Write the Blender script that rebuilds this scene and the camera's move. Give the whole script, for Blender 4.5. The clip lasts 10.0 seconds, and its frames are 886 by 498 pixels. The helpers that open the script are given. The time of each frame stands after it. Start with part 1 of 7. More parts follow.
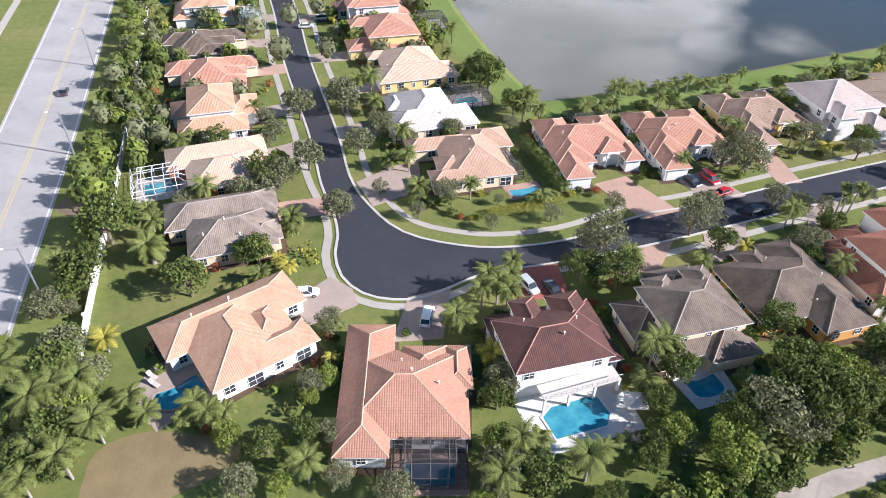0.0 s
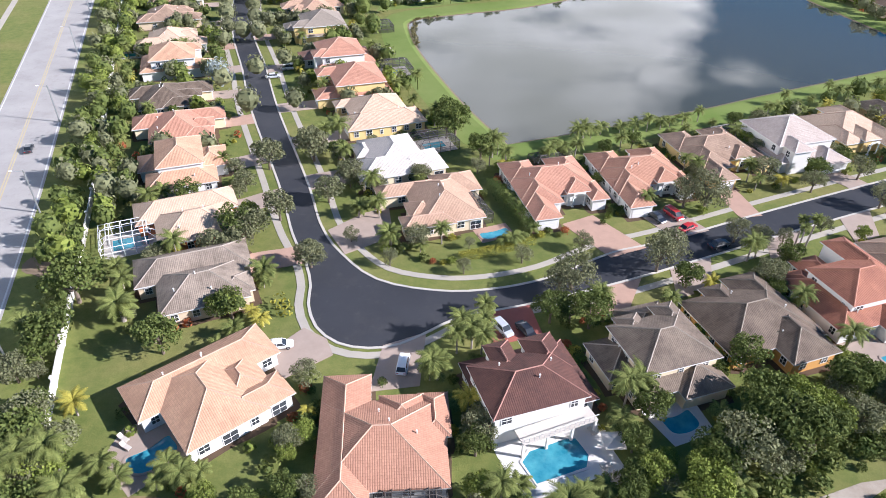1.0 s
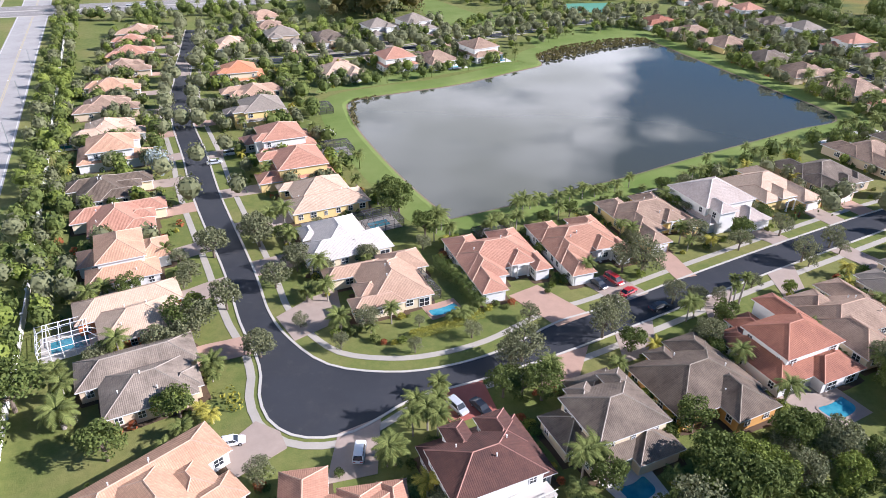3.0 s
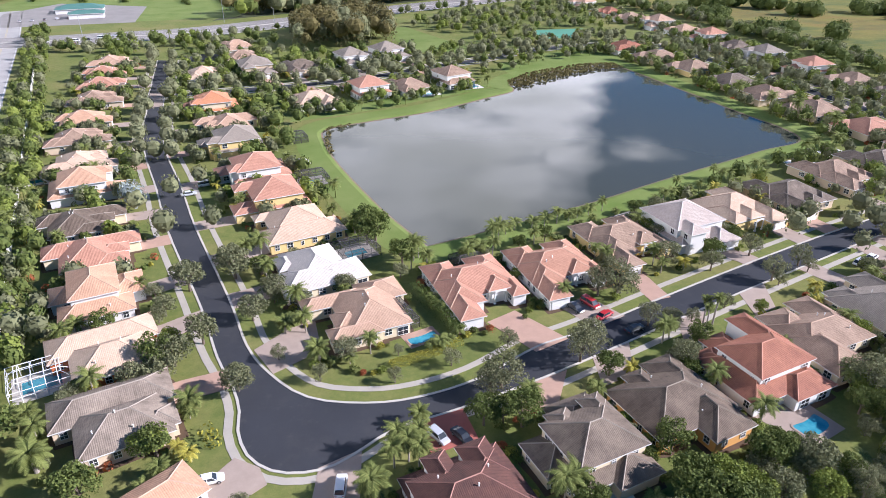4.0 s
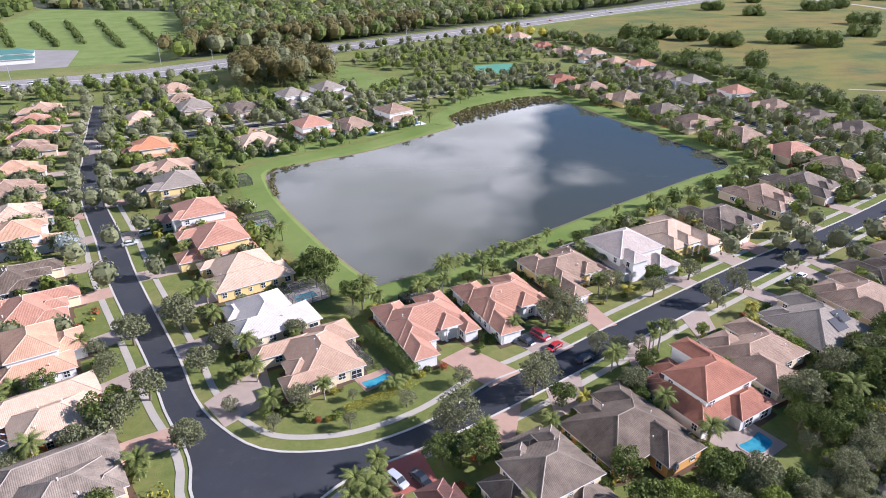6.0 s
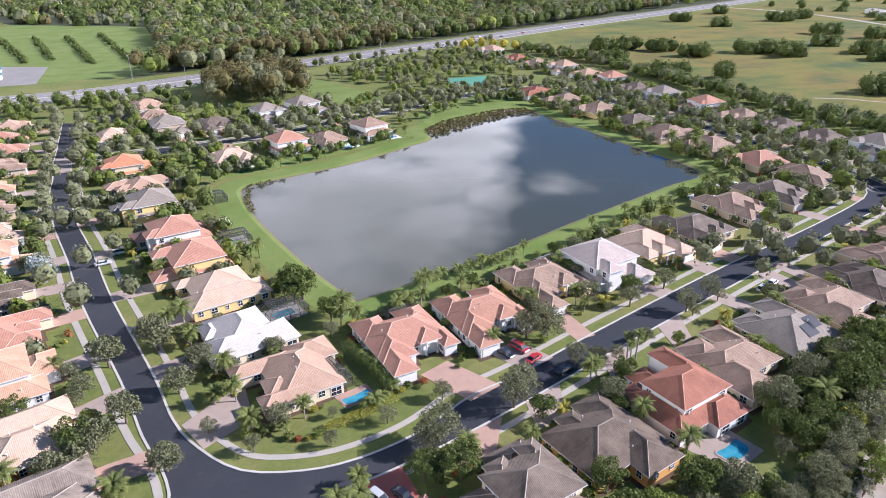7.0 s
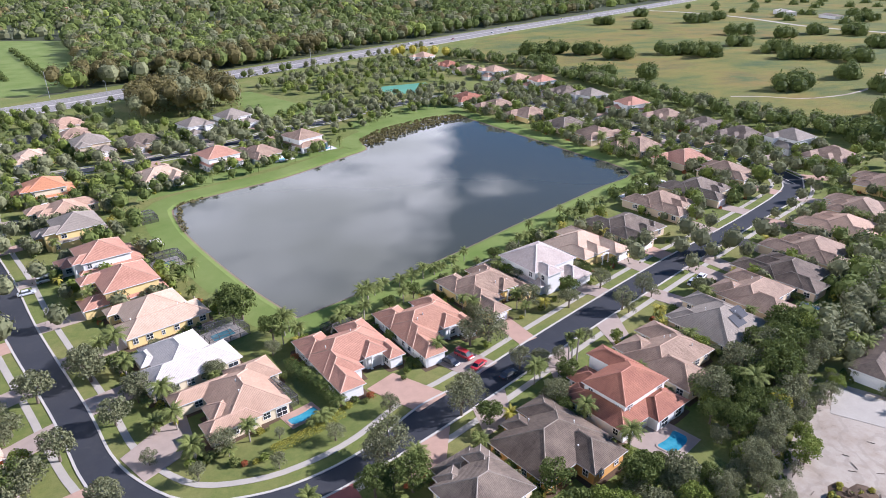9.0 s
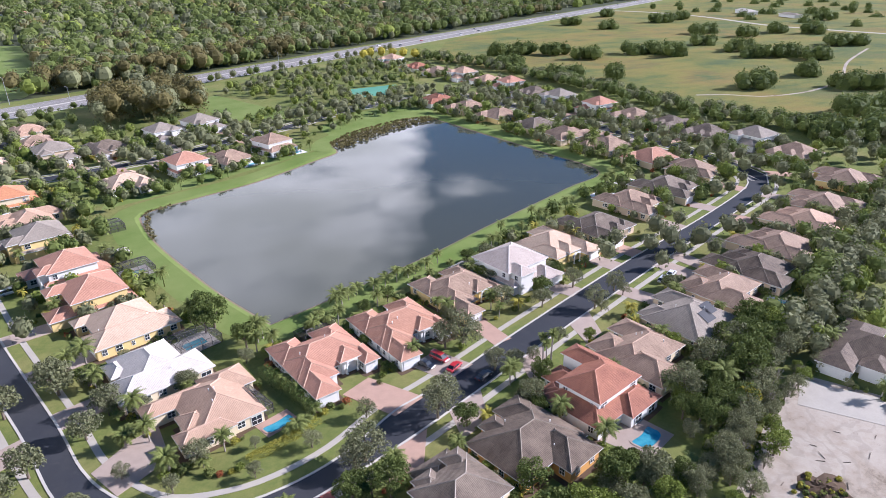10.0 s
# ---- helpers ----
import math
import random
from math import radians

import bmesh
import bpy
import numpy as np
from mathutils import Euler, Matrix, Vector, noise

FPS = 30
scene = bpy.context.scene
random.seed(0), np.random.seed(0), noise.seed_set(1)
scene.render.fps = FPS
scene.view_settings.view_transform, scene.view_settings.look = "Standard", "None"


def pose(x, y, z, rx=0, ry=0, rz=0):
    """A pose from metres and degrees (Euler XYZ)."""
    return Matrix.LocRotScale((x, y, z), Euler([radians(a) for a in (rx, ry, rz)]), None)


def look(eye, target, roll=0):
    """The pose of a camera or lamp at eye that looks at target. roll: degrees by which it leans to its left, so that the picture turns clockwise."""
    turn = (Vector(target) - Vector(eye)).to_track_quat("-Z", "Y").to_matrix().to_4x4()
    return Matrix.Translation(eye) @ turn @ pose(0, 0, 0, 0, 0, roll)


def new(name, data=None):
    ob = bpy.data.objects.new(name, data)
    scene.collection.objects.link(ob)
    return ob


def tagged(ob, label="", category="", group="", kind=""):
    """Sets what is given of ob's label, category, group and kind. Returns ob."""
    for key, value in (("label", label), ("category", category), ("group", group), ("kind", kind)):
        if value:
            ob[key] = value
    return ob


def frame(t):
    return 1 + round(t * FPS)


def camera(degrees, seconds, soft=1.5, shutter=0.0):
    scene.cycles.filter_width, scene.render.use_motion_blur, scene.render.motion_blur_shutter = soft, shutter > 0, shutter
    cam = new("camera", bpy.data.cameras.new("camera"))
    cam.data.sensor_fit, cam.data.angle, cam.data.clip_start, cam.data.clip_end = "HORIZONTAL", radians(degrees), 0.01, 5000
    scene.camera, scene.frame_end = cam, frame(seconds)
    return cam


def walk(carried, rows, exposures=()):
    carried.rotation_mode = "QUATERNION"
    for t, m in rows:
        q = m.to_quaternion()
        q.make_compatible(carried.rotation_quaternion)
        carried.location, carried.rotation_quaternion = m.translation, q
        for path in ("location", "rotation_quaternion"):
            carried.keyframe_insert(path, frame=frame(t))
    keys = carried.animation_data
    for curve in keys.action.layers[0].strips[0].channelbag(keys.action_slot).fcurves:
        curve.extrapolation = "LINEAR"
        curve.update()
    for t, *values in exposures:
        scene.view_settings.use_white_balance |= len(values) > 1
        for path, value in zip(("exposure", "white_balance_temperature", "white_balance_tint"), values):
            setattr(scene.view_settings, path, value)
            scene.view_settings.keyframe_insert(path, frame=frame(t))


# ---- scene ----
cam = camera(68.07, 10.0, soft=0.9)
PATH = [
    (0.0, 0.000, 0.000, 75.000, 50.812, -1.183, 0.964),
    (0.5, 0.099, 0.144, 75.880, 52.484, -1.042, -0.620),
    (1.0, 0.088, 0.178, 76.732, 54.115, -0.917, -2.202),
    (1.5, 0.103, 0.243, 77.529, 55.835, -0.799, -3.746),
    (2.0, 0.144, 0.239, 78.431, 57.306, -0.652, -5.192),
    (2.5, 0.182, 0.199, 79.317, 58.608, -0.544, -6.527),
    (3.0, 0.189, 0.120, 80.119, 59.800, -0.468, -7.840),
    (4.5, 0.241, -0.132, 82.170, 62.611, -0.147, -11.430),
    (5.0, 0.253, -0.253, 82.778, 63.338, -0.035, -12.761),
    (5.5, 0.246, -0.359, 83.378, 63.957, 0.060, -14.111),
    (7.0, 0.200, -0.528, 84.789, 65.424, 0.314, -17.569),
    (7.5, 0.267, -0.605, 85.247, 65.821, 0.417, -18.711),
    (8.0, 0.329, -0.641, 85.538, 65.866, 0.548, -20.182),
    (8.5, 0.430, -0.659, 85.868, 65.846, 0.684, -21.891),
    (9.0, 0.441, -0.707, 86.233, 65.830, 0.791, -23.422),
    (9.5, 0.458, -0.714, 86.492, 65.833, 0.892, -24.798),
    (10.0, 0.492, -0.707, 86.708, 65.876, 0.948, -26.050),
]
walk(cam, [(t, pose(*p)) for t, *p in PATH], [(0.0, 0.96, 5750, 18), (5.0, 0.88, 5650, 22), (10.0, 0.88, 5550, 23)])

# ---- world, sun ----
SUN_EL, SUN_AZ = radians(28.5), radians(-13)
world = bpy.data.worlds.new("sky")
scene.world = world
world.use_nodes = True
wn, wl = world.node_tree.nodes, world.node_tree.links
wn.clear()
sky = wn.new("ShaderNodeTexSky")
sky.sky_type, sky.sun_disc = "NISHITA", False
sky.sun_elevation, sky.sun_rotation = SUN_EL, radians(103)
sky.air_density, sky.dust_density, sky.ozone_density = 1.0, 0.25, 3.0
wtc = wn.new("ShaderNodeTexCoord")
sep = wn.new("ShaderNodeSeparateXYZ")
wl.new(wtc.outputs["Generated"], sep.inputs[0])


def wmath(op, a, b):
    n = wn.new("ShaderNodeMath")
    n.operation = op
    for k, v in enumerate((a, b)):
        if isinstance(v, (int, float)):
            n.inputs[k].default_value = v
        else:
            wl.new(v, n.inputs[k])
    return n.outputs[0]


# a broken cloud layer: noise laid on a flat sheet over the place
height = wmath("MAXIMUM", sep.outputs[2], 0.06)
comb = wn.new("ShaderNodeCombineXYZ")
comb_x = wmath("DIVIDE", sep.outputs[0], height)
wl.new(comb_x, comb.inputs[0])
comb_y = wmath("DIVIDE", sep.outputs[1], height)
wl.new(comb_y, comb.inputs[1])
cn = wn.new("ShaderNodeTexNoise")
cn.inputs["Scale"].default_value, cn.inputs["Detail"].default_value, cn.inputs["Roughness"].default_value = 1.9, 8, 0.58
wl.new(comb.outputs[0], cn.inputs["Vector"])
# a broad bank fills the west; two loose heaps of cloud stand at its edge, and the blue opens towards the east


def heap(cx, cy, rx, ry, turn):
    """How far a place on the sheet lies inside one heap of cloud: 1 at its middle, 0 at its edge."""
    ca, sa = math.cos(turn), math.sin(turn)
    dx, dy = wmath("SUBTRACT", comb_x, cx), wmath("SUBTRACT", comb_y, cy)
    u = wmath("DIVIDE", wmath("ADD", wmath("MULTIPLY", dx, ca), wmath("MULTIPLY", dy, sa)), rx)
    v = wmath("DIVIDE", wmath("SUBTRACT", wmath("MULTIPLY", dy, ca), wmath("MULTIPLY", dx, sa)), ry)
    d = wmath("SQRT", wmath("ADD", wmath("MULTIPLY", u, u), wmath("MULTIPLY", v, v)), 0.0)
    return wmath("MAXIMUM", wmath("SUBTRACT", 1.0, d), 0.0)


west = wmath("MULTIPLY", wmath("SUBTRACT", wmath("ADD", -0.30, wmath("MULTIPLY", comb_y, 0.54)), comb_x), 1.1)
west = wmath("MINIMUM", wmath("MAXIMUM", west, -0.20), 0.26)
heaps = wmath("MAXIMUM", wmath("MULTIPLY", heap(1.44, 2.68, 0.50, 0.26, 0.75), 0.29), wmath("MULTIPLY", heap(0.98, 2.60, 0.26, 0.42, -0.5), 0.55))
lean_in = wmath("MAXIMUM", west, wmath("SUBTRACT", heaps, 0.20))
cr = wn.new("ShaderNodeValToRGB")
cr.color_ramp.elements[0].position, cr.color_ramp.elements[1].position = 0.45, 0.72
wl.new(wmath("ADD", cn.outputs["Fac"], lean_in), cr.inputs[0])
bright = wn.new("ShaderNodeValToRGB")
bright.color_ramp.elements[0].position, bright.color_ramp.elements[1].position = 0.40, 0.66
bright.color_ramp.elements[0].color, bright.color_ramp.elements[1].color = (49, 49, 45, 1), (77, 76, 72, 1)
cn2 = wn.new("ShaderNodeTexNoise")
cn2.inputs["Scale"].default_value, cn2.inputs["Detail"].default_value = 1.4, 5
wl.new(comb.outputs[0], cn2.inputs["Vector"])
wl.new(cn2.outputs["Fac"], bright.inputs[0])
# banks of cloud stand low in the sky; overhead it is clear
low = wn.new("ShaderNodeMapRange")
low.interpolation_type = "SMOOTHSTEP"
for nm, v in (("From Min", 0.62), ("From Max", 0.42), ("To Min", 0.0), ("To Max", 1.0)):
    low.inputs[nm].default_value = v
wl.new(sep.outputs[2], low.inputs["Value"])
cmix = wn.new("ShaderNodeMix")
cmix.data_type = "RGBA"
wl.new(wmath("MULTIPLY", cr.outputs["Color"], low.outputs[0]), cmix.inputs["Factor"])
blue = wn.new("ShaderNodeHueSaturation")
blue.inputs["Saturation"].default_value, blue.inputs["Value"].default_value = 1.6, 2.4
wl.new(sky.outputs[0], blue.inputs["Color"])
wl.new(blue.outputs[0], cmix.inputs["A"])
wl.new(bright.outputs["Color"], cmix.inputs["B"])
bg = wn.new("ShaderNodeBackground")
bg.inputs["Strength"].default_value = 0.021
wl.new(cmix.outputs["Result"], bg.inputs["Color"])
wout = wn.new("ShaderNodeOutputWorld")
wl.new(bg.outputs[0], wout.inputs["Surface"])

sun = new("sun", bpy.data.lights.new("sun", "SUN"))
sun.data.energy, sun.data.angle, sun.data.color = 5.0, radians(0.6), (1.0, 0.95, 0.88)
sd = Vector((math.cos(SUN_EL) * math.cos(SUN_AZ), math.cos(SUN_EL) * math.sin(SUN_AZ), math.sin(SUN_EL)))
sun.matrix_world = look(sd * 500, (0, 0, 0))


# ---- materials ----
class Mat:
    """A small builder for node materials."""

    def __init__(self, name, rough=0.8, metal=0.0, spec=0.3):
        self.m = bpy.data.materials.new(name)
        self.m.use_nodes = True
        self.n, self.l = self.m.node_tree.nodes, self.m.node_tree.links
        self.b = self.n["Principled BSDF"]
        self.b.inputs["Roughness"].default_value = rough
        self.b.inputs["Metallic"].default_value = metal
        self.b.inputs["Specular IOR Level"].default_value = spec
        self.bumps = None

    def coord(self, kind="world"):
        if kind == "world":
            return self.n.new("ShaderNodeNewGeometry").outputs["Position"]
        return self.n.new("ShaderNodeTexCoord").outputs[{"uv": "UV", "object": "Object"}[kind]]

    def noise(self, vec, scale, detail=4, rough=0.6, stretch=None):
        if stretch:
            mp = self.n.new("ShaderNodeMapping")
            mp.inputs["Scale"].default_value = stretch
            self.l.new(vec, mp.inputs[0])
            vec = mp.outputs[0]
        t = self.n.new("ShaderNodeTexNoise")
        t.inputs["Scale"].default_value, t.inputs["Detail"].default_value, t.inputs["Roughness"].default_value = scale, detail, rough
        self.l.new(vec, t.inputs["Vector"])
        return t.outputs["Fac"]

    def ramp(self, fac, stops):
        r = self.n.new("ShaderNodeValToRGB")
        e = r.color_ramp.elements
        while len(e) < len(stops):
            e.new(0.5)
        for k, (p, c) in enumerate(stops):
            e[k].position = p
            e[k].color = (*c, 1) if len(c) == 3 else c
        self.l.new(fac, r.inputs[0])
        return r.outputs["Color"]

    def mix(self, fac, a, b, blend="MIX"):
        x = self.n.new("ShaderNodeMix")
        x.data_type, x.blend_type = "RGBA", blend
        for sock, v in (("Factor", fac), ("A", a), ("B", b)):
            if isinstance(v, (int, float)):
                x.inputs[sock].default_value = v
            elif isinstance(v, tuple):
                x.inputs[sock].default_value = (*v, 1)
            else:
                self.l.new(v, x.inputs[sock])
        return x.outputs["Result"]

    def math(self, op, a, b=0.0):
        x = self.n.new("ShaderNodeMath")
        x.operation = op
        for k, v in enumerate((a, b)):
            if isinstance(v, (int, float)):
                x.inputs[k].default_value = v
            else:
                self.l.new(v, x.inputs[k])
        return x.outputs[0]

    def split(self, vec):
        s = self.n.new("ShaderNodeSeparateXYZ")
        self.l.new(vec, s.inputs[0])
        return s.outputs

    def bump(self, h, strength=0.3, dist=0.05):
        b = self.n.new("ShaderNodeBump")
        b.inputs["Strength"].default_value, b.inputs["Distance"].default_value = strength, dist
        self.l.new(h, b.inputs["Height"])
        if self.bumps:
            self.l.new(self.bumps, b.inputs["Normal"])
        self.bumps = b.outputs[0]
        self.l.new(self.bumps, self.b.inputs["Normal"])

    def rand(self, island=False):
        if island:
            return self.n.new("ShaderNodeNewGeometry").outputs["Random Per Island"]
        return self.n.new("ShaderNodeObjectInfo").outputs["Random"]

    def base(self, col):
        if isinstance(col, tuple):
            self.b.inputs["Base Color"].default_value = (*col, 1)
        else:
            self.l.new(col, self.b.inputs["Base Color"])
        return self


def scale_col(c, f):
    return tuple(min(1.0, v * f) for v in c)


def mottled(name, col, rough=0.8, big=0.15, fine=3.0, amount=0.25, bump=0.2, metal=0.0, spec=0.3):
    """A surface with broad stains and a fine grain."""
    m = Mat(name, rough, metal, spec)
    p = m.coord()
    a = m.noise(p, big, 5)
    b = m.noise(p, fine, 4)
    c = m.mix(a, scale_col(col, 1 - amount), scale_col(col, 1 + amount))
    c = m.mix(m.math("MULTIPLY", b, 0.5), c, scale_col(col, 1 - 1.3 * amount))
    m.base(c)
    m.bump(b, bump, 0.03)
    return m.m


def roof_material(name, col, dark, weather=0.45):
    """Barrel tiles: columns up the slope, courses along it, each tile a little different, with broad weathering."""
    m = Mat(name, 0.75, 0, 0.25)
    uv = m.coord("uv")
    s = m.split(uv)
    cu = m.math("FLOOR", m.math("DIVIDE", s[0], 0.31))
    cv = m.math("FLOOR", m.math("DIVIDE", s[1], 0.40))
    cc = m.n.new("ShaderNodeCombineXYZ")
    m.l.new(cu, cc.inputs[0])
    m.l.new(cv, cc.inputs[1])
    wn_ = m.n.new("ShaderNodeTexWhiteNoise")
    m.l.new(cc.outputs[0], wn_.inputs["Vector"])
    tile = m.mix(wn_.outputs["Value"], scale_col(col, 0.90), scale_col(col, 1.07))
    p = m.coord()
    stain = m.ramp(m.noise(p, 0.22, 7, 0.72), [(0.36, (0, 0, 0)), (0.66, (1, 1, 1))])
    streak = m.noise(uv, 1.0, 5, 0.7, (1.6, 0.12, 1))
    w = m.math("MULTIPLY", m.math("MULTIPLY", stain, streak), 1.6 * weather)
    c = m.mix(w, tile, dark)
    colh = m.math("ABSOLUTE", m.math("SINE", m.math("MULTIPLY", s[0], math.pi / 0.31)))
    rowh = m.math("FRACT", m.math("DIVIDE", s[1], 0.40))
    lines = m.math("MULTIPLY", m.math("POWER", m.math("SUBTRACT", 1.0, colh), 3.0), 0.34)
    c = m.mix(lines, c, scale_col(dark, 0.75))
    course = m.math("MULTIPLY", m.math("POWER", rowh, 6.0), 0.22)
    m.base(m.mix(course, c, scale_col(dark, 0.7)))
    m.bump(m.math("SUBTRACT", colh, m.math("MULTIPLY", rowh, 0.5)), 0.55, 0.06)
    return m.m


ROOFS = {
    "blush": roof_material("roof_blush_tile", (0.55, 0.46, 0.39), (0.34, 0.25, 0.20), 0.5),
    "weathered": roof_material("roof_weathered_beige_tile", (0.37, 0.295, 0.225), (0.135, 0.105, 0.08), 0.95),
    "peach": roof_material("roof_peach_tile", (0.62, 0.375, 0.235), (0.30, 0.155, 0.09), 0.5),
    "terracotta": roof_material("roof_terracotta_tile", (0.491, 0.261, 0.168), (0.263, 0.124, 0.080)),
    "salmon": roof_material("roof_salmon_tile", (0.525, 0.272, 0.180), (0.29, 0.130, 0.085)),
    "pink": roof_material("roof_pink_tile", (0.52, 0.345, 0.232), (0.32, 0.185, 0.12)),
    "red": roof_material("roof_red_tile", (0.41, 0.17, 0.10), (0.18, 0.07, 0.048), 0.7),
    "orange": roof_material("roof_orange_tile", (0.600, 0.270, 0.133), (0.385, 0.151, 0.081)),
    "maroon": roof_material("roof_maroon_tile", (0.150, 0.068, 0.050), (0.050, 0.028, 0.025), 0.85),
    "grey": roof_material("roof_weathered_grey_tile", (0.245, 0.188, 0.138), (0.070, 0.052, 0.039), 0.9),
    "brown": roof_material("roof_dark_brown_tile", (0.205, 0.152, 0.108), (0.060, 0.043, 0.032), 0.9),
    "tan": roof_material("roof_tan_tile", (0.42, 0.29, 0.20), (0.17, 0.11, 0.075), 0.8),
    "cream": roof_material("roof_cream_tile", (0.63, 0.47, 0.335), (0.42, 0.26, 0.16), 0.5),
    "white": roof_material("roof_white_tile", (0.62, 0.555, 0.49), (0.40, 0.34, 0.261), 0.35),
    "slate": roof_material("roof_pale_grey_tile", (0.34, 0.285, 0.225), (0.16, 0.128, 0.10), 0.6),
}
CAPS = {
    "maroon": mottled("cap_maroon", (0.42, 0.22, 0.17), 0.8, 0.3, 4),
    "grey": mottled("cap_grey", (0.38, 0.32, 0.26), 0.8, 0.3, 4),
    "brown": mottled("cap_brown", (0.32, 0.265, 0.205), 0.8, 0.3, 4),
    "warm": mottled("cap_warm", (0.60, 0.40, 0.285), 0.8, 0.3, 4),
    "white": mottled("cap_white", (0.76, 0.70, 0.64), 0.8, 0.3, 4),
    "red": mottled("cap_red", (0.58, 0.28, 0.19), 0.8, 0.3, 4),
}
CAP_OF = {"maroon": "maroon", "grey": "grey", "brown": "brown", "tan": "warm", "white": "white", "slate": "grey", "weathered": "grey", "blush": "white", "red": "red", "orange": "red"}
WALLS = {
    "white": mottled("stucco_white", (0.72, 0.70, 0.66), 0.9, 0.2, 6, 0.06),
    "cream": mottled("stucco_cream", (0.74, 0.62, 0.42), 0.9, 0.2, 6, 0.07),
    "yellow": mottled("stucco_yellow", (0.76, 0.56, 0.24), 0.9, 0.2, 6, 0.07),
    "ochre": mottled("stucco_ochre", (0.62, 0.33, 0.10), 0.9, 0.2, 6, 0.08),
    "rust": mottled("stucco_rust", (0.58, 0.17, 0.06), 0.9, 0.2, 6, 0.08),
    "beige": mottled("stucco_beige", (0.66, 0.52, 0.36), 0.9, 0.2, 6, 0.07),
    "pink": mottled("stucco_pink", (0.70, 0.55, 0.47), 0.9, 0.2, 6, 0.07),
}
TRIM = mottled("trim_white", (0.80, 0.78, 0.74), 0.6, 0.5, 5, 0.05, 0.05)
SOFFIT = mottled("soffit_white", (0.74, 0.72, 0.68), 0.7, 0.5, 5, 0.05, 0.05)


def glass_material():
    m = Mat("window_glass", 0.06, 0, 0.6)
    m.base(m.mix(m.rand(), (0.02, 0.025, 0.03), (0.07, 0.075, 0.08)))
    return m.m


GLASS = glass_material()


def grass_material():
    m = Mat("lawn_grass", 0.95, 0, 0.1)
    p = m.coord()
    a = m.ramp(m.noise(p, 0.035, 6), [(0.30, (0.105, 0.150, 0.034)), (0.48, (0.19, 0.215, 0.055)), (0.60, (0.30, 0.255, 0.095)), (0.70, (0.34, 0.25, 0.11))])
    b = m.ramp(m.noise(p, 0.5, 6, 0.7), [(0.30, (0.095, 0.130, 0.032)), (0.68, (0.29, 0.275, 0.090))])
    c = m.mix(0.5, a, b)
    f = m.noise(p, 3.5, 6, 0.75)
    m.base(m.mix(m.math("MULTIPLY", f, 0.6), c, (0.085, 0.115, 0.032)))
    m.bump(f, 0.6, 0.12)
    return m.m


def bank_material():
    m = Mat("bank_grass", 0.95, 0, 0.1)
    p = m.coord()
    a = m.ramp(m.noise(p, 0.05, 6), [(0.3, (0.135, 0.20, 0.040)), (0.7, (0.235, 0.275, 0.085))])
    f = m.noise(p, 4.0, 5, 0.7)
    m.base(m.mix(m.math("MULTIPLY", f, 0.5), a, (0.11, 0.15, 0.04)))
    m.bump(f, 0.5, 0.1)
    return m.m


def meadow_material():
    m = Mat("meadow_grass", 0.95, 0, 0.1)
    p = m.coord()
    a = m.ramp(m.noise(p, 0.009, 8, 0.66), [(0.40, (0.085, 0.125, 0.055)), (0.46, (0.150, 0.170, 0.050)), (0.53, (0.27, 0.225, 0.060)), (0.59, (0.29, 0.185, 0.065)), (0.66, (0.12, 0.15, 0.06))])
    s = m.ramp(m.noise(p, 0.035, 7, 0.72, (0.45, 1.3, 1)), [(0.40, (0.08, 0.115, 0.05)), (0.50, (0.20, 0.195, 0.052)), (0.64, (0.28, 0.195, 0.065))])
    a = m.mix(0.45, a, s)
    f = m.noise(p, 0.35, 6, 0.75)
    m.base(m.mix(m.math("MULTIPLY", f, 0.5), a, (0.10, 0.11, 0.04)))
    m.bump(f, 0.8, 0.5)
    return m.m


def asphalt_material(name, col, crack):
    m = Mat(name, 0.72, 0, 0.3)
    p = m.coord()
    a = m.noise(p, 0.09, 6, 0.6)
    f = m.noise(p, 9.0, 3, 0.7)
    c = m.mix(a, scale_col(col, 0.72), scale_col(col, 1.30))
    blot = m.ramp(m.noise(p, 0.45, 4, 0.5), [(0.62, (0, 0, 0)), (0.72, (1, 1, 1))])
    c = m.mix(m.math("MULTIPLY", blot, 0.35), c, crack)
    scuff = m.ramp(m.noise(p, 0.16, 8, 0.75), [(0.50, (0, 0, 0)), (0.62, (1, 1, 1))])
    c = m.mix(m.math("MULTIPLY", scuff, 0.22), c, scale_col(crack, 0.9))
    m.base(m.mix(m.math("MULTIPLY", f, 0.4), c, scale_col(col, 0.6)))
    m.bump(f, 0.3, 0.01)
    return m.m


GRASS, BANK, MEADOW = grass_material(), bank_material(), meadow_material()
ASPHALT = asphalt_material("street_asphalt", (0.041, 0.043, 0.049), (0.085, 0.078, 0.074))
OLD_ROAD = asphalt_material("main_road_asphalt", (0.40, 0.375, 0.345), (0.23, 0.21, 0.19))
HIGHWAY = asphalt_material("highway_asphalt", (0.27, 0.245, 0.22), (0.20, 0.185, 0.165))
CONCRETE = mottled("kerb_concrete", (0.54, 0.50, 0.43), 0.9, 0.25, 3, 0.16, 0.1)
PATHWAY = mottled("pavement_concrete", (0.45, 0.405, 0.335), 0.9, 0.3, 2.5, 0.2, 0.1)
PAVER_PINK = mottled("paver_pink", (0.48, 0.31, 0.225), 0.85, 0.5, 3.5, 0.20, 0.3)
PAVER_GREY = mottled("paver_grey_pink", (0.41, 0.32, 0.255), 0.85, 0.5, 3.5, 0.20, 0.3)
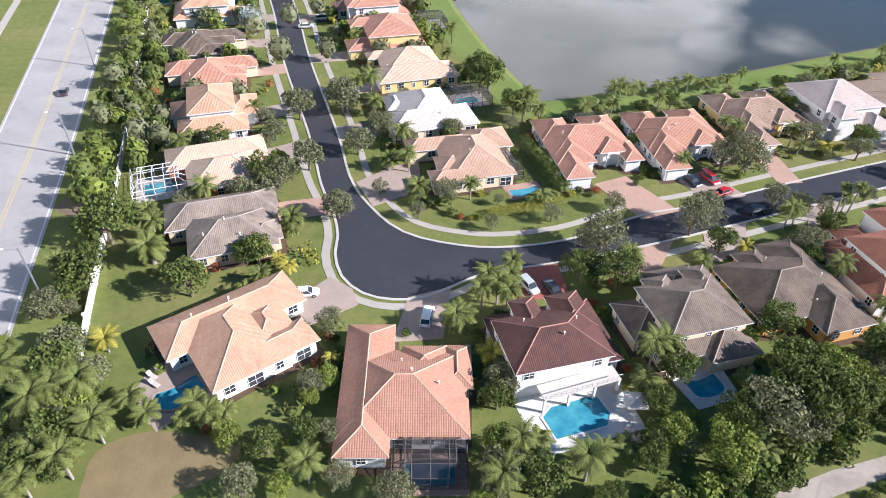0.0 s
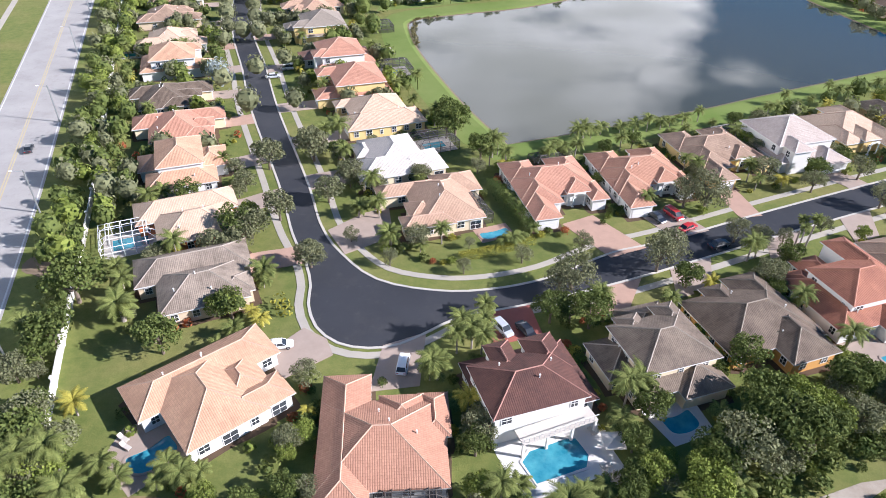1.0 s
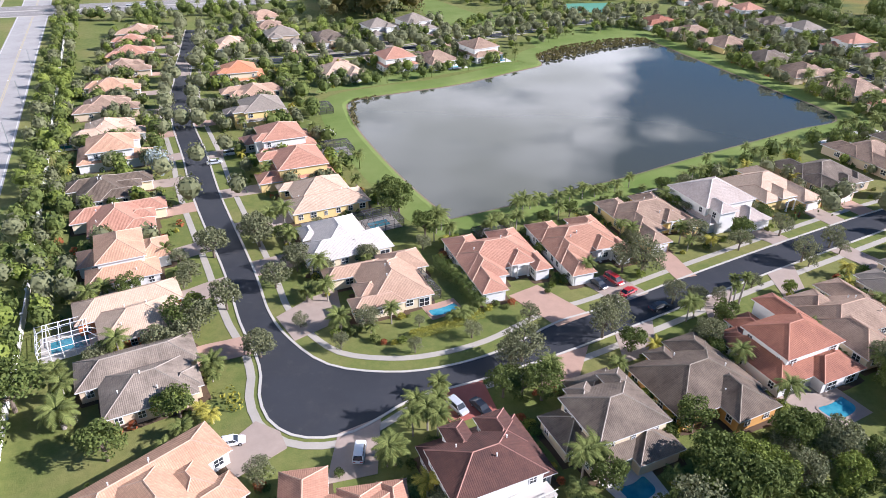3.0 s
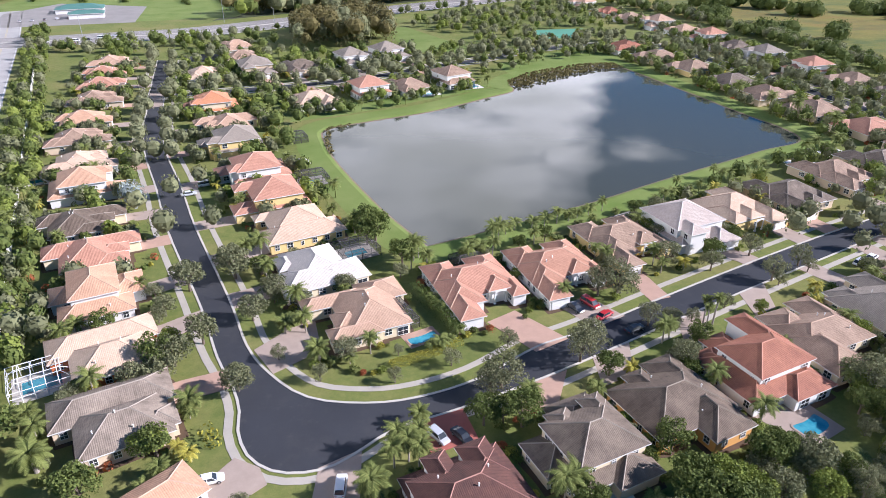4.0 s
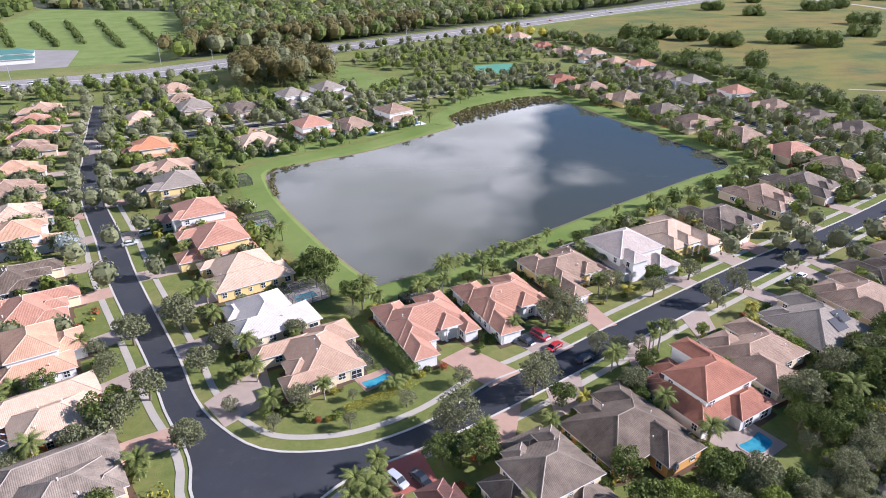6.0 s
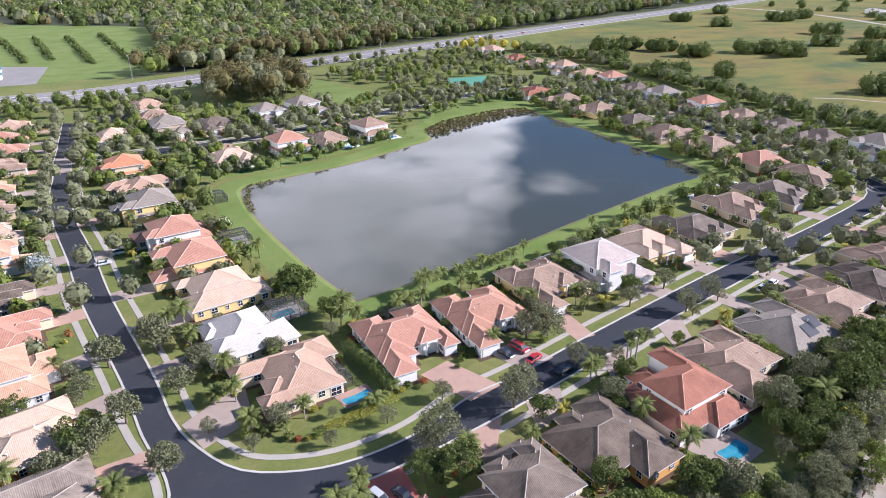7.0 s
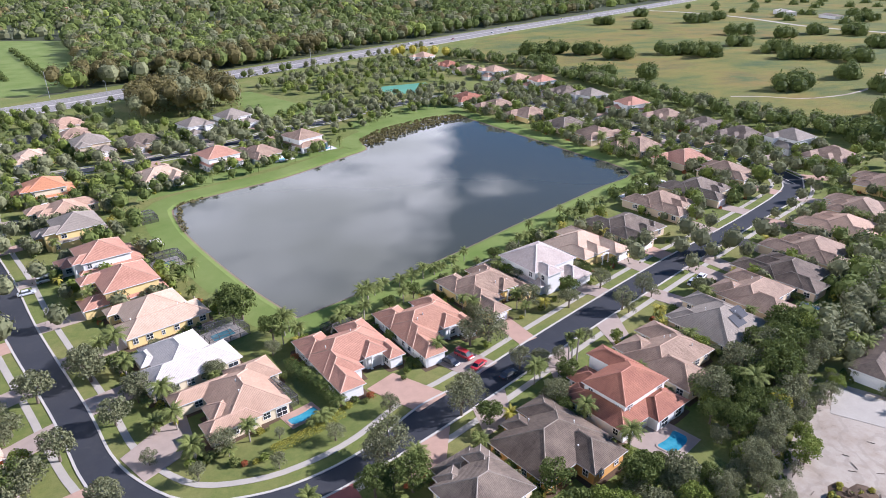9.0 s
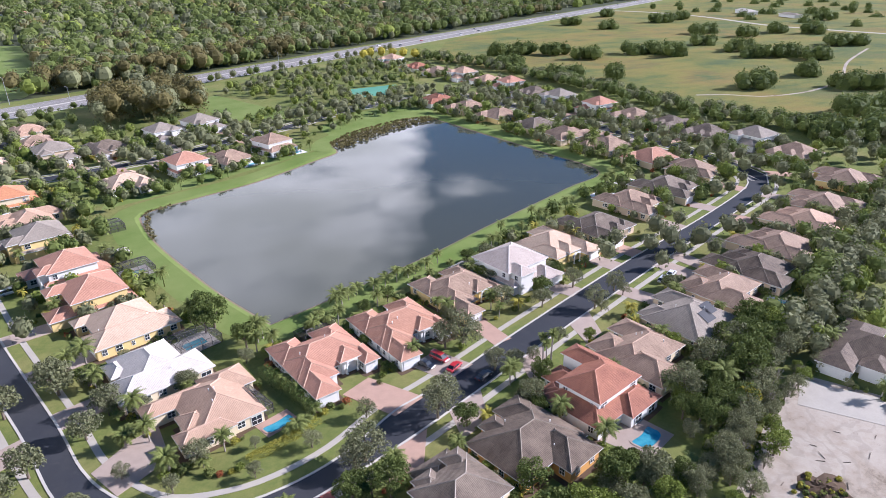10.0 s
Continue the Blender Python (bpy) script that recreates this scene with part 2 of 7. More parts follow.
PAVER_RED = mottled("paver_red", (0.40, 0.13, 0.10), 0.85, 0.5, 3.5, 0.20, 0.3)
DECK = mottled("pool_deck_stone", (0.62, 0.56, 0.48), 0.85, 0.6, 4, 0.15, 0.2)
DECK_WHITE = mottled("pool_deck_white", (0.72, 0.69, 0.64), 0.85, 0.6, 4, 0.10, 0.2)


def sand_material():
    """Bare building sand: pale drifts, darker damp patches, wheel ruts and scattered litter."""
    m = Mat("bare_sand", 0.95, 0, 0.1)
    p = m.coord()
    a = m.ramp(m.noise(p, 0.07, 8, 0.70), [(0.34, (0.17, 0.13, 0.085)), (0.42, (0.38, 0.31, 0.235)), (0.54, (0.47, 0.405, 0.325)), (0.66, (0.38, 0.325, 0.255))])
    rut = m.n.new("ShaderNodeTexWave")
    rut.inputs["Scale"].default_value, rut.inputs["Distortion"].default_value, rut.inputs["Detail"].default_value = 0.07, 26.0, 8
    mp = m.n.new("ShaderNodeMapping")
    mp.inputs["Rotation"].default_value = (0, 0, 0.9)
    m.l.new(p, mp.inputs[0])
    m.l.new(mp.outputs[0], rut.inputs["Vector"])
    t = m.ramp(rut.outputs["Fac"], [(0.10, (1, 1, 1)), (0.28, (0, 0, 0))])
    a = m.mix(m.math("MULTIPLY", t, 0.30), a, (0.26, 0.22, 0.17))
    speck = m.ramp(m.noise(p, 0.5, 8, 0.8), [(0.60, (0, 0, 0)), (0.70, (1, 1, 1))])
    a = m.mix(m.math("MULTIPLY", speck, 0.45), a, (0.14, 0.11, 0.08))
    f = m.noise(p, 2.4, 6, 0.75)
    m.base(m.mix(m.math("MULTIPLY", f, 0.35), a, (0.30, 0.26, 0.21)))
    m.bump(f, 0.35, 0.12)
    return m.m


SAND = sand_material()
SOIL = mottled("bare_soil", (0.21, 0.155, 0.10), 0.95, 0.2, 2.0, 0.3, 0.6)
DRY_GRASS = mottled("dry_grass", (0.27, 0.205, 0.095), 0.95, 0.25, 2.5, 0.4, 0.6)
MULCH = mottled("garden_mulch", (0.115, 0.075, 0.045), 0.95, 0.4, 4.0, 0.3, 0.6)
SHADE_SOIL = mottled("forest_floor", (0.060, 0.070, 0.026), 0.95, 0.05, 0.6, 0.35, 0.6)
PAINT_WHITE = mottled("road_paint_white", (0.62, 0.61, 0.58), 0.8, 0.4, 5, 0.15, 0.05)
PAINT_YELLOW = mottled("road_paint_yellow", (0.50, 0.42, 0.27), 0.8, 0.4, 5, 0.2, 0.05)
METAL = mottled("galvanised_metal", (0.45, 0.46, 0.46), 0.45, 1.0, 8, 0.1, 0.05, 0.7)
CAGE_WHITE = mottled("cage_white", (0.78, 0.78, 0.76), 0.5, 1, 8, 0.04, 0.02)
CAGE_DARK = mottled("cage_bronze", (0.085, 0.075, 0.065), 0.5, 1, 8, 0.1, 0.02)
WALL_MASONRY = mottled("boundary_wall", (0.72, 0.68, 0.60), 0.9, 0.3, 3, 0.14, 0.2)
COURT = mottled("court_green", (0.10, 0.29, 0.19), 0.8, 0.1, 1, 0.15, 0.05)
BARK = mottled("bark", (0.20, 0.155, 0.115), 0.95, 1.5, 8, 0.3, 0.8)
PALM_BARK = mottled("palm_bark", (0.36, 0.31, 0.26), 0.95, 1.2, 9, 0.25, 0.8)
RUBBER = mottled("rubber", (0.02, 0.02, 0.021), 0.9, 3, 20, 0.2, 0.1)
REED = mottled("reed_brown", (0.20, 0.13, 0.075), 0.95, 0.2, 2.0, 0.35, 0.6)


def screen_material():
    """Insect mesh: mostly open, a thin dark weave."""
    m = Mat("insect_screen", 0.8)
    m.base((0.05, 0.05, 0.05))
    m.b.inputs["Alpha"].default_value = 0.40
    return m.m


SCREEN = screen_material()


def pool_material():
    m = Mat("pool_water", 0.05, 0, 0.5)
    p = m.coord()
    m.base(m.ramp(m.noise(p, 0.5, 4), [(0.3, (0.03, 0.22, 0.30)), (0.7, (0.09, 0.36, 0.42))]))
    m.bump(m.noise(p, 3.0, 3), 0.15, 0.03)
    return m.m


def lake_material():
    m = Mat("lake_water", 0.03, 0, 0.5)
    m.b.inputs["IOR"].default_value = 1.34
    p = m.coord()
    m.base(m.ramp(m.noise(p, 0.01, 4), [(0.3, (0.060, 0.064, 0.047)), (0.7, (0.072, 0.075, 0.056))]))
    m.bump(m.noise(p, 1.2, 4, 0.6), 0.02, 0.05)
    return m.m


POOL, LAKE = pool_material(), lake_material()


def leaf_material(name, dark, light, alt=None):
    m = Mat(name, 0.75, 0, 0.12)
    c = m.mix(m.rand(True), dark, light)
    tint = m.mix(m.rand(), scale_col(light, 0.75), alt or scale_col(light, 1.25))
    m.base(m.mix(0.35, c, tint))
    tl = m.n.new("ShaderNodeBsdfTranslucent")
    m.l.new(m.b.inputs["Base Color"].links[0].from_socket, tl.inputs["Color"])
    ms = m.n.new("ShaderNodeMixShader")
    ms.inputs[0].default_value = 0.20
    m.l.new(m.b.outputs[0], ms.inputs[1])
    m.l.new(tl.outputs[0], ms.inputs[2])
    m.l.new(ms.outputs[0], m.n["Material Output"].inputs["Surface"])
    return m.m


LEAF = {
    "oak": leaf_material("leaf_oak", (0.078, 0.086, 0.044), (0.235, 0.240, 0.120)),
    "olive": leaf_material("leaf_grey_green", (0.098, 0.106, 0.056), (0.255, 0.258, 0.132)),
    "dark": leaf_material("leaf_dark", (0.040, 0.066, 0.018), (0.155, 0.185, 0.048)),
    "bright": leaf_material("leaf_bright", (0.075, 0.115, 0.018), (0.255, 0.295, 0.062)),
    "yellow": leaf_material("leaf_yellow", (0.25, 0.23, 0.03), (0.52, 0.44, 0.07)),
    "brown": leaf_material("leaf_russet", (0.075, 0.070, 0.026), (0.185, 0.155, 0.058)),
    "silver": leaf_material("leaf_silver", (0.20, 0.24, 0.22), (0.42, 0.46, 0.42)),
    "red": leaf_material("leaf_red", (0.24, 0.06, 0.03), (0.42, 0.15, 0.06)),
    "palm": leaf_material("leaf_palm", (0.058, 0.088, 0.020), (0.215, 0.235, 0.068)),
    "palmgold": leaf_material("leaf_palm_gold", (0.20, 0.20, 0.03), (0.44, 0.38, 0.07)),
    "hedge": leaf_material("leaf_hedge", (0.045, 0.075, 0.018), (0.150, 0.195, 0.048)),
    "gold": leaf_material("leaf_gold_hedge", (0.19, 0.20, 0.03), (0.40, 0.36, 0.06)),
}


# ---- mesh helpers ----
class Geo:
    """Collects quads and polygons, with a UV in metres, for one mesh."""

    def __init__(self):
        self.v, self.f, self.uv = [], [], []

    def poly(self, pts, uv=None):
        i = len(self.v)
        self.v += [tuple(p) for p in pts]
        self.f.append(tuple(range(i, i + len(pts))))
        self.uv += uv if uv else [(p[0], p[1]) for p in pts]

    def box(self, x0, x1, y0, y1, z0, z1, m=None):
        c = [Vector((x, y, z)) for z in (z0, z1) for y in (y0, y1) for x in (x0, x1)]
        if m:
            c = [m @ p for p in c]
        for q in ((0, 2, 3, 1), (4, 5, 7, 6), (0, 1, 5, 4), (2, 6, 7, 3), (0, 4, 6, 2), (1, 3, 7, 5)):
            self.poly([c[k] for k in q])

    def tube(self, a, b, r0, r1=None, n=6):
        a, b = Vector(a), Vector(b)
        r1 = r0 if r1 is None else r1
        q = (b - a).to_track_quat("Z", "Y")
        ring = [[p + q @ Vector((r * math.cos(2 * math.pi * k / n), r * math.sin(2 * math.pi * k / n), 0)) for k in range(n)] for p, r in ((a, r0), (b, r1))]
        for k in range(n):
            self.poly([ring[0][k], ring[0][(k + 1) % n], ring[1][(k + 1) % n], ring[1][k]])
        self.poly(ring[1])
        self.poly(ring[0][::-1])

    def mesh(self, name, mat, smooth=False):
        me = bpy.data.meshes.new(name)
        me.from_pydata(self.v, [], self.f)
        lay = me.uv_layers.new(name="UVMap")
        lay.data.foreach_set("uv", [x for k in (i for f in self.f for i in f) for x in self.uv[k]])
        if mat:
            me.materials.append(mat)
        if smooth:
            me.polygons.foreach_set("use_smooth", [True] * len(me.polygons))
        me.update()
        return me


def part(name, mesh, parent, label="", m=None):
    ob = new(name, mesh)
    ob.parent = parent
    if m:
        ob.matrix_basis = m
    if label:
        ob["label"] = label
    return ob


def thing(name, m, label, category, group="", kind="", data=None):
    ob = new(name, data)
    ob.matrix_basis = m
    return tagged(ob, label, category, group, kind)


def smooth_line(pts, step=3.0):
    """A Catmull-Rom line through the points."""
    p = [Vector((*q[:2], 0)) for q in pts]
    p = [2 * p[0] - p[1]] + p + [2 * p[-1] - p[-2]]
    out = []
    for k in range(1, len(p) - 2):
        n = max(2, int((p[k + 1] - p[k]).length / step))
        for j in range(n):
            t = j / n
            out.append(0.5 * (2 * p[k] + (p[k + 1] - p[k - 1]) * t + (2 * p[k - 1] - 5 * p[k] + 4 * p[k + 1] - p[k + 2]) * t * t
                              + (3 * p[k] - p[k - 1] - 3 * p[k + 1] + p[k + 2]) * t ** 3))
    return out + [p[-2]]


def offset_line(line, d):
    out = []
    for k, p in enumerate(line):
        t = (line[min(k + 1, len(line) - 1)] - line[max(k - 1, 0)]).normalized()
        out.append(p + Vector((-t.y, t.x, 0)) * d)
    return out


def ribbon(line, left, right, z, thick=0.12):
    """A slab along a line, from its left to its right offset, with its top at z."""
    g = Geo()
    a, b = offset_line(line, left), offset_line(line, right)
    up, dn = Vector((0, 0, z)), Vector((0, 0, z - thick))
    for k in range(len(line) - 1):
        g.poly([b[k] + up, b[k + 1] + up, a[k + 1] + up, a[k] + up])
        g.poly([a[k] + up, a[k + 1] + up, a[k + 1] + dn, a[k] + dn])
        g.poly([b[k + 1] + up, b[k] + up, b[k] + dn, b[k + 1] + dn])
    g.poly([a[0] + up, a[0] + dn, b[0] + dn, b[0] + up])
    g.poly([b[-1] + up, b[-1] + dn, a[-1] + dn, a[-1] + up])
    return g


def slab(pts, z, thick=0.12):
    """A flat plate with the given outline, counter-clockwise."""
    g = Geo()
    up, dn = [(p[0], p[1], z) for p in pts], [(p[0], p[1], z - thick) for p in pts]
    g.poly(up)
    n = len(pts)
    for k in range(n):
        g.poly([up[k], dn[k], dn[(k + 1) % n], up[(k + 1) % n]])
    return g


def ring_pts(cx, cy, rx, ry, n=28, a0=0.0, turn=0.0, wob=0.0):
    out = []
    for k in range(n):
        a = a0 + 2 * math.pi * k / n
        r = 1 + wob * math.sin(3 * a + cx)
        x, y = rx * r * math.cos(a), ry * r * math.sin(a)
        out.append((cx + x * math.cos(turn) - y * math.sin(turn), cy + x * math.sin(turn) + y * math.cos(turn)))
    return out


def setting(name, geo, mat, label, category, kind="structure"):
    return tagged(new(name, geo.mesh(name, mat)), label, category, "", kind)


# ---- ground, lake, roads ----
LAKE_SHORE = [(24, 153), (14, 180), (3, 219), (-1, 242), (0, 257), (20, 266), (45, 275), (75, 293), (90, 303), (92, 317), (105, 329), (140, 347),
              (159, 348), (169, 301), (176, 258), (181, 218), (156, 206), (108, 186), (81, 174), (47, 161)]
shore = smooth_line(LAKE_SHORE + LAKE_SHORE[:1], 4.0)[:-1]


def grow(loop, d):
    """The closed loop moved outwards by d."""
    n, out = len(loop), []
    for k, p in enumerate(loop):
        t = (loop[(k + 1) % n] - loop[k - 1]).normalized()
        out.append(p + Vector((t.y, -t.x, 0)) * d)
    return out


area = sum(a.x * b.y - b.x * a.y for a, b in zip(shore, shore[1:] + shore[:1]))
if area < 0:
    shore = shore[::-1]
crest = grow(shore, 2.2)


def ground_sheet():
    bm = bmesh.new()
    far = 4500
    ow = [bm.verts.new(p) for p in ((-far, -far, 0), (far, -far, 0), (far, far, 0), (-far, far, 0))]
    iw = [bm.verts.new((p.x, p.y, 0)) for p in crest]
    ed = [bm.edges.new((r[k], r[(k + 1) % len(r)])) for r in (ow, iw) for k in range(len(r))]
    bmesh.ops.triangle_fill(bm, use_beauty=True, use_dissolve=False, edges=ed, normal=(0, 0, 1))
    me = bpy.data.meshes.new("ground")
    bm.to_mesh(me)
    bm.free()
    me.materials.append(GRASS)
    return tagged(new("ground", me), "mown green lawn and open grassland to the horizon", "ground", "", "structure")


ground_sheet()


def loop_strip(rings):
    g = Geo()
    n = len(rings[0])
    for a, b in zip(rings, rings[1:]):
        for k in range(n):
            g.poly([a[k], a[(k + 1) % n], b[(k + 1) % n], b[k]])
    return g


def at_z(loop, z):
    return [Vector((p.x, p.y, z)) for p in loop]


setting("lake_bank", loop_strip([at_z(grow(shore, -2.5), -1.6), at_z(shore, -0.62), at_z(grow(shore, 0.7), -0.42)]), SOIL, "bare brown soil edge along the lake water", "bank")
setting("lake_slope", loop_strip([at_z(grow(shore, 0.7), -0.42), at_z(crest, 0.0)]), BANK, "mown grass slope down to the lake", "bank")
setting("lake_lawn", loop_strip([at_z(crest, 0.012), at_z(grow(shore, 11), 0.012)]), BANK, "bright mown lawn round the lake", "lawn")
g = Geo()
g.poly(at_z(grow(shore, -0.0), -0.6))
setting("water", g, LAKE, "calm murky grey-green lake reflecting clouds and sky", "lake")

# the street: its lake-side edge and its outer edge, both from the north round the bend to the east
INNER = smooth_line([(-83, 395), (-79, 364), (-75, 335), (-72, 312), (-69, 292), (-65.5, 270), (-57.5, 237), (-48, 207), (-38.6, 174), (-25.3, 133.5), (-20, 115), (-15, 105), (-7.5, 96.5), (3, 93), (13, 93),
                     (25, 96.3), (39, 104), (51, 108), (83, 121), (128, 138), (181, 156), (219, 171.5), (231, 184)])
OUTER = smooth_line([(-90.5, 397), (-86.3, 366), (-82, 336), (-78.8, 312), (-75, 292), (-72, 270), (-64, 236), (-54.5, 205), (-45.3, 173), (-31, 132), (-25, 112), (-21, 102), (-19.2, 95), (-19, 90), (-17, 84),
                     (-13, 80), (-8, 78.7), (-3, 79.5), (2, 82.5), (8, 86.2), (18, 88.6), (30, 92.3), (42, 96.5), (56, 102), (91, 116), (151, 138.5), (192, 153.5),
                     (221, 164.5), (240, 180)])


def resample(line, n):
    d = [0.0]
    for a, b in zip(line, line[1:]):
        d.append(d[-1] + (b - a).length)
    out, k = [], 0
    for j in range(n):
        s = d[-1] * j / (n - 1)
        while k < len(d) - 2 and d[k + 1] < s:
            k += 1
        out.append(line[k].lerp(line[k + 1], (s - d[k]) / max(1e-6, d[k + 1] - d[k])))
    return out


def nearest(p, line):
    return min(line, key=lambda q: (q - p).length)


g = Geo()
fine_in, fine_out = resample(INNER, 260), resample(OUTER, 280)
g.poly([(p.x, p.y, 0.03) for p in fine_in] + [(p.x, p.y, 0.03) for p in reversed(fine_out)])
setting("road", g, ASPHALT, "dark asphalt residential street with a wide rounded bend", "road")
setting("kerb_inner", ribbon(INNER, 0.5, 0.0, 0.12), CONCRETE, "pale concrete kerb along the street", "kerb")
setting("kerb_outer", ribbon(OUTER, 0.0, -0.5, 0.12), CONCRETE, "pale concrete kerb along the street", "kerb")
setting("pavement_inner", ribbon(INNER, 4.8, 3.4, 0.07), PATHWAY, "pale concrete footpath beside the street", "footpath")
round_bend = [0.0 if q.y > 125 or q.x > 34 else min(1.0, (125 - q.y) / 18, (34 - q.x) / 14) for q in OUTER]
hugging = [q.lerp(p, k) for p, q, k in zip(offset_line(OUTER, -1.2), offset_line(OUTER, -2.6), round_bend)]
setting("pavement_outer", ribbon(hugging, 0.0, -1.5, 0.07), PATHWAY, "pale concrete footpath beside the street", "footpath")

east_street = smooth_line([(233, 174), (237, 195), (236, 230), (228, 290), (218, 350), (207, 396), (180, 404), (126, 392), (84, 368), (55, 356), (30, 342), (0, 331),
                           (-40, 323), (-76, 318)])
setting("road_east", ribbon(east_street, 3.2, -3.2, 0.035), ASPHALT, "dark asphalt residential street", "road")
for s in (1, -1):
    setting("kerb_east", ribbon(east_street, max(3.2 * s, 3.6 * s), min(3.2 * s, 3.6 * s), 0.11), CONCRETE, "pale concrete kerb along the street", "kerb")
    setting("pavement_east", ribbon(east_street, max(5.4 * s, 6.9 * s), min(5.4 * s, 6.9 * s), 0.07), PATHWAY, "pale concrete footpath beside the street", "footpath")
g = slab(ring_pts(-66, 400, 9, 11), 0.032)
setting("road_end", g, ASPHALT, "round asphalt turning area at the street end", "road")
setting("road_pavers", slab([(-80.3, 324), (-73.6, 322), (-70.4, 300), (-76.4, 299)], 0.05), PAVER_GREY, "raised pinkish paver crossing across the street", "road")

main_road = smooth_line([(-30, -90), (-52, -10), (-63, 30), (-74, 66), (-89, 119), (-103, 165), (-119, 217), (-157, 340), (-200, 480), (-240, 600)], 8)
setting("main_road", ribbon(main_road, 8.6, -8.6, 0.03), OLD_ROAD, "worn pale grey multi-lane main road", "road")
for d, w, pm, lab in ((8.0, 0.16, PAINT_WHITE, "white"), (-8.0, 0.16, PAINT_WHITE, "white"), (0.15, 0.18, PAINT_YELLOW, "yellow"), (-0.45, 0.18, PAINT_YELLOW, "yellow")):
    setting("road_line", ribbon(main_road, d + w, d - w, 0.04, 0.008), pm, "worn " + lab + " painted road line", "road marking")
setting("main_verge_path", ribbon(main_road, 22.5, 20.3, 0.04), PATHWAY, "pale concrete footpath beside the main road", "footpath")

highway = smooth_line([(-700, 340), (-420, 415), (-240, 455), (-170, 467), (-103, 479), (-70, 491), (-33, 511), (8, 535), (81, 577), (195, 637), (367, 733), (575, 842), (1000, 1070), (1900, 1560)], 20)
for lo, hi, nm in ((18.5, 0.9, "highway_far"), (-0.9, -18.5, "highway_near")):
    setting(nm, ribbon(highway, lo, hi, 0.05), HIGHWAY, "pale grey multi-lane highway carriageway", "road")
    for d in (lo - 0.5, hi + 0.5, (lo + hi) / 2 + 2, (lo + hi) / 2 - 2):
        setting("highway_line", ribbon(highway, d + 0.1, d - 0.1, 0.06, 0.008), PAINT_WHITE, "white painted lane line", "road marking")
setting("highway_median", ribbon(highway, 0.9, -0.9, 0.16), CONCRETE, "narrow pale concrete highway median", "median")
setting("highway_kerb", ribbon(highway, -18.5, -20.0, 0.12), CONCRETE, "pale concrete edge of the highway", "kerb")

# wide patches of other ground, each a little above the one below
setting("meadow", slab([(262, 560), (300, 380), (308, 290), (330, 205), (420, 80), (1300, 80), (1500, 1250), (640, 838), (440, 735), (330, 670)], 0.02), MEADOW,
        "rough yellow-green meadow with dry patches", "meadow")
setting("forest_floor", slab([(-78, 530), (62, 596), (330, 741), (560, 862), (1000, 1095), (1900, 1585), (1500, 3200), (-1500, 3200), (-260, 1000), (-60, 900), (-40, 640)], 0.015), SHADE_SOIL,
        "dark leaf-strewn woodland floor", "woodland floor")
setting("sand_lot", slab([(70, 40), (82.5, 55.5), (92, 60), (104.5, 67), (113, 70), (124, 76), (140, 50), (150, 0), (126, -40), (80, -40)], 0.02), SAND, "pale bare sandy building ground", "sand")
setting("road_concrete", slab([(114.6, 67.6), (124.4, 54.6), (160, 6), (168, 12), (132, 60.4), (123, 73.6)], 0.08), PATHWAY, "pale new concrete road at a building site", "road")
rh = random.Random(5)
g, heap_rings = Geo(), []
for wide, up in ((5.2, 0.0), (3.7, 0.45), (2.1, 0.75), (0.7, 0.95)):
    heap_rings.append([Vector((97.5 + wide * q * math.cos(0.349 * k), 49.5 + 0.75 * wide * q * math.sin(0.349 * k), 0.01 + up * rh.uniform(0.4, 1.2))) for k in range(18) for q in (rh.uniform(0.72, 1.18),)])
for lo, hi in zip(heap_rings, heap_rings[1:]):
    for k in range(18):
        g.poly([lo[k], lo[(k + 1) % 18], hi[(k + 1) % 18], hi[k]])
g.poly(heap_rings[-1])
setting("soil_heap", g, MULCH, "low dark heap of soil and litter on the sand", "soil")
setting("sand_track", slab([(42, 45), (51, 48.6), (60, 51.3), (66, 52), (58, 47.9), (50, 45.0), (44, 43)], 0.02), SAND, "pale sandy track behind the trees", "sand")
setting("park_court", slab([(142, 457), (146, 426), (176, 424), (184, 458)], 0.05), COURT, "green painted sports court", "court")
setting("park_lawn", slab([(46, 476), (50, 398), (84, 388), (92, 400), (76, 441), (60, 484)], 0.02), BANK, "bright mown park lawn", "lawn")
setting("north_lawn", slab([(-15, 268), (10, 276), (75, 306), (84, 316), (66, 311), (20, 296), (-12, 286)], 0.02), BANK, "bright mown lawn behind the lake houses", "lawn")
setting("north_bank", slab([(96, 334), (140, 357), (168, 358), (176, 388), (130, 382), (96, 358)], 0.02), BANK, "bright mown lawn between lake and street", "lawn")
setting("dirt_path", ribbon(smooth_line([(340, 318), (359, 308), (371, 294), (394, 289), (425, 292), (472, 309), (549, 357), (640, 400)], 10), 1.1, -1.1, 0.05), SAND, "pale dirt track across the meadow", "track")
setting("dry_lawn", slab(ring_pts(-36, 46.5, 9.5, 5.5, 40, 0, 0.25, 0.12), 0.014), DRY_GRASS, "dry brownish lawn behind a house", "lawn")
setting("verge_soil", slab(ring_pts(-71, 103, 3.2, 5, 18, 0, 0.2, 0.2), 0.018), SOIL, "bare brown soil on the verge", "soil")


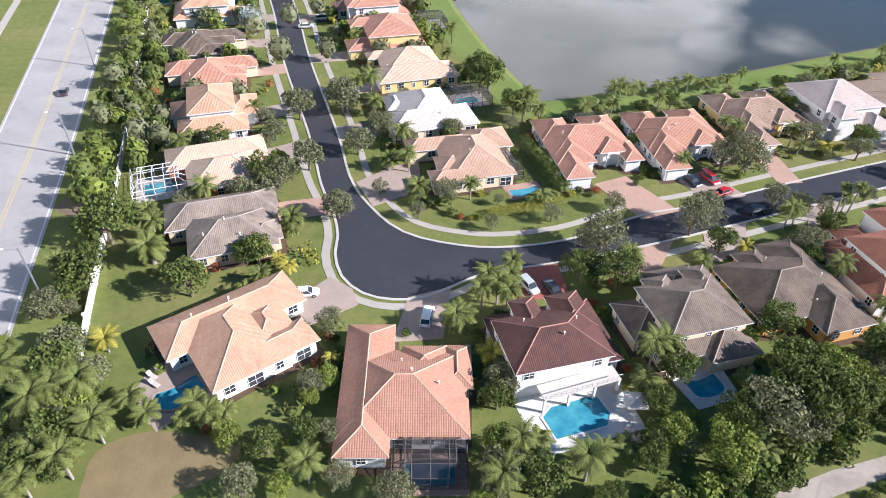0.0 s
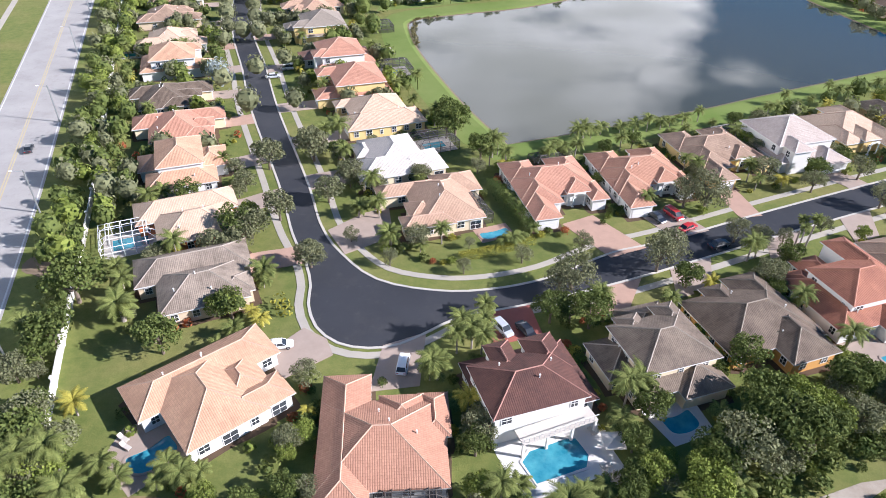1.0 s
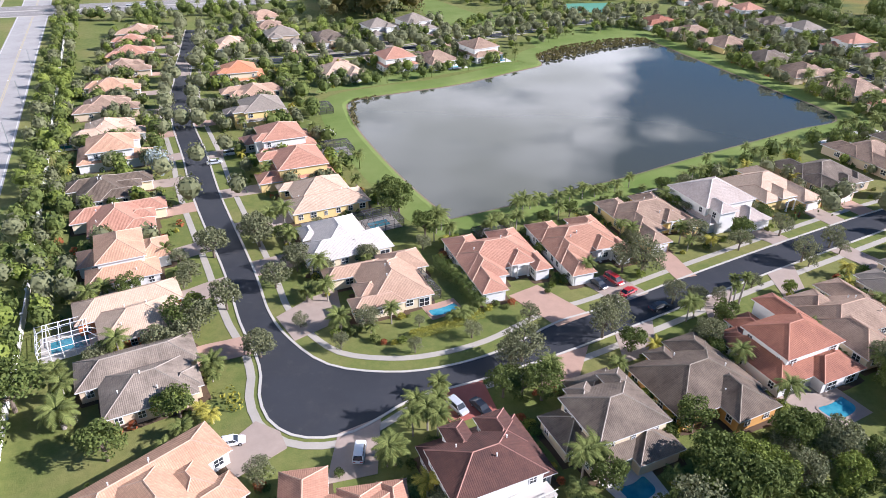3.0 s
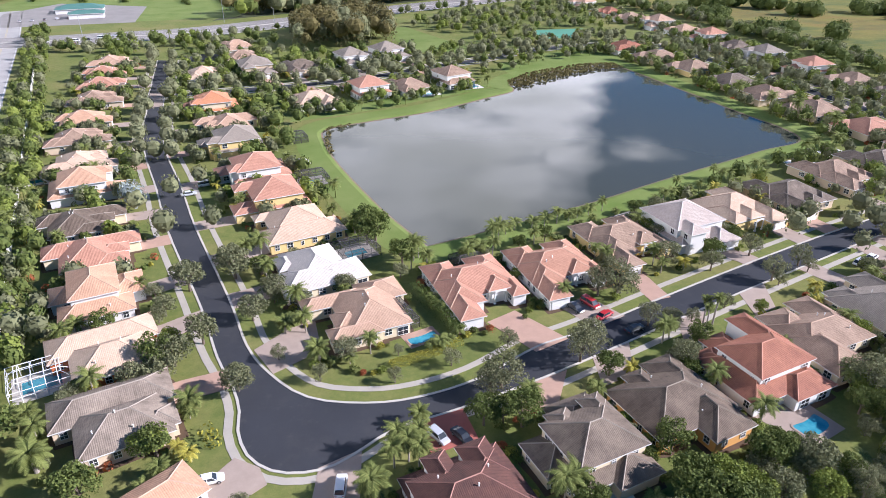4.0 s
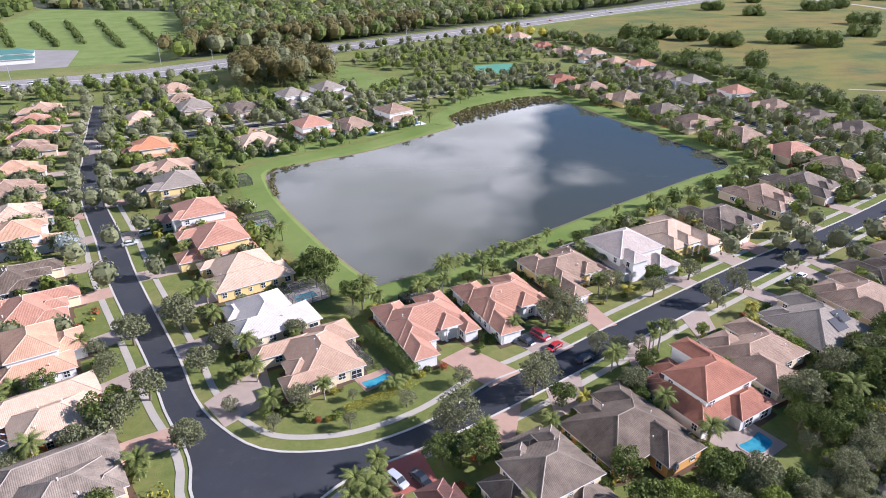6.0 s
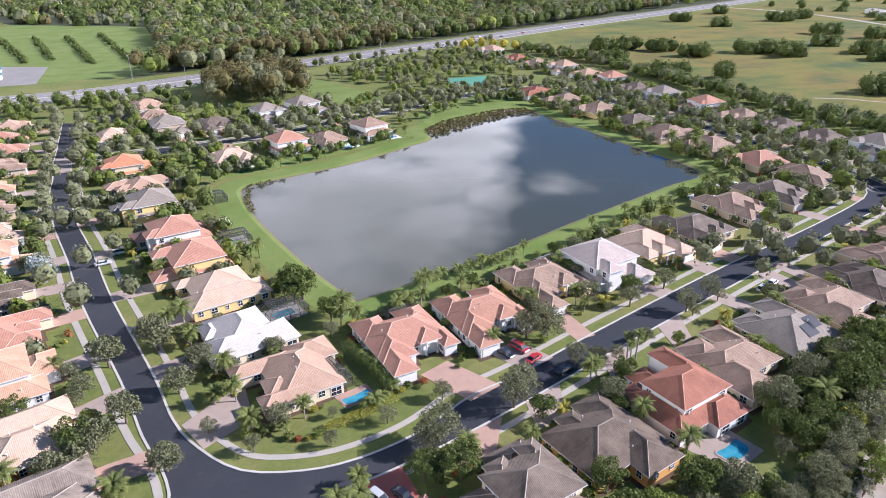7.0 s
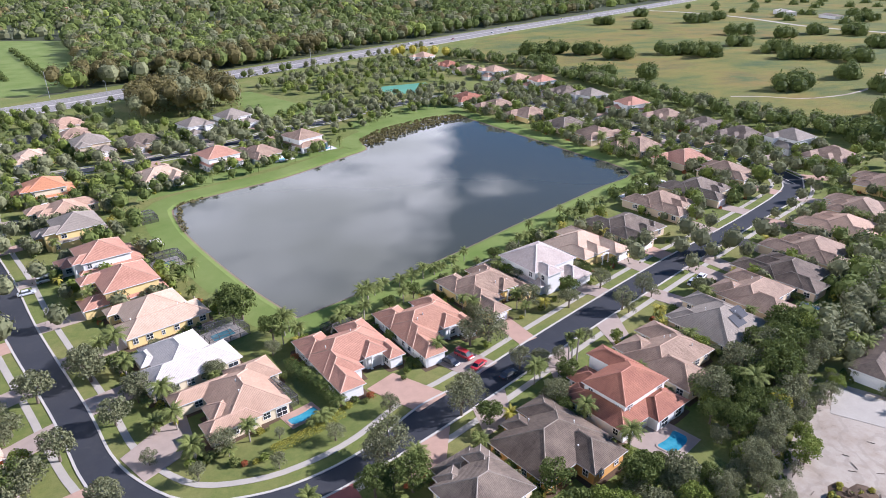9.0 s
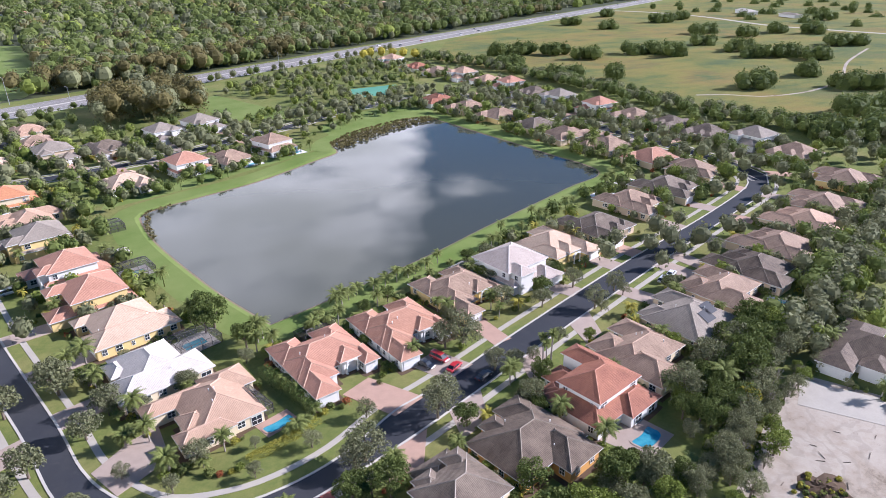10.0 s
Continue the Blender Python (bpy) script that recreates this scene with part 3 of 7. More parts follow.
# ---- houses ----
def rect_roof(w, d, eave, pitch=0.42, over=0.55):
    """A hip roof over a rectangle centred on the origin: slopes, fascia and soffit, and its ridge and hip lines."""
    a, b = w / 2 + over, d / 2 + over
    h = min(a, b) * pitch
    e = [Vector((-a, -b, eave)), Vector((a, -b, eave)), Vector((a, b, eave)), Vector((-a, b, eave))]
    if a >= b:
        r = max(a - b, 0.05)
        t = [Vector((-r, 0, eave + h)), Vector((r, 0, eave + h))]
        faces = [(e[0], e[1], t[1], t[0]), (e[1], e[2], t[1]), (e[2], e[3], t[0], t[1]), (e[3], e[0], t[0])]
        lines = [(e[0], t[0]), (e[3], t[0]), (e[1], t[1]), (e[2], t[1]), (t[0], t[1])]
    else:
        r = max(b - a, 0.05)
        t = [Vector((0, -r, eave + h)), Vector((0, r, eave + h))]
        faces = [(e[0], e[1], t[0]), (e[1], e[2], t[1], t[0]), (e[2], e[3], t[1]), (e[3], e[0], t[0], t[1])]
        lines = [(e[0], t[0]), (e[1], t[0]), (e[2], t[1]), (e[3], t[1]), (t[0], t[1])]
    roof, caps, soffit = Geo(), Geo(), Geo()
    for f in faces:
        u = (f[1] - f[0]).normalized()
        n = (f[1] - f[0]).cross(f[2] - f[0]).normalized()
        v = n.cross(u)
        roof.poly(f, [((p - f[0]).dot(u), (p - f[0]).dot(v)) for p in f])
    for p, q in zip(e, e[1:] + e[:1]):
        z = Vector((0, 0, 0.22))
        soffit.poly([p - z, q - z, q, p])
    soffit.poly([p - Vector((0, 0, 0.22)) for p in reversed(e)])
    for p, q in lines:
        k = (q - p).normalized()
        side = k.cross(Vector((0, 0, 1))).normalized() * 0.115
        up = Vector((0, 0, 0.09))
        low = Vector((0, 0, -0.05))
        caps.poly([p + side + low, q + side + low, q + up, p + up])
        caps.poly([p + up, q + up, q - side + low, p - side + low])
        caps.poly([p + side + low, p + up, p - side + low])
    return roof, caps, soffit


mesh_cache = {}


def cached(key, make):
    if key not in mesh_cache:
        mesh_cache[key] = make()
    return mesh_cache[key]


def frame_mesh(w, h):
    def make():
        g = Geo()
        t = 0.09
        for x0, x1, z0, z1 in ((-w / 2 - t, -w / 2, -t, h + t), (w / 2, w / 2 + t, -t, h + t), (-w / 2, w / 2, -t, 0), (-w / 2, w / 2, h, h + t), (-0.03, 0.03, 0, h), (-w / 2, w / 2, h * 0.5 - 0.03, h * 0.5 + 0.03)):
            g.box(x0, x1, -0.09, 0.02, z0, z1)
        return g.mesh("frame", TRIM)
    return cached(("frame", w, h), make)


def pane_mesh(w, h):
    def make():
        g = Geo()
        g.box(-w / 2, w / 2, -0.045, 0.0, 0, h)
        return g.mesh("pane", GLASS)
    return cached(("pane", w, h), make)


def garage_mesh(w):
    def make():
        g = Geo()
        for k in range(4):
            g.box(-w / 2, w / 2, -0.06 - 0.015 * (k % 2), 0.0, 0.04 + 0.56 * k, 0.57 + 0.56 * k)
        return g.mesh("garage_door", TRIM)
    return cached(("garage", w), make)


def door_mesh():
    def make():
        g = Geo()
        g.box(-0.55, 0.55, -0.06, 0.0, 0.05, 2.15)
        for z in (0.3, 1.2):
            g.box(-0.38, 0.38, -0.09, -0.05, z, z + 0.7)
        return g.mesh("door", cached("doormat", lambda: mottled("door_wood", (0.16, 0.09, 0.05), 0.5, 1, 6, 0.2, 0.1)))
    return cached("door", make)


def vent_mesh():
    def make():
        g = Geo()
        g.tube((0, 0, -0.3), (0, 0, 0.55), 0.09, 0.09, 7)
        g.tube((0, 0, 0.5), (0, 0, 0.62), 0.16, 0.12, 7)
        return g.mesh("vent_pipe", TRIM)
    return cached("vent", make)


TEMPLATES = {
    # rectangles x0, x1, y0, y1 and eave height; the street lies towards +y
    "ranch": [(-8, 8, -7, 6, 3.0), (2, 8, -1, 11, 3.0), (1.0, 8, -11, 0, 3.0), (-3.2, 1.0, 2, 8, 3.5), (-8, -3.2, 1, 7.6, 3.0)],
    "ranch_b": [(-7.5, 7.5, -8, 5, 3.0), (-7.5, -1.3, -1, 10.5, 3.0), (-7.5, -1.0, -11, 0, 3.0), (-1.2, 2.8, 0, 7.5, 3.6), (2.6, 7.5, -2, 7, 3.0)],
    "tall": [(-7.5, 7.5, -9, 8, 2.9), (-7.0, 7.0, -7.5, 5.5, 6.0), (-7.5, -1.0, 3, 11, 2.9), (1.5, 6, 2, 9.0, 6.0)],
    "tall_b": [(-7.2, 7.2, -9.5, 7, 2.9), (-6.4, 6.6, -6.5, 6.0, 6.0), (1.0, 7.2, 2, 11, 2.9), (-5.5, -1.0, 2, 8.0, 6.0)],
    "small": [(-6.8, 6.8, -8, 7, 3.0), (0.5, 6.8, 0, 10, 3.0), (-6.8, -0.5, -10, 0, 3.0)],
    # single designs of the near houses
    "wedge": [(-10.1, 11.0, -0.4, 7.0, 3.0), (-7.0, 4.4, -9.6, 5.6, 3.0), (0, 8.6, -9.3, -4.6, 3.0), (1.0, 6.9, -6.0, 1.5, 3.0)],
    "culdesac": [(-8.0, 8.4, -8.0, 6.0, 3.0), (-8.1, -2.0, -10.8, 11.2, 3.0), (0.2, 5.6, 1.0, 6.6, 3.3), (5.9, 9.2, 0.0, 7.0, 3.0)],
    "maroon": [(-7.5, 6.4, -6.0, 3.7, 5.9), (-3.8, -0.6, 1.0, 7.0, 5.9), (2.0, 6.4, 0.0, 6.7, 5.9), (-7.4, 9.0, -4.6, 7.4, 2.9)],
    "lowtall": [(-10.0, 6.5, -3.2, 4.3, 2.9), (-6.4, 6.3, -6.2, 4.2, 5.7), (-8.0, 6.3, -8.0, 0, 2.9), (-1.2, 6.5, -9.9, -3.0, 2.9), (-1.8, 6.6, 3, 9.8, 2.9), (-4.6, -1.0, 1.6, 5.6, 5.7), (2.6, 6.2, 1.6, 6.4, 5.7)],
    "broad": [(-9.5, 8.2, -7.2, 6.4, 3.0), (-1.4, 7.2, -11.3, 0, 3.0), (1.4, 8.2, 0, 9.4, 3.0), (-4.4, -0.4, 1.0, 8.0, 3.3)],
    "villa": [(-9.6, 7.6, -8.6, 5.8, 2.9), (-6.4, 7.0, -6.2, 3.8, 6.0), (2.6, 7.2, 0, 9.8, 6.0), (-1.8, 7.8, -10.9, -4, 2.9), (-4.0, 1.6, 3, 9.6, 2.9), (-9.2, -4.4, 0, 6.9, 2.9)],
    "corner": [(-4.6, 8.4, -7.7, 9.0, 3.0), (-10.8, 2.0, 4.9, 9.2, 3.0), (-8.2, 2.0, -8.3, -4.2, 3.0), (2.0, 11.2, 3.2, 10.8, 3.0), (-6.0, -0.6, -4.6, 1.0, 3.0)],
    "whitewing": [(-10.6, 9.2, -7.5, 1.6, 3.0), (-6.8, 5.6, -5.0, 11.2, 3.0), (-8.6, -5.0, 3.6, 9.6, 3.0)],
    "creamwing": [(-7.0, 1.4, -9.9, 10.2, 3.0), (-2.0, 12.0, -7.4, 7.5, 3.0), (8.4, 12.0, 3.0, 10.0, 3.0)],
    "elbow": [(-1.4, 9.5, -6.1, 8.0, 3.0), (-7.6, 0.4, -9.7, 9.6, 3.0), (3.0, 8.0, 4.0, 9.0, 3.0)],
    "westtall": [(0.8, 7.8, -7.5, 6.7, 2.9), (-9.1, 4.1, -4.9, 4.4, 6.0), (-8.6, 0.6, 3.0, 9.6, 2.9), (-8.6, -1.4, -9.2, -3.0, 2.9)],
    "lakeside": [(-9.4, 8.4, -9.5, 3.4, 3.0), (3.2, 8.3, 0, 11.6, 3.0), (0.6, 8.4, -5.0, 6.2, 3.0), (1.6, 8.4, -12.5, -4.0, 3.0), (-9.4, -2.6, -12.3, -4.0, 3.0), (-6.9, -1.9, -2.0, 4.0, 3.6), (-9.7, -6.4, 0.0, 7.0, 3.0)],
    "bracket": [(-7.6, 10.0, -4.4, 6.5, 3.0), (-7.8, 1.2, -10.6, 2.0, 3.0), (3.6, 10.2, 0, 11.2, 3.0), (-6.4, 1.4, 2.0, 9.8, 3.0)],
    "panelled": [(-7.6, 10.0, -7.4, 8.0, 3.0), (3.8, 10.6, 0, 12.4, 3.0), (-6.2, 0.2, 2.0, 9.9, 3.0)],
}
rng = random.Random(7)
garage_sites = []


def house(x, y, head, plan, roof, wall, label, detail=1.0, mirror=False, size=1.0, group="houses of the estate"):
    top = thing("house", pose(x, y, 0, 0, 0, head), label, "house", group)
    rects = [(size * p, size * q, size * r, size * s, e) for p, q, r, s, e in TEMPLATES[plan]]
    if mirror:
        rects = [(-b, -a, c, d, e) for a, b, c, d, e in rects]
    pitch = 0.48 if plan in ("maroon", "tall", "tall_b") else 0.50
    cap = CAPS[CAP_OF.get(roof, "warm")]
    for k, (x0, x1, y0, y1, ev) in enumerate(rects):
        w, d = x1 - x0, y1 - y0
        c = pose((x0 + x1) / 2, (y0 + y1) / 2, 0)
        ev += 0.013 * k

        def wall_make():
            g = Geo()
            g.box(x0 + 0.012 * k, x1 - 0.012 * k, y0 + 0.012 * k, y1 - 0.012 * k, 0, ev - 0.1)
            return g.mesh("wall", WALLS[wall])
        part("wall", cached(("wall", plan, mirror, size, k, wall), wall_make), top)
        gs = cached(("roof", w, d, ev, pitch), lambda: rect_roof(w, d, ev, pitch))
        r = part("roof", cached(("roofm", w, d, ev, pitch, roof), lambda: gs[0].mesh("roof", ROOFS[roof])), top, "", c)
        part("soffit", cached(("soffit", w, d, ev, pitch), lambda: gs[2].mesh("soffit", SOFFIT)), r)
        if detail >= 0.5:
            part("ridge_cap", cached(("cap", w, d, ev, pitch, cap.name), lambda: gs[1].mesh("ridge_cap", cap)), r)

    def clear(px, py, skip, low):
        for j, (a, b, c_, d_, ev) in enumerate(rects):
            if j != skip and a - 0.3 < px < b + 0.3 and c_ - 0.3 < py < d_ + 0.3 and ev > low:
                return False
        return True

    count, limit = 0, int(14 * detail)
    spots = []
    for k, (x0, x1, y0, y1, ev) in enumerate(rects):
        for nx, ny in ((0, -1), (1, 0), (-1, 0), (0, 1)):
            run = (x1 - x0) if ny else (y1 - y0)
            for j in range(int(run // 3.2)):
                s = (j + 0.5) * run / int(run // 3.2)
                px = x0 + s if ny else (x1 if nx > 0 else x0)
                py = y0 + s if nx else (y1 if ny > 0 else y0)
                for z in ((0.95, 3.95) if ev > 5 else (0.95,)):
                    if clear(px + nx * 0.7, py + ny * 0.7, k, z):
                        spots.append((k, px, py, nx, ny, z))
    front = max(range(len(rects)), key=lambda j: (rects[j][3], -rects[j][4]))
    fx = (rects[front][0] + rects[front][1]) / 2
    rng.shuffle(spots)
    for k, px, py, nx, ny, z in spots:
        if count >= limit:
            break
        if k == front and ny > 0 and z < 2:
            continue
        w, h = ((1.1, 1.35), (1.5, 1.35), (0.7, 1.1), (2.2, 1.9))[rng.choice((0, 0, 1, 2)) if ny >= 0 or z > 2 else rng.choice((0, 1, 3))]
        zz = 0.2 if h > 1.8 else z
        m = pose(px + nx * 0.012, py + ny * 0.012, zz, 0, 0, math.degrees(math.atan2(ny, nx)) + 90)
        win = part("window", frame_mesh(w, h), top, "", m)
        part("pane", pane_mesh(w, h), win)
        count += 1
    gw = min(4.9, rects[front][1] - rects[front][0] - 1.0)
    part("garage_door", garage_mesh(round(gw, 1)), top, "", pose(fx, rects[front][3] + 0.01, 0, 0, 0, 180))
    garage_sites.append(((x, y), top.matrix_basis @ Vector((fx, rects[front][3], 0)), top.matrix_basis.to_3x3() @ Vector((0, 1, 0)), gw))
    dk = min(range(len(rects)), key=lambda j: abs((rects[j][0] + rects[j][1]) / 2) if rects[j][3] > 5 and j != front else 99)
    part("door", door_mesh(), top, "", pose((rects[dk][0] + rects[dk][1]) / 2, rects[dk][3] + 0.012, 0, 0, 0, 180))
    if detail >= 1:
        x0, x1, y0, y1, ev = rects[0]
        a, b = (x1 - x0) / 2 + 0.55, (y1 - y0) / 2 + 0.55
        for j in range(3):
            sx, sy = rng.uniform(-0.6, 0.6), rng.uniform(-0.75, 0.75)
            hz = ev + pitch * min(a - abs(sx) * a, b - abs(sy) * b)
            part("vent_pipe", vent_mesh(), top, "", pose((x0 + x1) / 2 + sx * a, (y0 + y1) / 2 + sy * b, hz))
    return top


STONE = {"peach": "peach-coloured", "terracotta": "terracotta", "salmon": "salmon-red", "pink": "pale pink", "red": "red", "orange": "bright orange", "maroon": "dark maroon",
         "grey": "weathered grey", "brown": "dark brown", "tan": "tan", "cream": "cream", "white": "white", "slate": "pale grey", "weathered": "weathered beige-grey", "blush": "pale blush"}


def described(roof, wall, plan):
    storeys = "two-storey" if TEMPLATES[plan][1][4] > 5 else "one-storey"
    return "%s house with %s tiled hip roofs and %s stucco walls" % (storeys, STONE[roof], wall)


HOUSES_NEAR = [
    (-31.0, 68.6, 38, "wedge", "peach", "white", 0), (-5.0, 58.2, 2, "culdesac", "terracotta", "white", 0), (16.2, 66.6, 16, "maroon", "maroon", "white", 0),
    (38.2, 74.2, 16, "lowtall", "grey", "cream", 0), (57.2, 82.0, 17, "broad", "brown", "ochre", 0), (77.6, 88.6, 16, "villa", "red", "white", 0),
    (95.8, 94.4, 14, "bracket", "tan", "cream", 0), (4.0, 119.0, 14, "corner", "pink", "cream", 0), (-4.0, 139.0, 18, "whitewing", "white", "cream", 0),
    (30.6, 125.2, 192, "lakeside", "salmon", "white", 0), (51.8, 129.6, 191, "lakeside", "terracotta", "white", 0),
    (-9.0, 163.5, 108, "creamwing", "cream", "yellow", 0), (73.9, 140.6, 194, "lakeside", "tan", "yellow", 0),
    (116.5, 100.6, 14, "panelled", "slate", "beige", 0), (137.0, 107.9, 14, "bracket", "tan", "beige", 0),
]
HOUSES_WEST = [
    (-40.0, 95.2, -70, "elbow", "weathered", "beige", 0), (-46.6, 115.2, -68, "elbow", "cream", "rust", 0), (-53, 134.5, -72, "westtall", "peach", "white", 0),
    (-60, 157, -73, "ranch", "salmon", "cream", 1), (-67.5, 176, -74, "ranch_b", "brown", "cream", 0), (-74.5, 203, -74, "tall_b", "peach", "white", 0),
    (-82, 225, -75, "ranch", "cream", "white", 0), (-90, 252, -76, "ranch_b", "tan", "beige", 1), (-95, 276, -77, "small", "peach", "beige", 0),
    (-99, 307, -78, "ranch", "tan", "beige", 0), (-103, 333, -80, "small", "salmon", "pink", 1), (-108, 357, -81, "small", "salmon", "pink", 0), (-111, 383, -82, "ranch", "pink", "beige", 0),
]
HOUSES_EAST_SIDE = [
    (-18, 184.5, 106, "tall", "salmon", "yellow", 0), (-24, 207, 106, "tall_b", "salmon", "white", 0), (-33.5, 236.5, 105, "tall", "slate", "yellow", 1),
    (-38.5, 261, 104, "ranch", "pink", "cream", 0), (-47, 287, 103, "tall_b", "orange", "cream", 0), (-5, 292, 20, "ranch", "cream", "white", 0),
    (20, 305, 20, "tall", "salmon", "white", 0), (39.5, 309, 22, "ranch_b", "tan", "white", 0), (62, 319, 24, "tall_b", "tan", "white", 0),
    (-59, 347, 190, "small", "cream", "white", 0), (-49, 416, 200, "ranch", "pink", "beige", 0), (-43, 384, 190, "ranch_b", "tan", "beige", 0),
]
HOUSES_LAKE = [
    (93.5, 146.5, 194, "tall", "blush", "white", 0), (114.5, 155, 195, "ranch_b", "cream", "yellow", 0),
    (136.5, 161.5, 195, "ranch", "grey", "beige", 0), (162.5, 174, 196, "ranch_b", "tan", "beige", 1), (185.5, 181, 199, "ranch", "grey", "beige", 0), (211, 193, 198, "small", "tan", "beige", 0),
    (156, 115.5, 15, "ranch_b", "brown", "beige", 0),
    (175.5, 122.5, 16, "ranch", "tan", "beige", 1), (200, 132.5, 20, "ranch_b", "pink", "beige", 0), (220, 140, 20, "ranch", "tan", "beige", 0),
]
# far rows: tan and grey roofs picked darker to stand for a cloud's shadow
HOUSES_FAR = [
    (181, 379, -78, "ranch", "red", "white", 0), (187, 350, -79, "ranch_b", "tan", "beige", 0), (192, 322, -80, "ranch", "tan", "yellow", 1), (197, 292, -80, "ranch_b", "grey", "beige", 0),
    (200, 268, -81, "ranch", "tan", "beige", 0), (204, 241, -82, "ranch", "tan", "beige", 1), (209, 215.5, -84, "ranch_b", "salmon", "beige", 0), (253, 154, 20, "ranch", "tan", "yellow", 0),
    (217, 548, 120, "tall", "pink", "white", 0), (224, 509, 110, "ranch", "red", "white", 0), (229, 480, 104, "small", "tan", "beige", 0), (237, 452, 102, "tall", "pink", "white", 0),
]
# grey roofs replace paler slate here, with the cloud shade put into the colour
HOUSES_BACK = [
    (243, 426, 100, "small", "pink", "white", 0), (247, 399, 100, "tall_b", "salmon", "white", 0), (246, 369, 99, "ranch", "grey", "beige", 0), (247, 342, 98, "tall", "slate", "white", 0),
    (254, 310, 98, "tall_b", "salmon", "white", 0), (257, 284, 98, "ranch", "tan", "beige", 0), (261, 260, 97, "ranch_b", "grey", "beige", 0), (263, 236, 97, "ranch", "grey", "beige", 0),
    (271, 214, 97, "tall", "slate", "white", 0), (270, 190, 97, "ranch", "tan", "beige", 0), (-34, 354, 195, "tall", "slate", "beige", 0), (-11, 356, 198, "ranch", "grey", "beige", 0),
    (16, 371, 202, "tall_b", "slate", "white", 0), (37, 382, 204, "tall", "slate", "white", 0), (143, 70, 110, "ranch", "brown", "white", 0),
]
houses = {}
HOUSE_ROWS = ((HOUSES_NEAR, 1.4, 1.0), (HOUSES_WEST, 1.0, 1.0), (HOUSES_EAST_SIDE, 0.9, 1.05), (HOUSES_LAKE, 0.9, 1.1), (HOUSES_FAR, 0.5, 1.1), (HOUSES_BACK, 0.45, 1.1))
for rows_, det, big in HOUSE_ROWS:
    for hx, hy, hh, pl, rf, wa, mi in rows_:
        houses[hx, hy] = house(hx, hy, hh, pl, rf, wa, described(rf, wa, pl), det, bool(mi), big)

# ---- driveways: from each garage to the nearest kerb ----
kerbs = INNER + OUTER + offset_line(east_street, 3.2) + offset_line(east_street, -3.2)
SHAPED = {(q[0], q[1]) for q in HOUSES_NEAR[:11]}
for n_, (site, gp, gd, gw) in enumerate(garage_sites):
    if site in SHAPED:
        continue
    q = nearest(gp + gd * 6, kerbs)
    if (q - gp).length > 30:
        continue
    to = (q - gp).normalized()
    ln = smooth_line([gp - gd * 0.4, gp + gd * 2.5, gp.lerp(q, 0.6), q + to * 0.05], 2)
    dm = (PAVER_PINK, PAVER_GREY, PAVER_GREY)[n_ % 3]
    setting("driveway", ribbon(ln, gw / 2 + 0.6, -gw / 2 - 0.6, 0.085 + 0.002 * (n_ % 4)), dm, "pinkish paver driveway to a garage", "driveway")
# wide shaped driveways of the near houses
for pts, dm, lab in (
        ([(-24.6, 77.4), (-21.0, 71.8), (-13.6, 77.0), (-15.0, 80.8), (-19.2, 83.6)], PAVER_GREY, "wide pinkish-grey paver driveway"),
        ([(-7.4, 69.0), (0.4, 70.0), (1.6, 82.0), (-5.6, 79.0)], PAVER_GREY, "pinkish-grey paver driveway to a garage"),
        ([(10.4, 86.4), (13.0, 78.6), (21.4, 81.0), (20.2, 89.2)], PAVER_RED, "red brick-paved driveway to a garage"),
        ([(30.6, 84.6), (38.0, 87.4), (42.6, 96.0), (33.0, 92.8)], PAVER_PINK, "pink paver driveway to a garage"),
        ([(47.6, 90.0), (55.0, 92.6), (58.4, 102.4), (49.0, 98.8)], PAVER_GREY, "pinkish-grey paver driveway to a garage"),
        ([(69.6, 99.2), (76.2, 101.6), (80.2, 111.2), (72.0, 108.0)], PAVER_GREY, "pinkish-grey paver driveway to a garage"),
        ([(90.4, 106.8), (96.8, 109.2), (100.4, 119.2), (92.0, 116.2)], PAVER_GREY, "pinkish-grey paver driveway to a garage"),
        ([(-18.2, 113.0), (-14.0, 104.6), (-4.6, 110.6), (-5.8, 121.6), (-11.0, 119.6)], PAVER_GREY, "wide pinkish-grey paver driveway"),
        ([(-13.2, 133.4), (-13.6, 140.2), (-25.6, 136.0), (-23.8, 129.4)], PAVER_GREY, "pinkish-grey paver driveway to a garage"),
        ([(31.0, 114.6), (38.4, 102.6), (46.4, 105.8), (38.2, 118.0)], PAVER_PINK, "wide salmon-pink paver driveway"),
        ([(48.4, 118.0), (53.4, 108.6), (61.6, 111.8), (56.4, 121.0)], PAVER_GREY, "pinkish-grey paver driveway to a garage")):
    setting("driveway", slab(pts, 0.095), dm, lab, "driveway")

# planting beds of dark mulch round the nearer houses
for rows_, det, big in HOUSE_ROWS[:2]:
    for hx, hy, hh, pl, rf, wa, mi in rows_:
        m = pose(hx, hy, 0, 0, 0, hh)
        for k, (x0, x1, y0, y1, ev) in enumerate(TEMPLATES[pl]):
            if mi:
                x0, x1 = -x1, -x0
            c, w, d = ((x0 + x1) / 2 * big, (y0 + y1) / 2 * big), (x1 - x0) / 2 * big + 1.1, (y1 - y0) / 2 * big + 1.1
            loop = []
            for j in range(40):
                a = 2 * math.pi * j / 40
                q = max(abs(math.cos(a)) / w, abs(math.sin(a)) / d)
                wob = 1 + 0.02 * math.sin(5 * a + hx)
                loop.append(tuple((m @ Vector((c[0] + math.cos(a) / q * wob, c[1] + math.sin(a) / q * wob, 0)))[:2]))
            setting("planting_bed", slab(loop, 0.016 + 0.003 * k), MULCH, "dark mulch planting bed along the house walls", "planting bed")


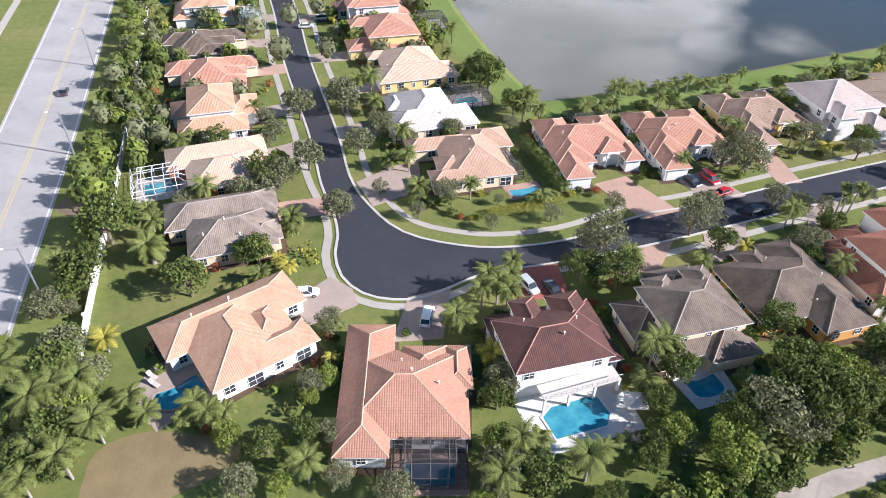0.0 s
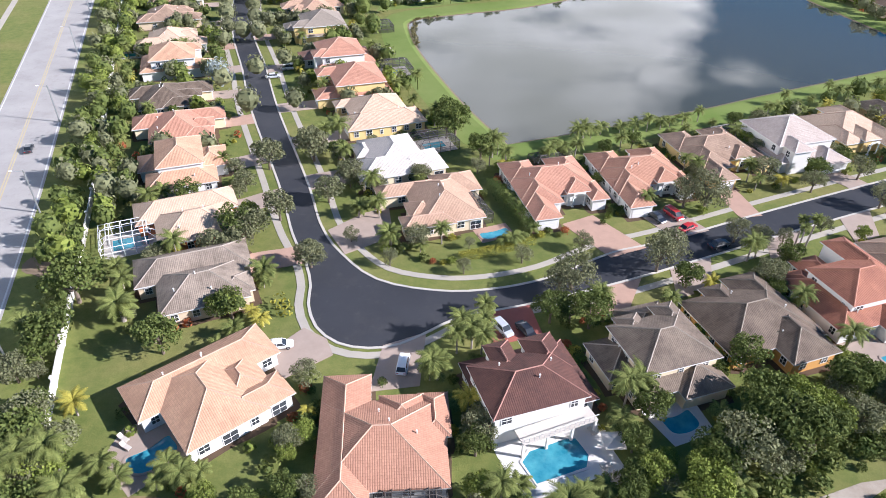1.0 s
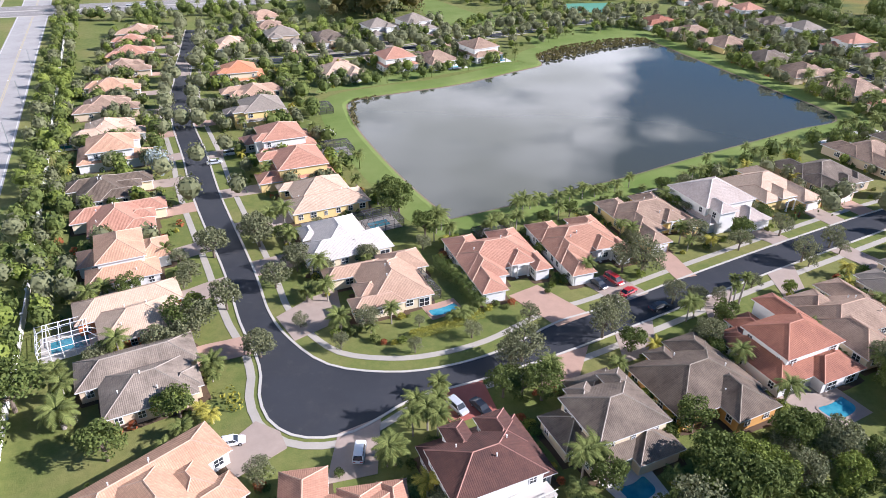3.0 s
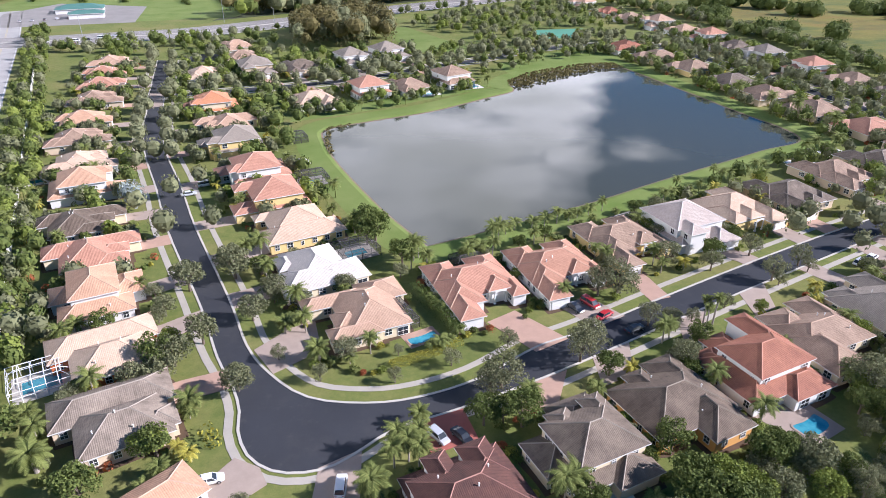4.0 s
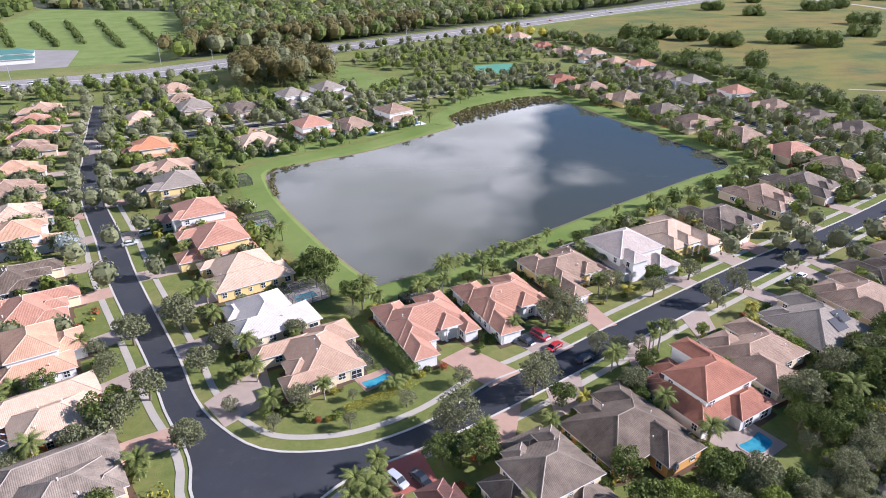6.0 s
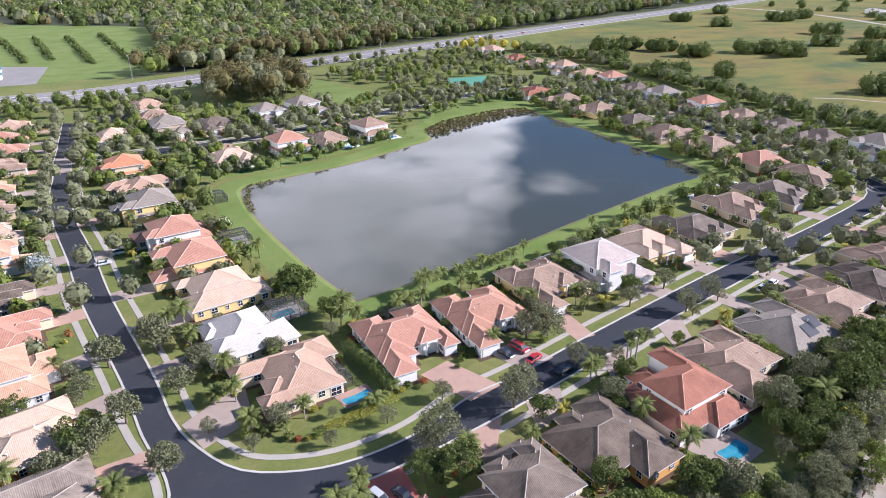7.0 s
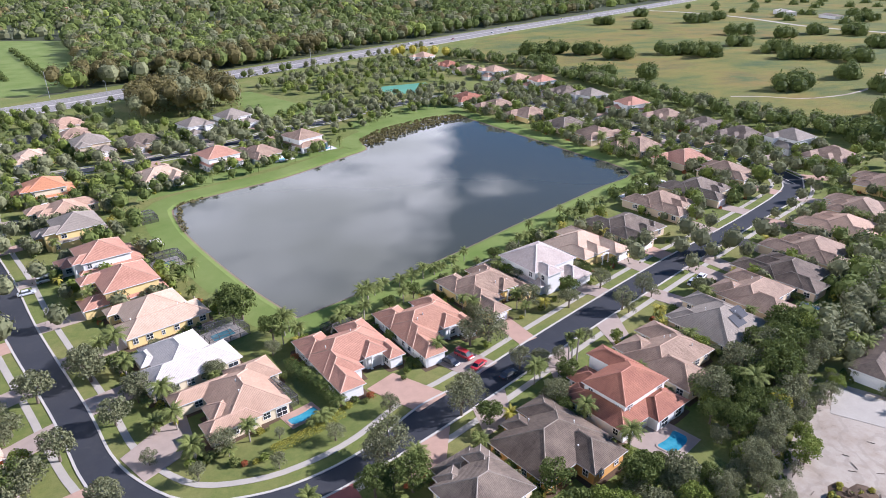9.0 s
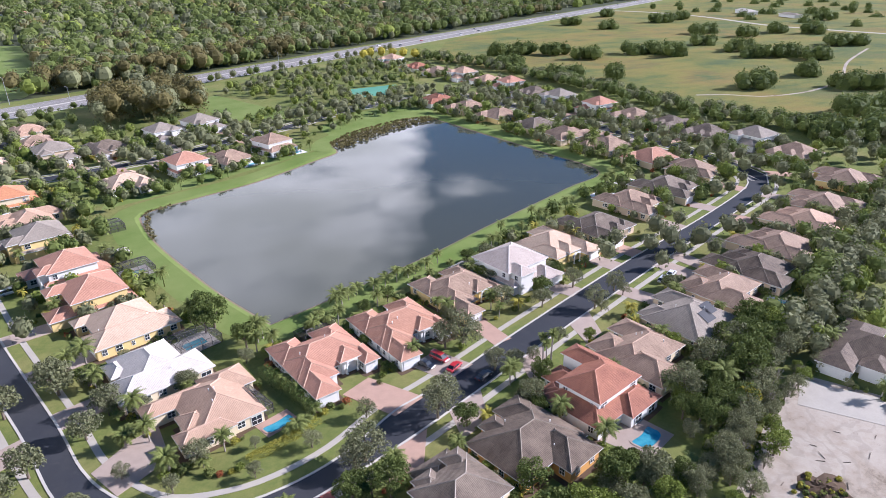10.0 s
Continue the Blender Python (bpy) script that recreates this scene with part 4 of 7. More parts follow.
def portico(top, x, y, w, d, h):
    """A white entrance porch: columns, an arched beam and a small hip roof, parts of the house."""
    for sx in (-1, 1):
        g = Geo()
        g.tube((x + sx * w / 2, y + d, 0.05), (x + sx * w / 2, y + d, h), 0.20, 0.17, 10)
        g.box(x + sx * w / 2 - 0.27, x + sx * w / 2 + 0.27, y + d - 0.27, y + d + 0.27, 0, 0.22)
        part("column", g.mesh("column", TRIM), top, "round white porch column")
    g = Geo()
    n = 10
    for k in range(n):
        a0, a1 = math.pi * k / n, math.pi * (k + 1) / n
        x0, x1 = x - w / 2 * math.cos(a0), x - w / 2 * math.cos(a1)
        z0, z1 = h + 0.7 * math.sin(a0), h + 0.7 * math.sin(a1)
        for yy in (y + d + 0.18, y + d - 0.18):
            g.poly([(x0, yy, z0), (x1, yy, z1), (x1, yy, h + 1.0), (x0, yy, h + 1.0)])
        g.poly([(x0, y + d - 0.18, z0), (x1, y + d - 0.18, z1), (x1, y + d + 0.18, z1), (x0, y + d + 0.18, z0)])
    part("arch", g.mesh("arch", TRIM), top, "white rendered entrance arch")


portico(houses[30.6, 125.2], -4.4, 3.2, 2.8, 1.2, 2.5)
portico(houses[51.8, 129.6], -4.4, 3.2, 2.8, 1.2, 2.5)
portico(houses[73.9, 140.6], -4.4, 3.2, 2.8, 1.2, 2.5)
portico(houses[114.5, 155], 0.9, 8.2, 2.6, 1.4, 2.5)


# ---- plants ----
def leaf_mesh(name, centres, normals, sizes, mat, seed):
    """Many small leaf sprays: bent diamonds round their centres, facing along the normals with some scatter."""
    r = np.random.RandomState(seed)
    n = len(centres)
    nn = normals + r.normal(0, 0.85, (n, 3))
    nn /= np.linalg.norm(nn, axis=1)[:, None] + 1e-9
    t = np.cross(nn, r.normal(0, 1, (n, 3)))
    t /= np.linalg.norm(t, axis=1)[:, None] + 1e-9
    b = np.cross(nn, t)
    s = sizes[:, None]
    asp = r.uniform(0.5, 0.9, (n, 1))
    v = np.stack([centres - t * s, centres - b * s * asp + nn * s * 0.15, centres + t * s, centres + b * s * asp + nn * s * 0.15], 1).reshape(-1, 3)
    me = bpy.data.meshes.new(name)
    me.vertices.add(4 * n)
    me.vertices.foreach_set("co", v.astype(np.float32).ravel())
    me.loops.add(4 * n)
    me.loops.foreach_set("vertex_index", np.arange(4 * n, dtype=np.int32))
    me.polygons.add(n)
    me.polygons.foreach_set("loop_start", np.arange(0, 4 * n, 4, dtype=np.int32))
    me.materials.append(mat)
    me.update(calc_edges=True)
    return me


def lobes(seed, height, radius, count):
    """The rounded masses of a crown, from its low skirt to its top: centre and radius of each."""
    r = np.random.RandomState(seed)
    out = [((r.uniform(-0.1, 0.1) * radius, r.uniform(-0.1, 0.1) * radius, height * 0.60), radius * 0.62)]
    for k in range(count):
        a = 2.4 * k + r.uniform(-0.5, 0.5)
        lift = r.uniform(0.0, 1.0)
        d = radius * r.uniform(0.45, 0.80) * (1 - 0.55 * max(0.0, lift - 0.45))
        out.append(((d * math.cos(a), d * math.sin(a), height * (0.36 + 0.50 * lift)), radius * r.uniform(0.16, 0.34)))
    return out


def crown_points(masses, count, seed, squash=0.8):
    r = np.random.RandomState(seed)
    w = np.array([m[1] ** 2 for m in masses])
    pick = r.choice(len(masses), count, p=w / w.sum())
    d = r.normal(0, 1, (count, 3))
    d[:, 2] = np.where(d[:, 2] < -0.5, -d[:, 2] * 0.7, d[:, 2])
    d /= np.linalg.norm(d, axis=1)[:, None]
    c = np.array([m[0] for m in masses])[pick]
    rad = np.array([m[1] for m in masses])[pick][:, None] * (0.45 + 0.85 * np.sqrt(r.uniform(0, 1, (count, 1))))
    return c + d * rad * np.array([1, 1, squash]), d


def broadleaf_meshes(seed, height, radius, leaf, count=1300, size=0.34):
    m = lobes(seed, height, radius, 17)
    c, d = crown_points(m, count, seed)
    r = np.random.RandomState(seed + 1)
    crown = leaf_mesh("crown", c, d, size * r.uniform(0.6, 1.3, count), LEAF[leaf], seed)
    g = Geo()
    base = height * 0.30
    g.tube((0, 0, -0.1), (0.05, 0.02, base), height * 0.030 + 0.06, height * 0.022 + 0.04, 8)
    for p, q in m[:9]:
        mid = Vector((p[0] * 0.4, p[1] * 0.4, base + (p[2] - base) * 0.45))
        g.tube((0.05, 0.02, base - 0.1), mid, height * 0.017 + 0.02, height * 0.011 + 0.02, 6)
        g.tube(mid, p, height * 0.011 + 0.02, 0.03, 5)
    return g.mesh("trunk", BARK, True), crown


TREE_LABEL = {
    "oak": "rounded street oak with grey-green leaves", "olive": "thin grey-green street tree with an airy crown", "dark": "dense dark green garden tree",
    "bright": "bright green leafy garden tree", "yellow": "yellow flowering tree among green trees", "brown": "russet-green cypress tree", "silver": "pale silvery-leaved ornamental tree",
}
tree_kinds = {}


def build_tree(kind, x, y, scale=1.0, near=True, group="trees of the estate"):
    """A tree with a trunk and a crown; every kind has three shapes."""
    global tree_no
    tree_no += 1
    r = random.Random(tree_no * 13 + 5)
    shape = r.randrange(3)
    key = (kind, shape, near)
    m = Matrix.Translation((x, y, 0)) @ Matrix.Rotation(r.uniform(0, 6.28), 4, "Z") @ Matrix.Scale(scale * r.uniform(0.9, 1.12), 4)
    if key not in tree_kinds:
        hgt, rad, n, s = {"oak": (6.2, 3.2, 3200, 0.165), "olive": (5.6, 2.8, 2300, 0.135), "dark": (6.4, 3.2, 3000, 0.18), "bright": (5.6, 2.8, 2800, 0.165),
                          "yellow": (5.0, 2.4, 1500, 0.21), "brown": (11.0, 3.8, 1500, 0.40), "silver": (5.2, 2.8, 1500, 0.20)}[kind]
        if not near:
            n, s = int(n * 0.55), s * 1.2
        tree_kinds[key] = broadleaf_meshes(101 * shape + 7 * len(kind) + ord(kind[0]), hgt, rad, kind, n, s)
    trunk, crown = tree_kinds[key]
    top = thing("tree", m, TREE_LABEL[kind], "tree", group)
    part("trunk", trunk, top)
    part("crown", crown, top)
    return top


tree_no = 0


def frond_mesh(seed, length, droop, leaf, joints=8, pairs=17, broad=1.0):
    """One palm leaf: an arching midrib with two rows of narrow leaflets."""
    r = random.Random(seed)
    g = Geo()
    pts = []
    for k in range(joints + 1):
        t = k / joints
        pts.append(Vector((length * t * (1 - 0.12 * t), 0, length * (0.42 * t - droop * t * t))))
    for a, b in zip(pts, pts[1:]):
        w = 0.05
        g.poly([a + Vector((0, -w, 0)), b + Vector((0, -w * 0.7, 0)), b + Vector((0, w * 0.7, 0)), a + Vector((0, w, 0))])
    for k in range(2 if pairs > 8 else 1, pairs):
        t = k / pairs
        i = min(joints - 1, int(t * joints))
        p = pts[i].lerp(pts[i + 1], t * joints - i)
        fwd = (pts[i + 1] - pts[i]).normalized()
        ln = length * 0.30 * math.sin(math.pi * min(0.97, 0.18 + 0.8 * t)) + 0.10
        for s in (-1, 1):
            tip = p + fwd * ln * 0.55 + Vector((0, s * ln * 0.85, -ln * r.uniform(0.15, 0.45)))
            w = fwd * 0.11 * broad * length / 2.6
            g.poly([p - w, p + w, tip])
    return g.mesh("frond", LEAF[leaf])


PALMS = {
    # trunk height, trunk radius, fronds, frond length, droop, leaf
    "queen": (5.4, 0.18, 21, 3.0, 0.95, "palm"), "date": (3.2, 0.30, 26, 3.0, 0.75, "palm"), "areca": (2.2, 0.09, 16, 2.4, 0.6, "palm"),
    "gold": (3.0, 0.15, 16, 2.7, 0.8, "palmgold"), "fan": (9.0, 0.22, 26, 1.7, 0.75, "palm"),
}
PALM_LABEL = {"queen": "tall feathery palm with a slim pale trunk", "date": "stout date palm with a dense arching crown", "areca": "low clumping palm with upright fronds",
              "gold": "golden-green coconut palm with arching fronds", "fan": "tall fan palm with a compact crown"}
palm_cache = {}


def palm_trunk(kind):
    hgt, rad, *_ = PALMS[kind]
    g = Geo()
    n = 7
    for k in range(n):
        a, b = k / n, (k + 1) / n
        g.tube((0.25 * a * a, 0, hgt * a - (0.1 if k == 0 else 0)), (0.25 * b * b, 0, hgt * b), rad * (1.15 - 0.35 * a), rad * (1.10 - 0.35 * b), 8)
    return g.mesh("trunk", PALM_BARK, True)


def frond_turns(kind, seed):
    hgt, rad, n, ln, dr, leaf = PALMS[kind]
    r = random.Random(seed)
    out = []
    for k in range(n):
        lift = (k % 3) * (32 if kind != "areca" else 20) - 12 + r.uniform(-8, 8)
        out.append(Matrix.Translation((0.25, 0, hgt)) @ Euler((0, 0, radians(k * 137.5 + r.uniform(-12, 12)))).to_matrix().to_4x4() @ Euler((0, radians(-lift), 0)).to_matrix().to_4x4()
                   @ Matrix.Scale(r.uniform(0.85, 1.1), 4))
    return out


def build_palm(kind, x, y, scale=1.0, near=False):
    """A palm: near ones have every frond as a part, far ones one joined crown."""
    global tree_no
    tree_no += 1
    r = random.Random(tree_no * 7 + 1)
    hgt, rad, n, ln, dr, leaf = PALMS[kind]
    top = thing("palm", Matrix.Translation((x, y, 0)) @ Matrix.Rotation(r.uniform(0, 6.28), 4, "Z") @ Matrix.Scale(scale * r.uniform(0.9, 1.1), 4), PALM_LABEL[kind], "palm tree", "palms of the estate")
    if ("t", kind) not in palm_cache:
        palm_cache["t", kind] = palm_trunk(kind)
        palm_cache["f", kind] = [frond_mesh(31 + k, ln, dr * (0.85 + 0.15 * k), leaf) for k in range(3)]
        cr = Geo()
        for k, m in enumerate(frond_turns(kind, 3)):
            src = palm_cache["f", kind][k % 3]
            vs = [m @ v.co for v in src.vertices]
            for f in src.polygons:
                cr.poly([vs[i] for i in f.vertices])
        palm_cache["c", kind] = cr.mesh("crown", LEAF[leaf])
        thin = Geo()
        light = frond_mesh(31, ln, dr, leaf, 4, 8, 1.8)
        for m in frond_turns(kind, 3):
            vs = [m @ v.co for v in light.vertices]
            for f in light.polygons:
                thin.poly([vs[i] for i in f.vertices])
        palm_cache["l", kind] = thin.mesh("crown", LEAF[leaf])
    part("trunk", palm_cache["t", kind], top)
    if near:
        for k, m in enumerate(frond_turns(kind, tree_no)):
            part("frond", palm_cache["f", kind][k % 3], top, "", m)
    else:
        part("crown", palm_cache["c", kind], top)
    return top


def shrub_mesh(seed, leaf, w=1.1, h=1.1, n=300, size=0.17):
    r = np.random.RandomState(seed)
    masses = [((0, 0, h * 0.45), w * 0.75)] + [((r.uniform(-0.5, 0.5) * w, r.uniform(-0.5, 0.5) * w, h * r.uniform(0.3, 0.6)), w * 0.5) for _ in range(4)]
    c, d = crown_points(masses, n, seed, h / w)
    c[:, 2] = np.maximum(c[:, 2], 0.05)
    return leaf_mesh("shrub", c, d, size * r.uniform(0.6, 1.3, n), LEAF[leaf], seed)


SHRUBS = {k: [shrub_mesh(s * 11 + 3, k) for s in range(2)] for k in ("dark", "bright", "hedge", "gold", "red", "palm")}
SHRUB_LABEL = {"dark": "low dark green rounded garden shrub", "bright": "low bright green leafy garden shrub", "hedge": "clipped mid-green garden shrub by a wall", "gold": "low rounded yellow-green garden shrub",
               "red": "low reddish-leaved garden shrub in a bed", "palm": "low spreading green garden plant"}


def build_shrub(kind, x, y, scale=1.0):
    global tree_no
    tree_no += 1
    r = random.Random(tree_no * 3 + 2)
    m = Matrix.Translation((x, y, 0)) @ Matrix.Rotation(r.uniform(0, 6.28), 4, "Z") @ Matrix.Scale(scale * r.uniform(0.8, 1.25), 4)
    return thing("shrub", m, SHRUB_LABEL[kind], "shrub", "garden shrubs", "", SHRUBS[kind][r.randrange(2)])


def hedge(pts, width, height, leaf, label):
    """A clipped hedge along a line."""
    line = smooth_line(pts, 0.5)
    r = np.random.RandomState(len(line))
    per = 60
    c, d = [], []
    for k, p in enumerate(line[:-1]):
        t = (line[k + 1] - p).normalized()
        side = np.array([-t.y, t.x, 0])
        for _ in range(per):
            f = r.randint(0, 4)
            u, v = r.uniform(-1, 1), r.uniform(0, 1)
            if f < 2:
                off, nrm = side * u * width / 2 + np.array([0, 0, height * r.uniform(0.9, 1.08)]), np.array([0, 0, 1.0])
            else:
                s = 1 if f == 2 else -1
                off, nrm = side * s * width / 2 * r.uniform(0.9, 1.1) + np.array([0, 0, height * v]), side * s
            c.append(np.array([p.x, p.y, 0]) + off + np.array([t.x, t.y, 0]) * r.uniform(0, 0.5))
            d.append(nrm)
    me = leaf_mesh("hedge", np.array(c), np.array(d), 0.13 * r.uniform(0.6, 1.3, len(c)), LEAF[leaf], 5)
    return tagged(new("hedge", me), label, "hedge")


PLACED = {"tree": [], "palm": [], "shrub": []}


def tree(kind, x, y, scale=1.0):
    PLACED["tree"].append((kind, x, y, scale * 1.18))


def palm(kind, x, y, scale=1.0):
    PLACED["palm"].append((kind, x, y, scale))


def shrub(kind, x, y, scale=1.0):
    PLACED["shrub"].append((kind, x, y, scale))


# keep plants out of the houses, the streets and the pools
FOOT = []
for rows_, det, big in HOUSE_ROWS:
    for hx, hy, hh, pl, rf, wa, mi in rows_:
        m_inv = pose(hx, hy, 0, 0, 0, hh).inverted()
        FOOT.append((hx, hy, m_inv, [(-b * big, -a * big, c * big, d * big) if mi else (a * big, b * big, c * big, d * big) for a, b, c, d, e in TEMPLATES[pl]]))
ROAD_PTS = np.array([(p.x, p.y) for p in resample(INNER, 300) + resample(OUTER, 300)])
MID_PTS = np.array([((nearest(p, fine_out) + p) / 2)[:2] for p in fine_in])
EAST_PTS = np.array([(p.x, p.y) for p in resample(east_street, 300)])
MAIN_PTS = np.array([(p.x, p.y) for p in resample(main_road, 300)])
POOL_SPOTS = []
DRIVES = [(gp + gd * 5, 6.0) for _, gp, gd, gw in garage_sites] + [(Vector(q), r_) for q, r_ in (((-20, 77.5, 0), 6.5), ((-2.6, 75, 0), 6.5), ((15.5, 83.5, 0), 6), ((35, 90, 0), 5.5), ((39, 109, 0), 7), ((-11, 112, 0), 7), ((55, 115, 0), 6))]


def free(x, y, gap=0.8):
    for hx, hy, mi, rects in FOOT:
        if abs(hx - x) + abs(hy - y) < 32:
            q = mi @ Vector((x, y, 0))
            if any(a - gap < q.x < b + gap and c - gap < q.y < d + gap for a, b, c, d in rects):
                return False
    for pts, lim in ((MID_PTS, 5.0 + gap), (EAST_PTS, 4.2 + gap), (MAIN_PTS, 9.4 + gap)):
        if np.min(np.hypot(pts[:, 0] - x, pts[:, 1] - y)) < lim:
            return False
    if math.hypot(x + 8, y - 90) < 12.5 + gap:
        return False
    if any(math.hypot(px - x, py - y) < pr + gap for px, py, pr in POOL_SPOTS):
        return False
    return not any(math.hypot(c.x - x, c.y - y) < rr - 2 + gap for c, rr in DRIVES)


POOL_SPOTS += [(-36, 57, 5), (19.3, 56, 8), (39, 62, 4.6), (80, 74, 5.5), (146.5, 98.5, 5), (16, 111, 5), (4.5, 151, 4.5), (-6.5, 202, 4.5), (-12.5, 220.5, 4), (-56.5, 109, 6.5), (-1, 48, 6.5)]

# trees read one by one, area by area: x, y, size
STREET_OAKS = [(-20, 100.5, .8), (-33, 110.5, 1.1), (-28.5, 117, 1.0), (-19, 124, 1.0), (-34.5, 139, 1.25), (-24.5, 143, 1.25), (-38, 129, .8), (-26, 147, 1.0), (-45, 168, 1.2), (-56, 186, 1.1),
               (-48, 196, 1.0), (-59, 230, 1.1), (-64, 222, 1.0), (-61, 277, 1.0), (-70, 255, 1.0), (-33, 172, .9), (-41, 205, .9), (-53, 245, .9), (-74, 290, 1), (-15, 132, .9)]
STREET_OLIVES = [(-13, 108.8, .55), (-5, 100.8, .55), (9, 98, .5), (20.5, 101.2, .6), (33, 105, .65), (28.5, 93, 1.25), (26, 91.5, 1.0), (49, 100.5, 1.25), (46, 98, 1.1), (63, 119.5, 1.5), (59, 121, 1.2), (69.5, 106, .8), (65, 107.5, .8),
                 (91, 127, 1.0), (103, 120, 1.1), (114, 125.5, .9), (105, 132.5, 1.0), (124, 141, 1.0), (148, 140.5, 1.1), (157, 136, 1.1), (172, 138.5, 1.0), (151, 150, 1.0), (81, 131, 1.0), (197, 168, 1.1), (140, 140, .9), (133, 148.5, .9)]
GARDEN_TREES = [(-58, 79, 1.25), (-59.5, 91, 1.3), (-41, 78, 1.0), (-36, 110.5, .95), (10.5, 157, 1.15), (9, 163, 1.05), (23, 84, .85), (29.5, 82.5, 1.05), (50, 93, .8), (-23, 285, 1.2), (-15, 240, 1), (-28, 225, .9), (52, 72, 1.0), (34, 63, .8), (-66, 222, 1.0), (16, 143, .9), (-4, 285, .8), (72, 99, .7)]
SOUTH_TREES = [(8, 57, 1.0), (8, 50, 1.0), (8, 45, 1.1), (13, 44, 1.2), (31, 52, 1.2), (44, 54, 1.25), (51, 57, 1.3), (55, 62, 1.2), (-18, 59, .75), (-22, 49, .95), (-27, 50, .8), (-24, 43, .9), (-17, 51, .8), (-16, 60, .8), (-5, 42.5, .9),
               (66, 67, 1.2), (59, 60, 1.2), (8.5, 62, .8), (27, 48, 1.0), (38, 52, 1.1), (72, 64, 1.1), (30, 57, .9)]
DATE_PALMS = [(-28, 96, 1.0), (3.2, 71.5, 1.15), (-5, 107, .95), (-12, 118, .8), (12, 86.3, .9), (-45, 139, .85), (-50, 86, 1.15)]
GOLD_PALMS = [(-26, 84, .8), (-49.5, 65.5, .9), (-28, 86, .7), (-27, 180, .9)]
QUEEN_PALMS = [(9, 78, .9), (7.5, 80, .8), (10.5, 76.5, .85), (6.5, 77, .9), (11, 81, .8), (-19, 152, 1.1), (-22, 150, 1.0), (19, 144.5, 1.0), (20.5, 146, .9), (41, 150.5, 1.0), (43, 151.5, .9), (50, 119.5, .85), (32, 87, .8), (65, 101, .8), (67, 102, .75), (62, 159, .8),
               (78, 132, .9), (1, 188, .9), (-26, 181, .9), (31, 65, 1.0), (33, 66.5, .9), (-48, 56, 1.1), (-59, 57, 1.1), (-53, 53, 1.1), (-44, 50, 1.0), (78, 165, .7), (107, 176, .7), (124, 183, .7), (-16, 45, .9), (21, 48.6, .7)]
FAN_PALMS = [(75.5, 102.5, .85), (77.5, 103.5, .9), (76, 104.5, .8)]
AREAS = [(49, 157, 1.2), (46, 155, 1.2), (54, 157, 1.1), (58, 158, 1.2), (66, 160, 1.2), (69, 161.5, 1.1), (73, 163, 1.2), (36, 149, 1.0), (-33, 55, 1.1), (-39, 53, 1.0), (-31, 53.5, 1), (25, 50, 1.1), (13, 51, 1.1), (29, 61, 1.1), (-42, 56, 1.1), (61, 64, 1.1), (56, 66, 1.0), (22, 120, .8), (20.5, 123, .8)]
for kind, rows_ in (("oak", STREET_OAKS), ("olive", STREET_OLIVES), ("dark", GARDEN_TREES)):
    for x, y, s in rows_:
        tree(kind, x, y, s)
for k, (x, y, s) in enumerate(SOUTH_TREES):
    tree(("dark", "bright", "oak")[k % 3], x, y, s * (0.72 if x < 36 else 0.95))
for kind, rows_ in (("date", DATE_PALMS), ("gold", GOLD_PALMS), ("queen", QUEEN_PALMS), ("fan", FAN_PALMS), ("areca", AREAS)):
    for x, y, s in rows_:
        palm(kind, x, y, s)
tree("silver", -57, 188, 1.2)
tree("silver", -58.5, 192, 1.0)
tree("yellow", 104, 71.5, 1.0)
shrub("gold", -24, 89.5, 1.7)
shrub("gold", -23, 87.5, 1.5)
hedge([(8.5, 102.6), (13, 104), (19, 106), (24, 108.2)], 1.8, 1.3, "gold", "clipped yellow-green hedge along a lawn")
hedge([(24.5, 110), (21, 119), (17.2, 130)], 2.4, 2.7, "hedge", "tall dark green hedge between two houses")
hedge([(36, 139), (47, 143.5)], 1.4, 1.4, "hedge", "clipped green hedge behind a house")
hedge([(152, 193), (168, 199), (182, 204)], 1.4, 1.4, "hedge", "clipped green hedge behind a house")

rs = random.Random(11)


def along(line, d0, d1, step, fn, start=0, stop=1):
    pts = resample(line, 400)
    length = sum((b - a).length for a, b in zip(pts, pts[1:]))
    n = int(length / step)
    for k in range(int(n * start), int(n * stop)):
        i = min(398, int(399 * (k + rs.uniform(-0.4, 0.4)) / n))
        i = max(1, i)
        t = (pts[i + 1] - pts[i - 1]).normalized()
        d = rs.uniform(d0, d1)
        fn(pts[i].x - t.y * d, pts[i].y + t.x * d)


def belt_plant(x, y):
    if not free(x, y, 1.0) or y < 30:
        return
    k = rs.random()
    if k < 0.50:
        tree(rs.choice(("dark", "oak", "bright", "dark")), x, y, rs.uniform(0.45, 0.95))
    elif k < 0.62:
        palm(rs.choice(("queen", "areca")), x, y, rs.uniform(0.7, 1.0))
    else:
        shrub(rs.choice(("dark", "bright", "hedge", "palm")), x, y, rs.uniform(0.9, 2.0))


along(main_road, -14, -16, 8.5, belt_plant, 0.17, 0.86)
along(main_road, -16.5, -19.5, 3.2, belt_plant, 0.17, 0.86)
along(main_road, -21, -25, 3.4, lambda x, y: belt_plant(x, y) if y > 96 else None, 0.17, 0.86)


def wood_plant(x, y):
    if free(x, y, 1.2):
        k = rs.random()
        if k < 0.14:
            palm(rs.choice(("queen", "areca")), x, y, rs.uniform(0.8, 1.1))
        else:
            low = x < 36 or math.hypot(x - 80, y - 70) < 10
            tree(rs.choice(("dark", "dark", "bright", "oak", "olive")), x, y, rs.uniform(0.4, 0.7) if low else rs.uniform(0.6, 1.15))


